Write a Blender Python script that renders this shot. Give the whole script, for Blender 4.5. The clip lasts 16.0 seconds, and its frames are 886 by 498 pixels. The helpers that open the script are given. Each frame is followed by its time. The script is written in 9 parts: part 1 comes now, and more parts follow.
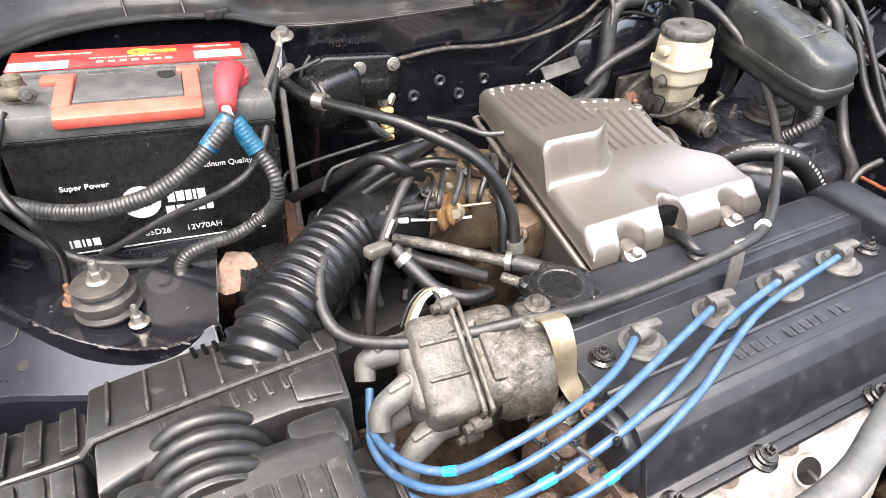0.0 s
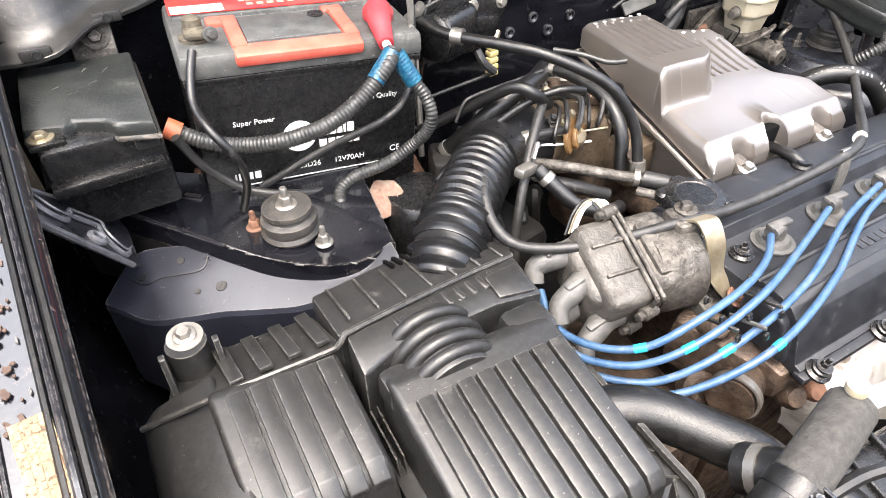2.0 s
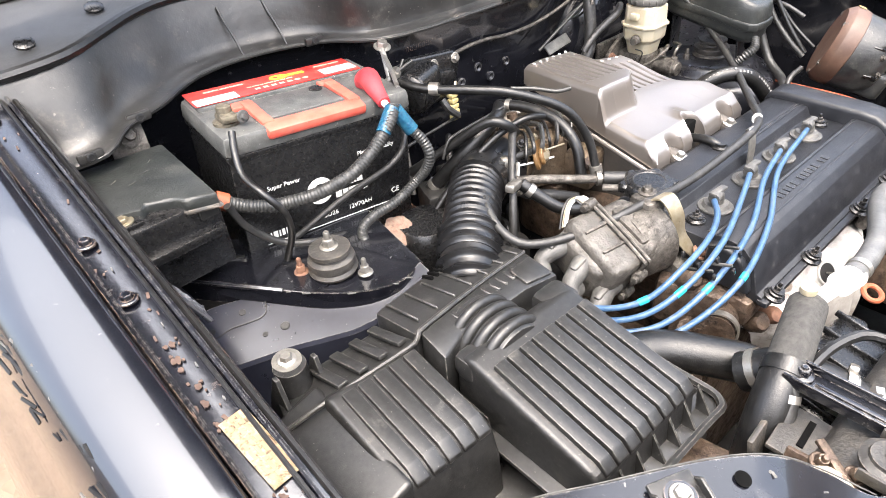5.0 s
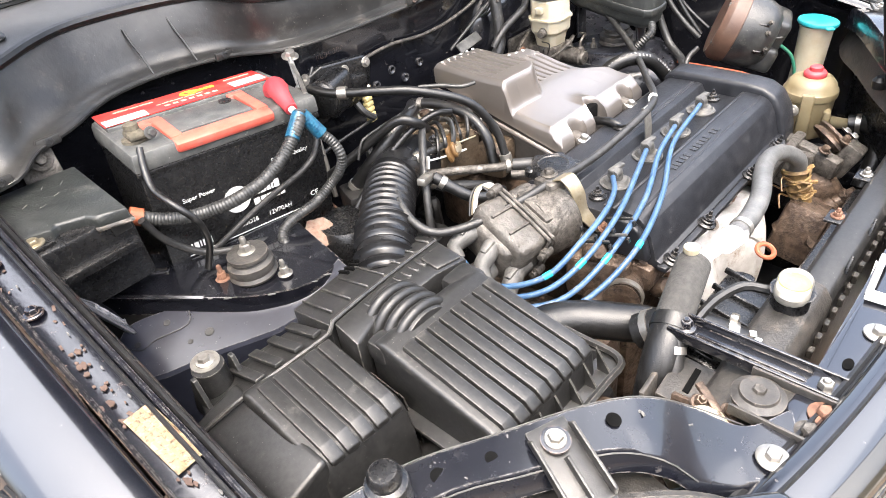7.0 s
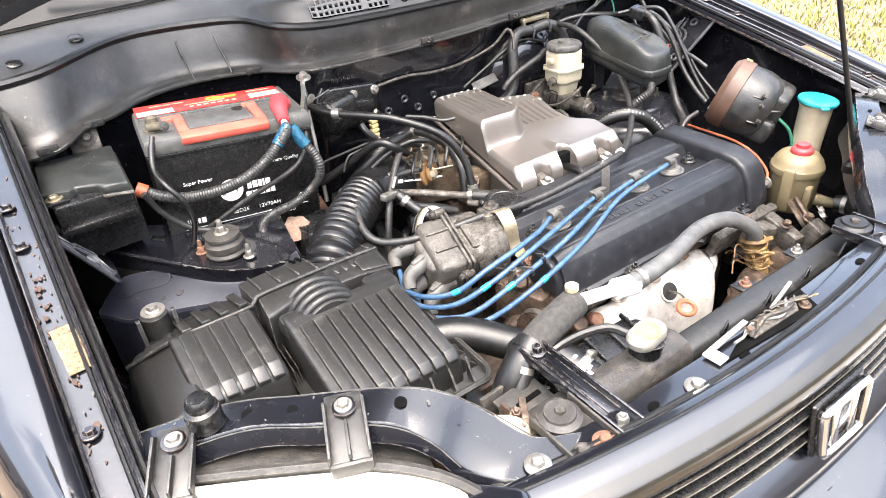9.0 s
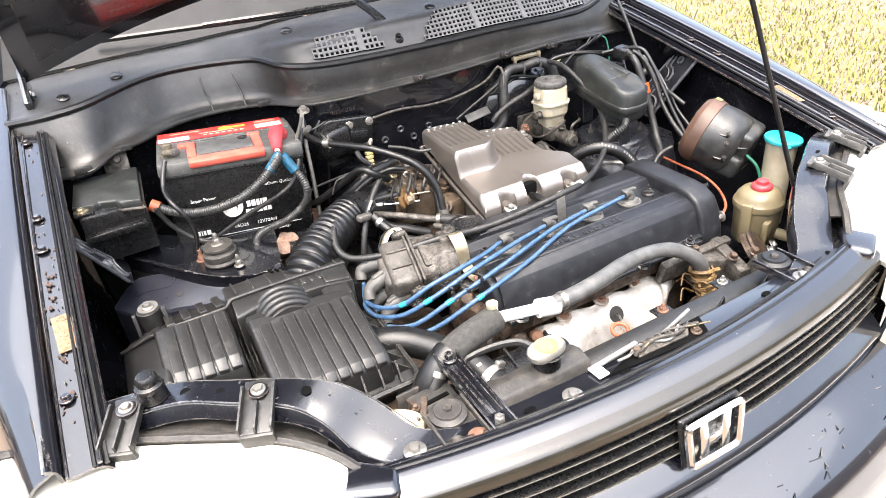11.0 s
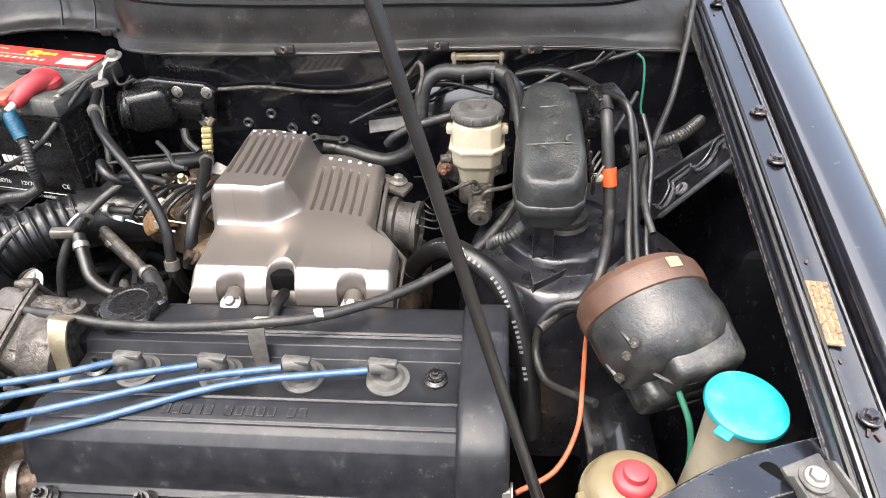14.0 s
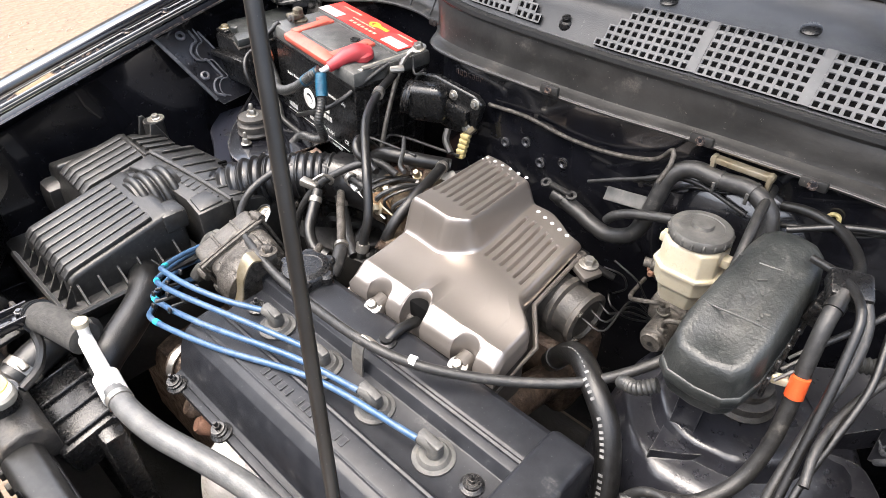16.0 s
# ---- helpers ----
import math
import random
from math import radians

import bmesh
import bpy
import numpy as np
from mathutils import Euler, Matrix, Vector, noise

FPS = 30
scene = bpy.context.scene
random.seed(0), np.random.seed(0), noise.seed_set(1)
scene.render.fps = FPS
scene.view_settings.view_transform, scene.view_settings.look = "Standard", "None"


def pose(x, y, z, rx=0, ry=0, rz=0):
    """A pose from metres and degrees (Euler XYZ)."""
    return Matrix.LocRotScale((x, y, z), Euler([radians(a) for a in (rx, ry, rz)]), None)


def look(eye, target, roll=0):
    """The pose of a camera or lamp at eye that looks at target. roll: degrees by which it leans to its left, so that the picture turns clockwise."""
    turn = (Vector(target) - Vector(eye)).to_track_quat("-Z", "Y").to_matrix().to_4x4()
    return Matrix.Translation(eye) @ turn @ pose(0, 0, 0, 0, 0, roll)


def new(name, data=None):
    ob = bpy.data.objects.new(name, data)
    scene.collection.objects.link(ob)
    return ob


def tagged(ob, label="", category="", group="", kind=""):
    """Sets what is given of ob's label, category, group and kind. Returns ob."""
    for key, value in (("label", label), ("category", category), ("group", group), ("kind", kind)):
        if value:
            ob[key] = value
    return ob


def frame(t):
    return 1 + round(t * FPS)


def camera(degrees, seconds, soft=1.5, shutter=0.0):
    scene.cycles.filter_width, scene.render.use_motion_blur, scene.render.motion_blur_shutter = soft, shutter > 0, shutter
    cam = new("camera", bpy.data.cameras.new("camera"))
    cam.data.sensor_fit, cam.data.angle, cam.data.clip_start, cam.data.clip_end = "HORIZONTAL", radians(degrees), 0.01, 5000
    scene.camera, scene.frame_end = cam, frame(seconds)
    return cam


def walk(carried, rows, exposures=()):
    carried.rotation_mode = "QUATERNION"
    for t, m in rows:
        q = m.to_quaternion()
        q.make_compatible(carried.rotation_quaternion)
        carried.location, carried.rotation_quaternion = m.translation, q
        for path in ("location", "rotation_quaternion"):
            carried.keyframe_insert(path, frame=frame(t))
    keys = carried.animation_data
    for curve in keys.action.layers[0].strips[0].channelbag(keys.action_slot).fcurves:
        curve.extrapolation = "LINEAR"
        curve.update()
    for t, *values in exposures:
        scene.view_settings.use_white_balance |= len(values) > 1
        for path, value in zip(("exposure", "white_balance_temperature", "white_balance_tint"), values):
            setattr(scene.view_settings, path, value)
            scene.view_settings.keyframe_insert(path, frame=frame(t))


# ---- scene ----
cam = camera(70.4, 16.0, 0.5)
PATH = [
    (0, (-0.343, 0.019, 1.309), (0.354, 1.446, 0.093), -0.3),
    (0.5, (-0.443, 0.018, 1.334), (0.529, 1.285, 0.131), -1.1),
    (1, (-0.492, 0.019, 1.342), (0.553, 1.232, 0.144), -0.5),
    (1.5, (-0.523, 0.02, 1.329), (0.372, 1.262, 0.042), -0.4),
    (2, (-0.547, 0.038, 1.321), (0.188, 1.346, -0.002), -0.6),
    (2.5, (-0.595, 0.046, 1.337), (0.248, 1.317, 0.044), -3.0),
    (3, (-0.679, 0.031, 1.351), (0.285, 1.281, 0.123), -4.5),
    (3.5, (-0.69, 0.018, 1.355), (0.301, 1.26, 0.141), -4.7),
    (3.7, (-0.694, 0.011, 1.357), (0.293, 1.258, 0.143), -4.7),
    (5.8, (-0.716, -0.027, 1.371), (0.326, 1.208, 0.192), -7.5),
    (6, (-0.71, -0.04, 1.37), (0.357, 1.172, 0.19), -7.9),
    (6.5, (-0.693, -0.062, 1.365), (0.404, 1.119, 0.181), -7.6),
    (7, (-0.693, -0.079, 1.367), (0.391, 1.113, 0.182), -8.5),
    (7.5, (-0.669, -0.112, 1.374), (0.362, 1.141, 0.205), -8.5),
    (8, (-0.607, -0.199, 1.381), (0.325, 1.162, 0.25), -5.8),
    (8.5, (-0.588, -0.263, 1.39), (0.305, 1.155, 0.298), -4.7),
    (8.7, (-0.586, -0.281, 1.391), (0.299, 1.143, 0.3), -5.1),
    (10.8, (-0.546, -0.482, 1.449), (0.251, 1.045, 0.432), -7.0),
    (11, (-0.476, -0.489, 1.446), (0.226, 1.08, 0.422), -7.1),
    (11.5, (-0.31, -0.493, 1.452), (0.184, 1.117, 0.372), -7.5),
    (12, (-0.194, -0.433, 1.44), (0.303, 1.17, 0.35), -7.8),
    (12.5, (-0.076, -0.321, 1.415), (0.385, 1.261, 0.281), -7.8),
    (13, (0.097, -0.283, 1.4), (0.296, 1.344, 0.253), -8.7),
    (13.5, (0.27, -0.256, 1.391), (0.262, 1.363, 0.216), -5.0),
    (14, (0.371, -0.125, 1.376), (0.212, 1.47, 0.179), -2.5),
    (14.5, (0.41, -0.043, 1.38), (-0.073, 1.464, 0.157), -2.0),
    (15, (0.493, 0.025, 1.397), (-0.421, 1.292, 0.148), 0.0),
    (15.5, (0.517, 0.048, 1.409), (-0.543, 1.22, 0.181), 0.5),
    (16, (0.521, 0.039, 1.44), (-0.547, 1.193, 0.205), 0.4),
]
walk(cam, [(t, look(eye, target, roll)) for t, eye, target, roll in PATH], [(0.0, 3.13), (8.7, 3.15), (10.8, 3.0), (12.5, 2.86), (14.0, 2.70), (16.0, 2.72)])

# ---- world and light ----
world = bpy.data.worlds.new("sky")
scene.world = world
world.use_nodes = True
wn = world.node_tree
sky = wn.nodes.new("ShaderNodeTexSky")
sky.sky_type = "NISHITA"
sky.sun_disc = False
sky.sun_elevation, sky.sun_rotation = radians(72), radians(215)
sky.air_density, sky.dust_density, sky.ozone_density = 1.0, 7.0, 0.8
wn.nodes["Background"].inputs["Strength"].default_value = 0.12
pale = wn.nodes.new("ShaderNodeHueSaturation")   # thin white cloud
pale.inputs["Saturation"].default_value = 0.75
wn.links.new(sky.outputs[0], pale.inputs["Color"])
wn.links.new(pale.outputs[0], wn.nodes["Background"].inputs["Color"])
sun = new("sun", bpy.data.lights.new("sun", "SUN"))
sun.data.energy, sun.data.angle, sun.data.color = 0.6, radians(110), (1.0, 0.97, 0.93)
sun.matrix_world = look((-0.7, -1.0, 6.0), (0, 0.3, 0.9))

# ---- materials ----
def material(name, c1, c2, rough=0.5, metal=0.0, scale=30.0, bump=0.15, fine=400.0, spread=0.12, dust=None, dusty=0.0, dscale=9.0, coat=0.0, spec=0.5, trans=0.0, detail=6.0, sss=0.0, speck=0.55, speck_scale=300.0, edge=0.0, crough=0.06):
    """A worn surface: two colours by a coarse noise, dust or stains by a second one, fine relief by a third."""
    m = bpy.data.materials.new(name)
    m.use_nodes = True
    nt = m.node_tree
    bs = nt.nodes["Principled BSDF"]
    co = nt.nodes.new("ShaderNodeTexCoord")

    def noise_tex(s, d=detail, r=0.6):
        n = nt.nodes.new("ShaderNodeTexNoise")
        n.inputs["Scale"].default_value, n.inputs["Detail"].default_value, n.inputs["Roughness"].default_value = s, d, r
        nt.links.new(co.outputs["Object"], n.inputs["Vector"])
        return n.outputs["Fac"]

    def ramp(fac, lo, hi):
        r = nt.nodes.new("ShaderNodeMapRange")
        r.inputs["From Min"].default_value, r.inputs["From Max"].default_value = lo, hi
        nt.links.new(fac, r.inputs["Value"])
        return r.outputs["Result"]

    def mix(fac, a, b):
        x = nt.nodes.new("ShaderNodeMix")
        x.data_type = "RGBA"
        nt.links.new(fac, x.inputs["Factor"])
        for v, i in ((a, 6), (b, 7)):
            if isinstance(v, tuple):
                x.inputs[i].default_value = (*v, 1)
            else:
                nt.links.new(v, x.inputs[i])
        return x.outputs[2]

    col = mix(ramp(noise_tex(scale), 0.35, 0.65), c1, c2)
    ro = ramp(noise_tex(scale * 1.7), 0.0, 1.0)
    mr = nt.nodes.new("ShaderNodeMapRange")
    mr.inputs["To Min"].default_value, mr.inputs["To Max"].default_value = max(0.02, rough - spread), min(1, rough + spread)
    nt.links.new(ro, mr.inputs["Value"])
    rough_out = mr.outputs["Result"]
    if dust:
        f = ramp(noise_tex(dscale, 8.0, 0.7), 0.62 - dusty * 0.3, 0.80 - dusty * 0.25)
        gr = ramp(noise_tex(260.0, 3.0, 0.8), 0.40, 0.62)      # the dust lies in grains
        gm = nt.nodes.new("ShaderNodeMath")
        gm.operation = "MULTIPLY_ADD"
        gm.inputs[1].default_value, gm.inputs[2].default_value = 0.8, 0.2
        nt.links.new(gr, gm.inputs[0])
        gf = nt.nodes.new("ShaderNodeMath")
        gf.operation = "MULTIPLY"
        nt.links.new(gm.outputs[0], gf.inputs[0])
        nt.links.new(f, gf.inputs[1])
        f = gf.outputs[0]
        col = mix(f, col, dust)
        m2 = nt.nodes.new("ShaderNodeMix")
        m2.inputs[3].default_value = 0.9
        nt.links.new(f, m2.inputs[0])
        nt.links.new(rough_out, m2.inputs[2])
        rough_out = m2.outputs[0]
    if speck and dust:
        k = nt.nodes.new("ShaderNodeMath")
        k.operation = "MULTIPLY"
        k.inputs[1].default_value = speck
        nt.links.new(ramp(noise_tex(speck_scale, 3.0, 0.75), 0.675, 0.73), k.inputs[0])
        col = mix(k.outputs[0], col, tuple(min(0.5, 1.6 * v + 0.02) for v in dust))
    if edge and dust:
        bv = nt.nodes.new("ShaderNodeBevel")           # paler edges: rubbed wear, and edge highlights put into the colour
        bv.samples = 4
        bv.inputs["Radius"].default_value = 0.0022
        ge = nt.nodes.new("ShaderNodeNewGeometry")
        dp = nt.nodes.new("ShaderNodeVectorMath")
        dp.operation = "DOT_PRODUCT"
        nt.links.new(bv.outputs[0], dp.inputs[0])
        nt.links.new(ge.outputs["Normal"], dp.inputs[1])
        e2 = nt.nodes.new("ShaderNodeMath")
        e2.operation = "MULTIPLY"
        nt.links.new(ramp(dp.outputs["Value"], 0.985, 0.86), e2.inputs[0])
        nt.links.new(ramp(noise_tex(150.0, 4.0, 0.7), 0.40, 0.58), e2.inputs[1])
        e3 = nt.nodes.new("ShaderNodeMath")
        e3.operation = "MULTIPLY"
        e3.inputs[1].default_value = edge
        nt.links.new(e2.outputs[0], e3.inputs[0])
        col = mix(e3.outputs[0], col, tuple(min(0.6, 1.7 * v + 0.02) for v in dust))
    nt.links.new(col, bs.inputs["Base Color"])
    nt.links.new(rough_out, bs.inputs["Roughness"])
    bs.inputs["Metallic"].default_value = metal
    bs.inputs["Coat Weight"].default_value = coat
    bs.inputs["Coat Roughness"].default_value = crough
    bs.inputs["Coat IOR"].default_value = 1.55
    bs.inputs["Specular IOR Level"].default_value = spec
    bs.inputs["Transmission Weight"].default_value = trans
    if sss:
        bs.inputs["Subsurface Weight"].default_value = sss
        bs.inputs["Subsurface Radius"].default_value = (0.01, 0.008, 0.005)
    if bump:
        b = nt.nodes.new("ShaderNodeBump")
        b.inputs["Strength"].default_value, b.inputs["Distance"].default_value = bump, 0.002
        nt.links.new(noise_tex(fine, 4.0), b.inputs["Height"])
        nt.links.new(b.outputs[0], bs.inputs["Normal"])
    return m


PLASTIC = material("dusty_black_plastic", (0.0085, 0.0085, 0.0085), (0.019, 0.0187, 0.018), 0.38, bump=0.12, fine=900, scale=160, spread=0.14, dust=(0.105, 0.098, 0.085), dusty=0.10, dscale=26, speck=0.85, speck_scale=260, edge=0.75)
PLASTIC2 = material("smooth_black_plastic", (0.0035, 0.0035, 0.004), (0.0085, 0.0085, 0.0085), 0.28, bump=0.15, fine=600, scale=150, spread=0.12, dust=(0.08, 0.072, 0.064), dusty=-0.1, dscale=40, speck=0.45, speck_scale=230, edge=0.45)
VALVE = material("black_crackle_paint", (0.0088, 0.0095, 0.0118), (0.0165, 0.0175, 0.0205), 0.37, bump=0.16, fine=1500, scale=60, dust=(0.10, 0.098, 0.095), dusty=0.03, dscale=30, spec=0.36, speck=0.6, edge=0.45)
PAINT = material("black_blue_body_paint", (0.0035, 0.0038, 0.006), (0.006, 0.0065, 0.0095), 0.18, coat=0.85, spec=0.8, bump=0.012, fine=40, dust=(0.12, 0.11, 0.10), dusty=-0.12, dscale=60, spread=0.06, speck=0.3, speck_scale=170, edge=0.4)
BAYPAINT = material("dull_bay_paint", (0.0026, 0.0028, 0.0042), (0.007, 0.0072, 0.0095), 0.24, coat=0.8, bump=0.16, fine=90, spread=0.12, dust=(0.10, 0.09, 0.08), dusty=-0.02, dscale=40, speck=0.6, speck_scale=170, edge=0.7)
GUTTER = material("chipped_gutter_paint", (0.0028, 0.003, 0.0048), (0.0065, 0.007, 0.010), 0.20, bump=0.25, fine=160, dust=(0.11, 0.075, 0.055), dusty=0.0, dscale=45, coat=0.9, crough=0.12, speck=0.6, speck_scale=120, edge=0.8)
RUBBER = material("black_rubber", (0.0035, 0.0035, 0.0036), (0.010, 0.0098, 0.0095), 0.36, bump=0.2, fine=600, scale=120, spread=0.16, dust=(0.085, 0.078, 0.068), dusty=0.03, dscale=45, speck=0.6)
HOSE = material("grey_rubber_hose", (0.010, 0.010, 0.010), (0.024, 0.0235, 0.0225), 0.45, bump=0.25, fine=500, scale=120, dust=(0.12, 0.11, 0.097), dusty=0.10, dscale=60, speck=0.7)
CONDUIT = material("grey_split_conduit", (0.016, 0.0165, 0.0165), (0.036, 0.036, 0.034), 0.40, bump=0.15, fine=500, scale=120, dust=(0.12, 0.11, 0.095), dusty=0.10, dscale=50, speck=0.6)
SILVER = material("silver_cover_paint", (0.27, 0.241, 0.218), (0.295, 0.265, 0.24), 0.30, metal=0.8, bump=0.05, fine=1200, scale=8, spread=0.05)
DARKSILVER = material("dull_grey_cast_plastic", (0.045, 0.039, 0.0342), (0.078, 0.069, 0.06), 0.5, metal=0.2, bump=0.15, fine=500, dust=(0.096, 0.078, 0.06), dusty=0.15)
CAST = material("dirty_cast_aluminium", (0.040, 0.036, 0.031), (0.125, 0.114, 0.100), 0.42, metal=0.45, bump=0.9, fine=260, scale=90, spread=0.16, dust=(0.013, 0.010, 0.008), dusty=0.62, dscale=70, speck=0.0)
OILY = material("oily_brown_metal", (0.040, 0.025, 0.017), (0.13, 0.092, 0.066), 0.42, metal=0.4, bump=0.9, fine=180, scale=60, dust=(0.008, 0.006, 0.005), dusty=0.6, dscale=45, speck=0.0)
SHIELDRIM = material("scorched_shield_rim", (0.22, 0.17, 0.13), (0.40, 0.36, 0.32), 0.5, metal=0.3, bump=0.5, scale=60, dust=(0.12, 0.07, 0.04), dusty=0.4, dscale=60)
SHIELD = material("weathered_heat_shield", (0.43, 0.405, 0.38), (0.60, 0.58, 0.555), 0.42, metal=0.3, bump=0.7, fine=60, scale=45, dust=(0.20, 0.125, 0.075), dusty=0.34, dscale=30, speck=0)
STEEL = material("zinc_steel", (0.294, 0.28, 0.252), (0.406, 0.385, 0.35), 0.35, metal=0.85, bump=0.1, scale=120, dust=(0.14, 0.105, 0.07), dusty=0.1, dscale=120)
BRASS = material("gold_zinc_bracket", (0.30, 0.25, 0.16), (0.42, 0.37, 0.28), 0.35, metal=0.8, bump=0.15, scale=60, dust=(0.13, 0.08, 0.045), dusty=0.15, dscale=80)
RUST = material("rusty_steel", (0.09, 0.042, 0.025), (0.17, 0.085, 0.052), 0.75, bump=0.5, fine=300, scale=90, dust=(0.05, 0.035, 0.028), dusty=0.2)
CANBAND = material("faded_brown_band", (0.055, 0.028, 0.018), (0.092, 0.05, 0.033), 0.5, bump=0.2, fine=300, scale=30, dust=(0.13, 0.09, 0.06), dusty=0.1)
RED = material("red_label", (0.55, 0.02, 0.02), (0.68, 0.05, 0.035), 0.35, bump=0.03, dust=(0.55, 0.25, 0.18), dusty=0.12, dscale=45)
REDRUB = material("red_rubber", (0.32, 0.024, 0.032), (0.44, 0.048, 0.056), 0.5, bump=0.1, dust=(0.21, 0.072, 0.06), dusty=0.1)
ORANGE = material("salmon_red_plastic", (0.50, 0.075, 0.05), (0.60, 0.13, 0.09), 0.45, bump=0.1, dust=(0.24, 0.12, 0.10), dusty=0.25, dscale=70)
WHITEPL = material("white_plastic", (0.72, 0.71, 0.67), (0.8, 0.79, 0.76), 0.45, bump=0.08, dust=(0.45, 0.38, 0.28), dusty=0.05, dscale=40)
PRINT = material("white_print", (0.56, 0.56, 0.544), (0.64, 0.64, 0.624), 0.5, bump=0.0, dust=(0.18, 0.18, 0.18), dusty=0.1, dscale=90)
YPRINT = material("yellow_print", (0.8, 0.5, 0.03), (0.85, 0.6, 0.05), 0.5, bump=0.0)
PALE = material("yellowed_sticker", (0.17, 0.12, 0.055), (0.29, 0.24, 0.15), 0.6, bump=0.2, scale=90, dust=(0.03, 0.015, 0.008), dusty=0.95, dscale=320, speck=0)
TANK = material("yellowed_tank_plastic", (0.145, 0.118, 0.066), (0.19, 0.16, 0.10), 0.36, bump=0.05, sss=0.2, scale=25, dust=(0.10, 0.07, 0.04), dusty=0.15, dscale=30)
MILKY = material("milky_tank_plastic", (0.341, 0.2976, 0.2108), (0.4216, 0.3844, 0.2976), 0.4, bump=0.05, sss=0.3, scale=25, dust=(0.21, 0.162, 0.102), dusty=0.2, dscale=25)
TEAL = material("turquoise_plastic", (0.004, 0.20, 0.225), (0.02, 0.27, 0.295), 0.36, bump=0.2, scale=40, dust=(0.12, 0.30, 0.31), dusty=0.35, dscale=40)
BLUEWIRE = material("blue_silicone_wire", (0.022, 0.058, 0.125), (0.048, 0.098, 0.175), 0.36, bump=0.12, scale=80, dust=(0.12, 0.14, 0.17), dusty=0.3, dscale=70)
BLUETAPE = material("blue_tape", (0.003, 0.04, 0.085), (0.010, 0.085, 0.14), 0.32, bump=0.5, fine=160, scale=120, dust=(0.02, 0.03, 0.04), dusty=0.2, dscale=100)
CYAN = material("cyan_band", (0.012, 0.3, 0.372), (0.024, 0.348, 0.42), 0.4, bump=0.0)
COPPER = material("orange_wire", (0.25, 0.06, 0.025), (0.34, 0.095, 0.045), 0.5, bump=0.05, dust=(0.2, 0.1, 0.06), dusty=0.15, dscale=60)
GREEN = material("green_wire", (0.0096, 0.104, 0.06), (0.024, 0.152, 0.096), 0.5, bump=0.1, dust=(0.06, 0.08, 0.06), dusty=0.3, dscale=80)
YELLOW = material("straw_connector", (0.36, 0.28, 0.11), (0.46, 0.39, 0.19), 0.5, bump=0.2, dust=(0.16, 0.11, 0.06), dusty=0.25, dscale=120)
AMBER = material("amber_varnish", (0.09, 0.045, 0.016), (0.16, 0.095, 0.04), 0.35, bump=0.4, scale=120, dust=(0.035, 0.022, 0.015), dusty=0.25, metal=0.2)
GUSSET = material("hazed_blue_black_paint", (0.0096, 0.0104, 0.016), (0.016, 0.0176, 0.0256), 0.30, coat=0.4, crough=0.22, spec=0.4, bump=0.03, fine=60, dust=(0.11, 0.105, 0.10), dusty=-0.03, dscale=50, spread=0.08, speck=0.5, speck_scale=150, edge=0.8)
WINGPAINT = material("hazed_panel_paint", (0.0035, 0.0038, 0.006), (0.006, 0.0065, 0.0095), 0.26, coat=0.6, crough=0.1, spec=0.5, bump=0.03, fine=50, dust=(0.14, 0.13, 0.12), dusty=0.0, dscale=60, spread=0.08, speck=0.5, speck_scale=150, edge=0.8)
# bay paint with a lighter base, the sky's sheen put into the colour
DULLBAY = material("sky_lightened_bay_paint", (0.006, 0.0062, 0.0085), (0.016, 0.0165, 0.0205), 0.30, coat=0.45, crough=0.2, spec=0.4, bump=0.6, fine=55, spread=0.14, dust=(0.10, 0.096, 0.09), dusty=0.14, dscale=38, speck=0.8, speck_scale=130, edge=0.8)
STRUT = material("grimy_strut_rubber", (0.016, 0.015, 0.014), (0.040, 0.037, 0.033), 0.5, bump=0.5, fine=300, scale=90, dust=(0.10, 0.083, 0.065), dusty=0.32, dscale=50, edge=0.5)
WEATHERED = material("weathered_box_plastic", (0.011, 0.0128, 0.0125), (0.025, 0.027, 0.0258), 0.40, bump=0.35, fine=300, scale=40, spread=0.18, dust=(0.085, 0.084, 0.075), dusty=0.24, dscale=24, speck=0.5, speck_scale=150, edge=0.5)
BOOT = material("dusty_grey_rubber", (0.04, 0.039, 0.037), (0.085, 0.083, 0.077), 0.55, bump=0.3, scale=60, dust=(0.15, 0.135, 0.11), dusty=0.15, dscale=60)
COWL = material("faded_cowl_plastic", (0.020, 0.0204, 0.0212), (0.034, 0.0344, 0.0352), 0.42, bump=0.25, fine=700, scale=14, spread=0.14, dust=(0.10, 0.095, 0.088), dusty=0.10, dscale=16, speck=0.6, speck_scale=160)
SEALMAT = material("satin_seal_panel", (0.012, 0.01176, 0.01128), (0.0312, 0.03024, 0.02856), 0.36, bump=0.3, fine=90, scale=16, spread=0.16, dust=(0.11, 0.098, 0.084), dusty=0.14, dscale=22, speck=0.6, speck_scale=170)
CHROME = material("worn_chrome", (0.75, 0.75, 0.74), (0.82, 0.82, 0.8), 0.12, metal=1.0, bump=0.02, scale=40)
LENS = material("hazed_lens", (0.46, 0.44, 0.375), (0.55, 0.53, 0.47), 0.25, bump=0.05, scale=20, dust=(0.54, 0.495, 0.378), dusty=0.1, coat=0.6)
# pale base colour stands in for the bright sky mirrored in the windscreen
GLASS = material("sky_pale_glass", (0.2, 0.21, 0.215), (0.24, 0.25, 0.255), 0.06, bump=0.0, spread=0.01, coat=1.0, spec=0.9)
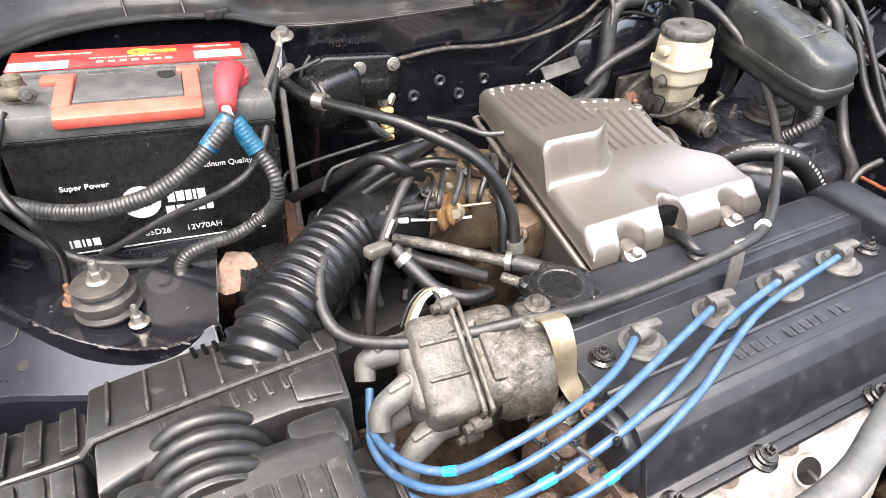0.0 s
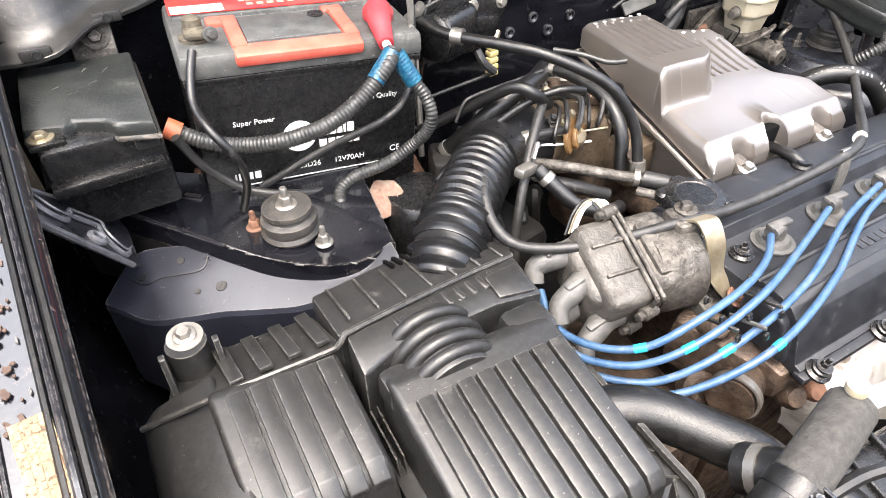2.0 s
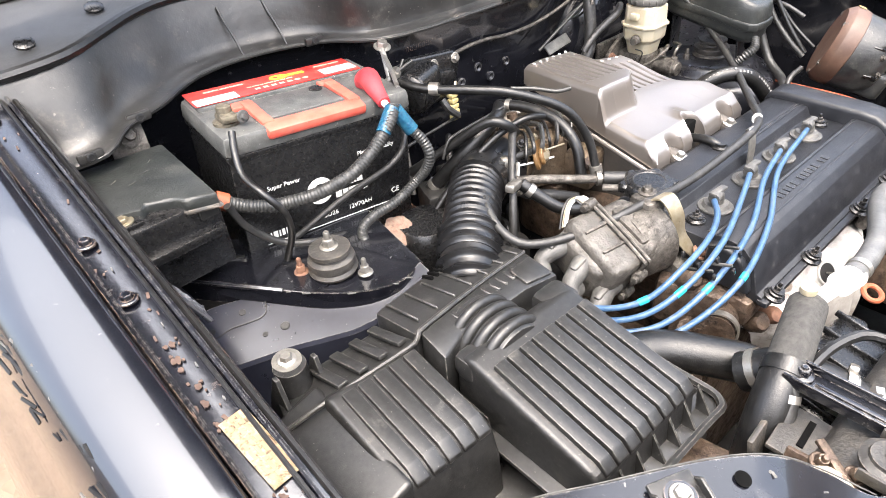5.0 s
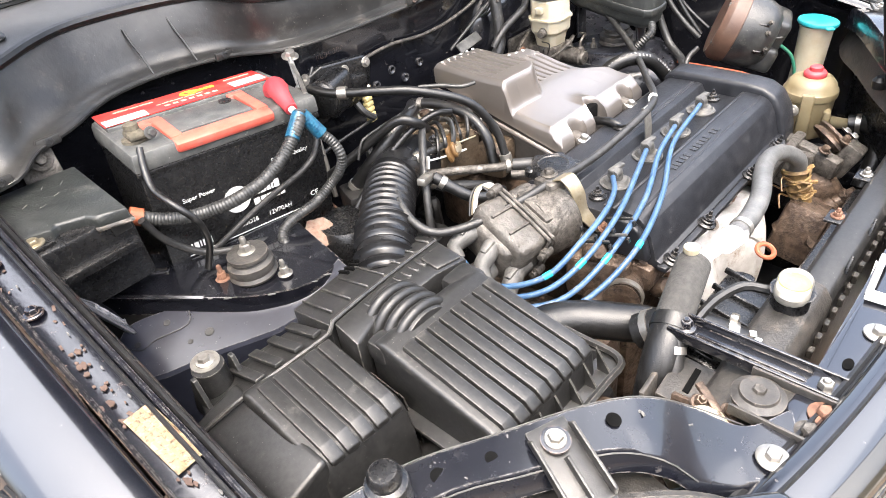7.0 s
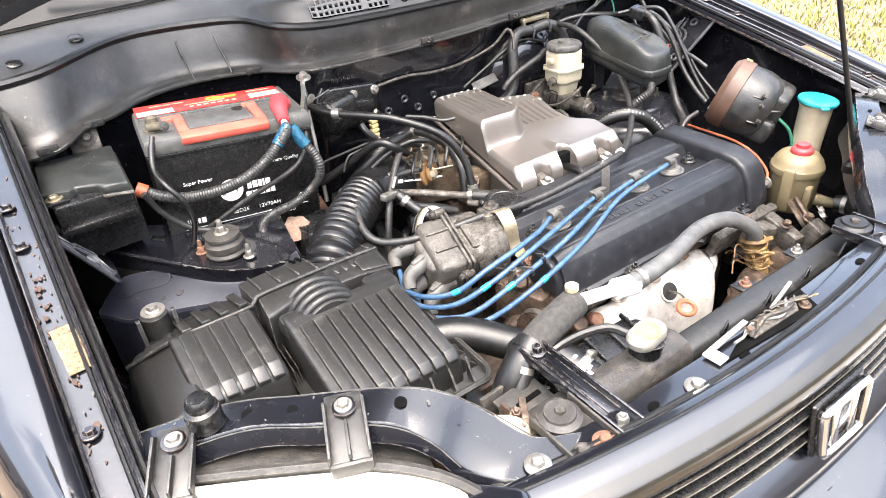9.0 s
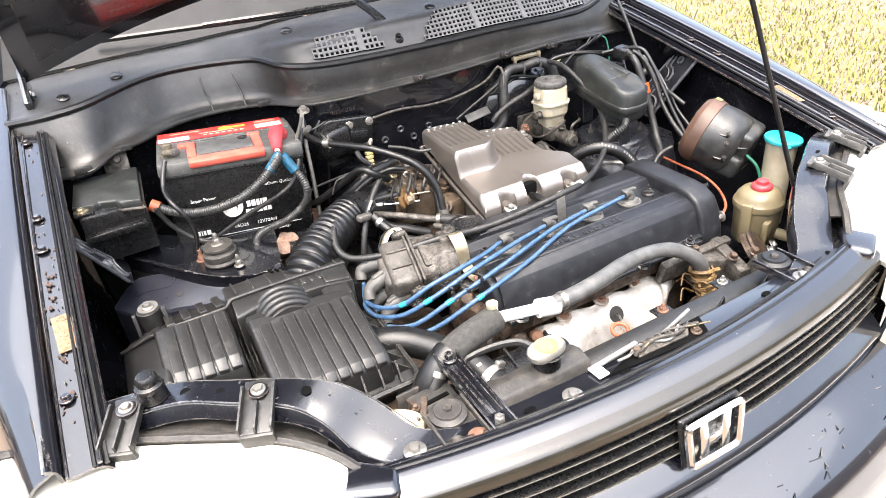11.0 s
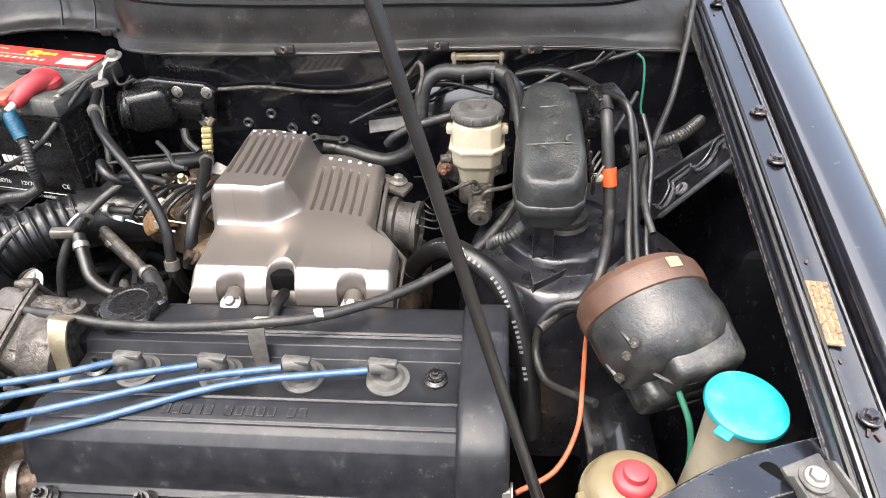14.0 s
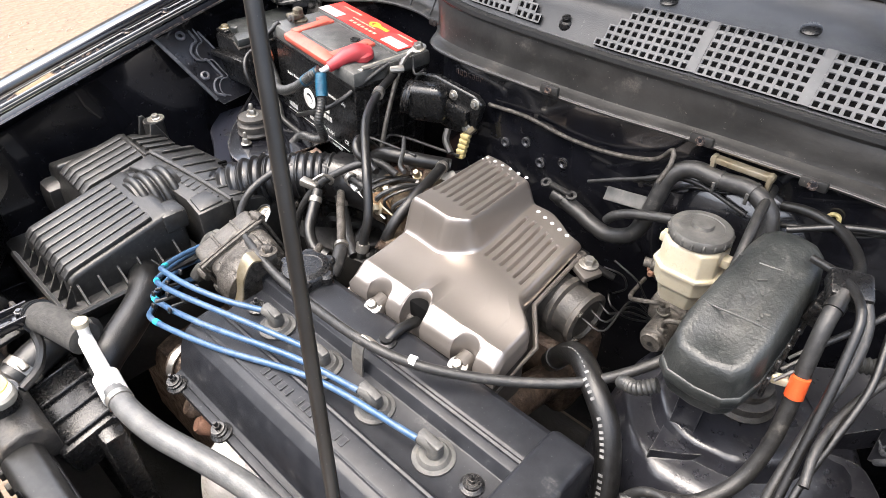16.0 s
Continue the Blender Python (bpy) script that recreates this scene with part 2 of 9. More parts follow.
CORR = material("ribbed_rubber_duct", (0.004, 0.004, 0.0044), (0.009, 0.009, 0.0094), 0.30, bump=0.1, dust=(0.07, 0.064, 0.058), dusty=-0.08, dscale=50, speck=0.2)
# grimy dark metal, also the painted shade of hole discs
DARK = material("grime_and_hole_shade", (0.004, 0.004, 0.004), (0.012, 0.011, 0.010), 0.55, bump=0.4, fine=150, scale=60, dust=(0.05, 0.038, 0.03), dusty=0.05, dscale=50)
DUSTYHOSE = material("dusty_grey_hose", (0.055, 0.056, 0.056), (0.10, 0.10, 0.098), 0.42, bump=0.25, fine=400, scale=60, dust=(0.17, 0.16, 0.14), dusty=0.2, dscale=40, speck=0.5)
FOAM = material("dusty_foam_sleeve", (0.02, 0.0195, 0.018), (0.045, 0.043, 0.039), 0.85, bump=0.7, fine=300, scale=150)
CAPM = material("pale_alloy_cap", (0.22, 0.21, 0.185), (0.30, 0.29, 0.26), 0.42, metal=0.4, bump=0.1, dust=(0.15, 0.12, 0.07), dusty=0.15, dscale=30)
# dark satin trim, the ground's olive reflection tinted into its base
OLIVE = material("ground_tinted_grille_trim", (0.012, 0.0105, 0.007), (0.020, 0.0175, 0.012), 0.22, metal=0.0, spec=0.7, bump=0.06, coat=0.3)

FRIT = material("black_glass_band", (0.006, 0.006, 0.0065), (0.010, 0.010, 0.011), 0.45, bump=0.05, scale=30, dust=(0.06, 0.058, 0.054), dusty=0.05, dscale=20, spec=0.25)
LATTICE = material("sun_bleached_lattice", (0.085, 0.086, 0.088), (0.12, 0.12, 0.12), 0.6, bump=0.1, dust=(0.14, 0.13, 0.12), dusty=0.1, dscale=20)
# flat black that paints the shade inside holes, slots and wells
VOID = material("painted_cavity_shade", (0.002, 0.002, 0.002), (0.004, 0.004, 0.004), 0.9, bump=0.0, spec=0.05)
BATLID = material("dusty_battery_lid", (0.045, 0.046, 0.044), (0.085, 0.086, 0.082), 0.5, bump=0.3, fine=400, scale=50, dust=(0.19, 0.186, 0.17), dusty=0.30, dscale=34, speck=0.8, speck_scale=170, edge=0.4)
ROD = material("black_rod_paint", (0.003, 0.003, 0.003), (0.008, 0.008, 0.008), 0.35, bump=0.05, dust=(0.06, 0.05, 0.04), dusty=-0.1)
FADED = material("faded_hose_print", (0.12, 0.12, 0.117), (0.2, 0.2, 0.195), 0.6, bump=0.0)

# ---- shape helpers ----
def fresh(tmp, m=None):
    if m is not None:
        bmesh.ops.transform(tmp, matrix=m, verts=tmp.verts)
    return tmp


def add(bm, *others):
    """Copy other bmeshes into bm."""
    for o in others:
        me = bpy.data.meshes.new("tmp")
        o.to_mesh(me)
        bm.from_mesh(me)
        bpy.data.meshes.remove(me)
        o.free()
    return bm


def round_edges(bm, off, seg=2, angle=25):
    if off > 0:
        bm.normal_update()
        es = [e for e in bm.edges if len(e.link_faces) == 2 and e.calc_face_angle(0) > radians(angle)]
        bmesh.ops.bevel(bm, geom=es, offset=off, segments=seg, profile=0.5, affect="EDGES", clamp_overlap=True)
    return bm


def box(c, s, rot=(0, 0, 0), bev=0.004, seg=2, top=1.0, topy=None):
    """A bevelled box; top narrows its upper face."""
    bm = bmesh.new()
    bmesh.ops.create_cube(bm, size=1.0)
    for v in bm.verts:
        k, ky = (top, topy if topy is not None else top) if v.co.z > 0 else (1, 1)
        v.co = Vector((v.co.x * s[0] * k, v.co.y * s[1] * ky, v.co.z * s[2]))
    round_edges(bm, bev, seg)
    return fresh(bm, pose(*c, *rot))


def prism(poly, axis, a, b, bev=0.003, seg=2, m=None, angle=25):
    """poly in the two other axes (in order), drawn out from a to b along axis."""
    bm = bmesh.new()
    put = {"x": lambda u, v, w: (w, u, v), "y": lambda u, v, w: (u, w, v), "z": lambda u, v, w: (u, v, w)}[axis]
    lo = [bm.verts.new(put(u, v, a)) for u, v in poly]
    hi = [bm.verts.new(put(u, v, b)) for u, v in poly]
    n = len(poly)
    bm.faces.new(lo)
    bm.faces.new(hi)
    for i in range(n):
        bm.faces.new((lo[i], lo[(i + 1) % n], hi[(i + 1) % n], hi[i]))
    bmesh.ops.recalc_face_normals(bm, faces=bm.faces)
    round_edges(bm, bev, seg, angle)
    return fresh(bm, m)


def axis_pose(p, d):
    """A pose at p whose z points along d."""
    return Matrix.Translation(p) @ Vector(d).to_track_quat("Z", "Y").to_matrix().to_4x4()


def lathe(profile, p=(0, 0, 0), d=(0, 0, 1), seg=28, squash=1.0):
    """Turn (radius, height) pairs round an axis through p along d."""
    bm = bmesh.new()
    rings = []
    for r, z in profile:
        if r < 1e-5:
            rings.append([bm.verts.new((0, 0, z))])
        else:
            rings.append([bm.verts.new((r * math.cos(2 * math.pi * i / seg), squash * r * math.sin(2 * math.pi * i / seg), z)) for i in range(seg)])
    for a, b in zip(rings, rings[1:]):
        if len(a) == 1 and len(b) == 1:
            continue
        for i in range(seg):
            j = (i + 1) % seg
            if len(a) == 1:
                bm.faces.new((a[0], b[j], b[i]))
            elif len(b) == 1:
                bm.faces.new((a[i], a[j], b[0]))
            else:
                bm.faces.new((a[i], a[j], b[j], b[i]))
    r0, r1 = profile[0][0], profile[-1][0]
    if r0 > 1e-5 and r1 > 1e-5 and abs(r0 - r1) < 0.3 * r0:
        for i in range(seg):                       # a ring with a hole through it
            j = (i + 1) % seg
            bm.faces.new((rings[-1][i], rings[-1][j], rings[0][j], rings[0][i]))
    else:
        for ring in (rings[0], rings[-1]):
            if len(ring) > 1:
                bm.faces.new(ring)
    bmesh.ops.recalc_face_normals(bm, faces=bm.faces)
    return fresh(bm, axis_pose(p, d))


def smooth_path(pts, step):
    """A rounded line through the points, at even steps."""
    p = [Vector(q) for q in pts]
    if len(p) == 2:
        n = max(2, int((p[1] - p[0]).length / step))
        return [p[0].lerp(p[1], i / n) for i in range(n + 1)]
    p = [p[0] * 2 - p[1]] + p + [p[-1] * 2 - p[-2]]
    out = []
    for i in range(1, len(p) - 2):
        a, b, c, d = p[i - 1:i + 3]
        n = max(1, int(round((c - b).length / step)))
        for k in range(n):
            t = k / n
            out.append(0.5 * (2 * b + (c - a) * t + (2 * a - 5 * b + 4 * c - d) * t * t + (3 * b - a - 3 * c + d) * t ** 3))
    out.append(p[-2])
    return out


def tube(pts, r, seg=10, step=0.008, ribs=0.0, depth=0.0, straight=False, taper=None, sharp=1):
    """A round hose along a line; ribs: the pitch of its rings, depth: how deep they are."""
    st = min(step, ribs / (4 if sharp == 1 else 10)) if ribs else step
    path = [Vector(q) for q in pts] if straight else smooth_path(pts, st)
    bm = bmesh.new()
    side, rings, run = None, [], 0.0
    for i, q in enumerate(path):
        t = (path[min(i + 1, len(path) - 1)] - path[max(i - 1, 0)]).normalized()
        if side is None:
            side = t.orthogonal().normalized()
        else:
            side = (side - t * side.dot(t)).normalized()
            run += (q - path[i - 1]).length
        up = t.cross(side)
        rr = r if taper is None else r + (taper - r) * i / (len(path) - 1)
        if ribs:
            rr -= depth * (1 - (0.5 + 0.5 * math.cos(2 * math.pi * run / ribs)) ** sharp)
        rings.append([bm.verts.new(q + rr * (math.cos(a) * side + math.sin(a) * up)) for a in (2 * math.pi * k / seg for k in range(seg))])
    for a, b in zip(rings, rings[1:]):
        for k in range(seg):
            bm.faces.new((a[k], a[(k + 1) % seg], b[(k + 1) % seg], b[k]))
    bm.faces.new(rings[0])
    bm.faces.new(rings[-1])
    bmesh.ops.recalc_face_normals(bm, faces=bm.faces)
    return bm


def sheet(rows, thick=0.003, sub=4, cross=1):
    """A bent panel through rows of points, with thickness; sub: steps along each row, cross: between rows."""
    n = len(rows[0])
    lines = []
    for row in rows:
        p = [Vector(q) for q in row]
        p = [p[0] * 2 - p[1]] + p + [p[-1] * 2 - p[-2]]
        out = []
        for i in range(1, len(p) - 2):
            a, b, c, d = p[i - 1:i + 3]
            for k in range(sub):
                t = k / sub
                out.append(0.5 * (2 * b + (c - a) * t + (2 * a - 5 * b + 4 * c - d) * t * t + (3 * b - a - 3 * c + d) * t ** 3))
        out.append(p[-2])
        lines.append(out)
    if cross > 1:
        cols = [smooth_cols([l[j] for l in lines], cross) for j in range(len(lines[0]))]
        lines = [[c[i] for c in cols] for i in range(len(cols[0]))]
    bm = bmesh.new()
    vs = [[bm.verts.new(q) for q in l] for l in lines]
    for a, b in zip(vs, vs[1:]):
        for k in range(len(a) - 1):
            bm.faces.new((a[k], a[k + 1], b[k + 1], b[k]))
    bmesh.ops.recalc_face_normals(bm, faces=bm.faces)
    if thick:
        bmesh.ops.solidify(bm, geom=bm.faces[:], thickness=thick)
        bmesh.ops.recalc_face_normals(bm, faces=bm.faces)
    return bm


def smooth_cols(col, sub):
    p = [col[0] * 2 - col[1]] + col + [col[-1] * 2 - col[-2]]
    out = []
    for i in range(1, len(p) - 2):
        a, b, c, d = p[i - 1:i + 3]
        for k in range(sub):
            t = k / sub
            out.append(0.5 * (2 * b + (c - a) * t + (2 * a - 5 * b + 4 * c - d) * t * t + (3 * b - a - 3 * c + d) * t ** 3))
    out.append(p[-2])
    return out


def slab(top, low, bev=0.004, seg=2, flare=1.0):
    """A moulded block: a top outline in space, with walls down to low."""
    bm = bmesh.new()
    cx, cy = sum(p[0] for p in top) / len(top), sum(p[1] for p in top) / len(top)
    hi = [bm.verts.new(p) for p in top]
    lo = [bm.verts.new((cx + (p[0] - cx) * flare, cy + (p[1] - cy) * flare, low)) for p in top]
    n = len(top)
    bm.faces.new(hi)
    bm.faces.new(lo)
    for i in range(n):
        bm.faces.new((hi[i], hi[(i + 1) % n], lo[(i + 1) % n], lo[i]))
    bmesh.ops.recalc_face_normals(bm, faces=bm.faces)
    return round_edges(bm, bev, seg, 12)


def hex_bolt(p, d=(0, 0, 1), r=0.006, h=0.006, washer=1.7, shank=0.0):
    """A hexagon head with a domed top on a washer; shank: a stud that stands out of it."""
    bm = lathe([(0, 0), (r * washer, 0), (r * washer, 0.0016), (r * washer * 0.92, 0.0022), (0, 0.0022)], p, d, 20)
    add(bm, lathe([(0, 0.002), (r, 0.002), (r, h), (r * 0.82, h + r * 0.22), (0, h + r * 0.25)], p, d, 6))
    if shank:
        add(bm, lathe([(0, h), (r * 0.55, h), (r * 0.55, h + shank), (r * 0.4, h + shank + 0.002), (0, h + shank + 0.002)], p, d, 10))
    return bm


def flat_text(s, size, m, depth=0.0004, spacing=1.0):
    """Raised lettering from the built-in font, as a bmesh at the pose m."""
    cu = bpy.data.curves.new("lettering", "FONT")
    cu.body, cu.size, cu.extrude, cu.space_character = s, size, depth, spacing
    ob = bpy.data.objects.new("lettering", cu)
    me = bpy.data.meshes.new_from_object(ob)
    bm = bmesh.new()
    bm.from_mesh(me)
    bpy.data.objects.remove(ob)
    bpy.data.curves.remove(cu)
    bpy.data.meshes.remove(me)
    return fresh(bm, m)


def bars(widths, h, gap, m, depth=0.0008):
    """A row of plain bars where writing is not to be spelled out."""
    bm = bmesh.new()
    x = 0.0
    for w in widths:
        add(bm, box((x + w / 2, h / 2, depth / 2), (w, h, depth), bev=0.0))
        x += w + gap
    return fresh(bm, m)


def thing(name, loc, label, category, group="", kind=""):
    ob = new(name)
    ob.empty_display_size = 0.02
    ob.location = loc
    return tagged(ob, label, category, group, kind)


def part(name, bm, mat, parent=None, label="", smooth=40):
    me = bpy.data.meshes.new(name)
    bm.to_mesh(me)
    bm.free()
    me.materials.append(mat)
    me.polygons.foreach_set("use_smooth", [True] * len(me.polygons))
    me.set_sharp_from_angle(angle=radians(smooth))
    ob = new(name, me)
    if parent is not None:
        ob.parent = parent
        if parent.type == "EMPTY":
            ob.matrix_parent_inverse = Matrix.Translation(-parent.location)
    return tagged(ob, label)


def solo(name, bm, mat, label, category, group="", kind="", smooth=40):
    """A thing that is one mesh."""
    return tagged(part(name, bm, mat, None, "", smooth), label, category, group, kind)


def mirror(bm):
    """The same shape on the car's other side."""
    bmesh.ops.transform(bm, matrix=Matrix.Diagonal((-1, 1, 1, 1)), verts=bm.verts)
    bmesh.ops.reverse_faces(bm, faces=bm.faces)
    return bm


def both(fn, mx):
    bm = fn()
    return mirror(bm) if mx else bm


# ---- ground ----
def ground_height(x, y):
    return 0.02 * noise.noise(Vector((x * 0.9, y * 0.9, 0))) if abs(x) > 1.2 or y > 4 else 0.0


def build_ground():
    m = bpy.data.materials.new("stony_earth")
    m.use_nodes = True
    nt, bs = m.node_tree, m.node_tree.nodes["Principled BSDF"]
    co = nt.nodes.new("ShaderNodeTexCoord")

    def tex(kind, s, **kw):
        n = nt.nodes.new(kind)
        n.inputs["Scale"].default_value = s
        nt.links.new(co.outputs["Object"], n.inputs["Vector"])
        return n

    def mix(fac, a, b):
        x = nt.nodes.new("ShaderNodeMix")
        x.data_type = "RGBA"
        nt.links.new(fac, x.inputs["Factor"])
        for v, i in ((a, 6), (b, 7)):
            if isinstance(v, tuple):
                x.inputs[i].default_value = (*v, 1)
            else:
                nt.links.new(v, x.inputs[i])
        return x.outputs[2]

    n1, n2 = tex("ShaderNodeTexNoise", 14.0), tex("ShaderNodeTexNoise", 1.3)
    n1.inputs["Detail"].default_value = 10
    vor = tex("ShaderNodeTexVoronoi", 22.0)
    r1 = nt.nodes.new("ShaderNodeMapRange")
    r1.inputs[1].default_value, r1.inputs[2].default_value = 0.4, 0.62
    nt.links.new(n1.outputs["Fac"], r1.inputs[0])
    r2 = nt.nodes.new("ShaderNodeMapRange")
    r2.inputs[1].default_value, r2.inputs[2].default_value = 0.0, 0.35
    nt.links.new(vor.outputs["Distance"], r2.inputs[0])
    c = mix(r1.outputs[0], (0.125, 0.093, 0.064), (0.205, 0.165, 0.122))
    c = mix(r2.outputs[0], c, (0.15, 0.11, 0.077))
    nt.links.new(c, bs.inputs["Base Color"])
    bs.inputs["Roughness"].default_value = 0.9
    b = nt.nodes.new("ShaderNodeBump")
    b.inputs["Strength"].default_value, b.inputs["Distance"].default_value = 0.8, 0.02
    nt.links.new(vor.outputs["Distance"], b.inputs["Height"])
    nt.links.new(b.outputs[0], bs.inputs["Normal"])
    bm = bmesh.new()
    xs = [-900, -300, -100, -40, -20] + [-12 + i * 0.5 for i in range(49)] + [20, 40, 100, 300, 900]
    grid = [[bm.verts.new((x, y, ground_height(x, y))) for x in xs] for y in xs]
    for a, q in zip(grid, grid[1:]):
        for k in range(len(a) - 1):
            bm.faces.new((a[k], a[k + 1], q[k + 1], q[k]))
    solo("ground", bm, m, "pale stony earth yard under the car", "ground", kind="structure")
    pale = material("pale_concrete", (0.42, 0.40, 0.37), (0.52, 0.50, 0.47), 0.8, bump=0.4, fine=60, scale=3, dust=(0.5, 0.44, 0.36), dusty=0.1, dscale=2)
    bm = bmesh.new()
    for i in range(11):
        y0 = -9 + i * 1.5
        add(bm, box((2.05 + 0.05 * math.sin(i * 2.1), y0 + 0.75, 0.02), (2.2, 1.492, 0.05), bev=0.008))
    solo("concrete_path", bm, pale, "pale sunlit concrete path beside the car", "path", kind="structure")
    # grass in tufts
    gm = material("dry_green_grass", (0.14, 0.165, 0.03), (0.27, 0.26, 0.085), 0.7, bump=0.0, scale=2.5, spec=0.2)
    rng = random.Random(4)
    bm = bmesh.new()
    for _ in range(42000):
        x = 3.15 + abs(rng.gauss(0, 1.6))
        y = rng.uniform(-0.5, 9.0)
        z = ground_height(x, y)
        a, h, w = rng.uniform(0, 6.28), rng.uniform(0.015, 0.05), rng.uniform(0.003, 0.008)
        dx, dy = math.cos(a), math.sin(a)
        lean = rng.uniform(0.2, 0.9) * h
        v = [bm.verts.new((x - dy * w, y + dx * w, z)), bm.verts.new((x + dy * w, y - dx * w, z)), bm.verts.new((x + dx * lean, y + dy * lean, z + h))]
        bm.faces.new(v)
    solo("grass", bm, gm, "dry yellow-green grass lawn beyond the path", "grass", kind="stuff")
    # loose stones on the other side
    sm = material("brown_stones", (0.11, 0.08, 0.058), (0.20, 0.16, 0.12), 0.9, bump=0.5, fine=80, scale=3)
    sn = sm.node_tree
    gi, cr = sn.nodes.new("ShaderNodeNewGeometry"), sn.nodes.new("ShaderNodeValToRGB")
    cr.color_ramp.interpolation = "CONSTANT"
    for k, (at, c) in enumerate(((0.0, (0.10, 0.075, 0.055)), (0.3, (0.20, 0.16, 0.12)), (0.55, (0.30, 0.28, 0.25)), (0.75, (0.26, 0.11, 0.085)), (0.88, (0.42, 0.40, 0.36)))):
        e = cr.color_ramp.elements[k] if k < 2 else cr.color_ramp.elements.new(at)
        e.position, e.color = at, (*c, 1)
    sn.links.new(gi.outputs["Random Per Island"], cr.inputs[0])
    sn.links.new(cr.outputs[0], sn.nodes["Principled BSDF"].inputs["Base Color"])
    bm = bmesh.new()
    for _ in range(5200):
        x, y, s = -1.1 - 3.4 * rng.random() ** 1.4, rng.uniform(-0.6, 4.2), rng.uniform(0.006, 0.026)
        c = [bm.verts.new((x + s * rng.uniform(0.6, 1.2) * math.cos(k * 1.257), y + s * rng.uniform(0.6, 1.2) * math.sin(k * 1.257), -0.02)) for k in range(5)]
        t = bm.verts.new((x + s * rng.uniform(-0.3, 0.3), y + s * rng.uniform(-0.3, 0.3), s * rng.uniform(0.10, 0.34) + ground_height(x, y)))
        for k in range(5):
            bm.faces.new((c[k], c[(k + 1) % 5], t))
    solo("gravel", bm, sm, "brown stones scattered over bare earth", "gravel", kind="stuff")

    # two walls added out of view to close off the low sky
    wallm = material("weathered_render", (0.20, 0.18, 0.155), (0.30, 0.275, 0.24), 0.85, bump=0.4, fine=40, scale=2, dust=(0.10, 0.09, 0.075), dusty=0.2, dscale=1.2)
    for i, (c, size) in enumerate((((0, -5.2, 1.5), (17, 0.2, 3.1)), ((-8.5, -0.2, 1.5), (0.2, 10.2, 3.1)))):
        solo("unseen_wall_front" if i == 0 else "unseen_wall_side", box(c, size, bev=0.01), wallm, "unseen plain wall added to close off the low sky", "wall", kind="structure")


build_ground()

# ---- car body ----
car = thing("car", (0, 0.5, 0), "black-blue off-road car with its bonnet propped open", "car")


def lip_z(y):
    """Height of the fender's gutter along the car."""
    return 0.938 + 0.255 * y - 0.03 * y * y


YS = [0.10, 0.17, 0.28, 0.40, 0.55, 0.70, 0.85, 1.02]


def fender_skin():
    rows = []
    for y in YS:
        z, o = lip_z(y), 0.06 * (y - 0.1)
        k = 0.03 * max(0, 0.3 - y) / 0.2
        rows.append([(-0.668 - o * 0.55, y, z - 0.012), (-0.671 - o * 0.55, y, z + 0.004), (-0.683 - o * 0.6, y, z + 0.008), (-0.708 - o * 0.7 + k, y, z + 0.004), (-0.729 - o * 0.8 + k, y, z - 0.008),
                     (-0.744 - o * 0.8 + k, y, z - 0.035), (-0.766 - o * 0.6 + k, y, z - 0.10), (-0.80 - o * 0.4 + k, y, z - 0.19), (-0.835 + k, y, z - 0.33), (-0.852 + k, y, 0.45)])
    return sheet(rows, 0.0035, 4, 3)


def fender_gutter():
    rows = []
    for y in YS:
        z, o = lip_z(y), 0.06 * (y - 0.1)
        rows.append([(-0.666 - o * 0.55, y, z - 0.010), (-0.655 - o * 0.5, y, z - 0.011), (-0.640 - o * 0.35, y, z - 0.010), (-0.628 - o * 0.3, y, z - 0.014), (-0.622 - o * 0.3, y, z - 0.022)])
    return sheet(rows, 0.003, 3, 3)


def gutter_seam(off, r, dz):
    return tube([(-0.640 - 0.06 * (y - 0.1) * 0.38 + off, y, lip_z(y) - 0.008 + dz) for y in YS], r, 6, 0.03)


def apron():
    rows = []
    for y in YS:
        o = 0.06 * (y - 0.1)
        x = -0.622 - o * 0.3
        rows.append([(x, y, lip_z(y) - 0.022), (x - 0.028, y, lip_z(y) - 0.05), (x - 0.036, y, 0.86), (x - 0.02, y, 0.76), (x + 0.03, y, 0.62), (x + 0.05, y, 0.4)])
    return sheet(rows, 0.003, 3, 2)


fenders = []
for mx in (False, True):
    f = part("fender", both(fender_skin, mx), PAINT, car, "glossy black-blue fender, scuffed along its edge")
    fenders.append(f)
    part("gutter", both(fender_gutter, mx), GUTTER, f, "chipped and rust-spotted gutter flange")
    part("seam", both(lambda: add(gutter_seam(0.0015, 0.0022, 0.0008), gutter_seam(0.0135, 0.0028, -0.001)), mx), RUBBER, f)
    part("inner_apron", both(apron, mx), BAYPAINT, car, "dark dusty inner wing panel")
    part("flange_lip", both(lambda: add(gutter_seam(0.0075, 0.0026, 0.0025), gutter_seam(-0.0255, 0.0018, -0.001)), mx), PAINT, f, "rounded glossy lip of the flange")
    for y in (0.2, 0.48, 0.56, 0.8):
        x = -0.654 - 0.06 * (y - 0.1) * 0.5
        part("bolt", both(lambda: hex_bolt((x, y, lip_z(y) - 0.009), (0, 0, 1), 0.0055, 0.006, 1.6), mx), GUTTER, f)

# firewall, stepped back behind the battery
FW = [(-0.66, 0.80), (-0.60, 0.80), (-0.53, 0.86), (-0.42, 0.90), (-0.28, 0.90), (-0.21, 0.86), (-0.17, 0.79), (-0.10, 0.775), (0.3, 0.775), (0.68, 0.775)]
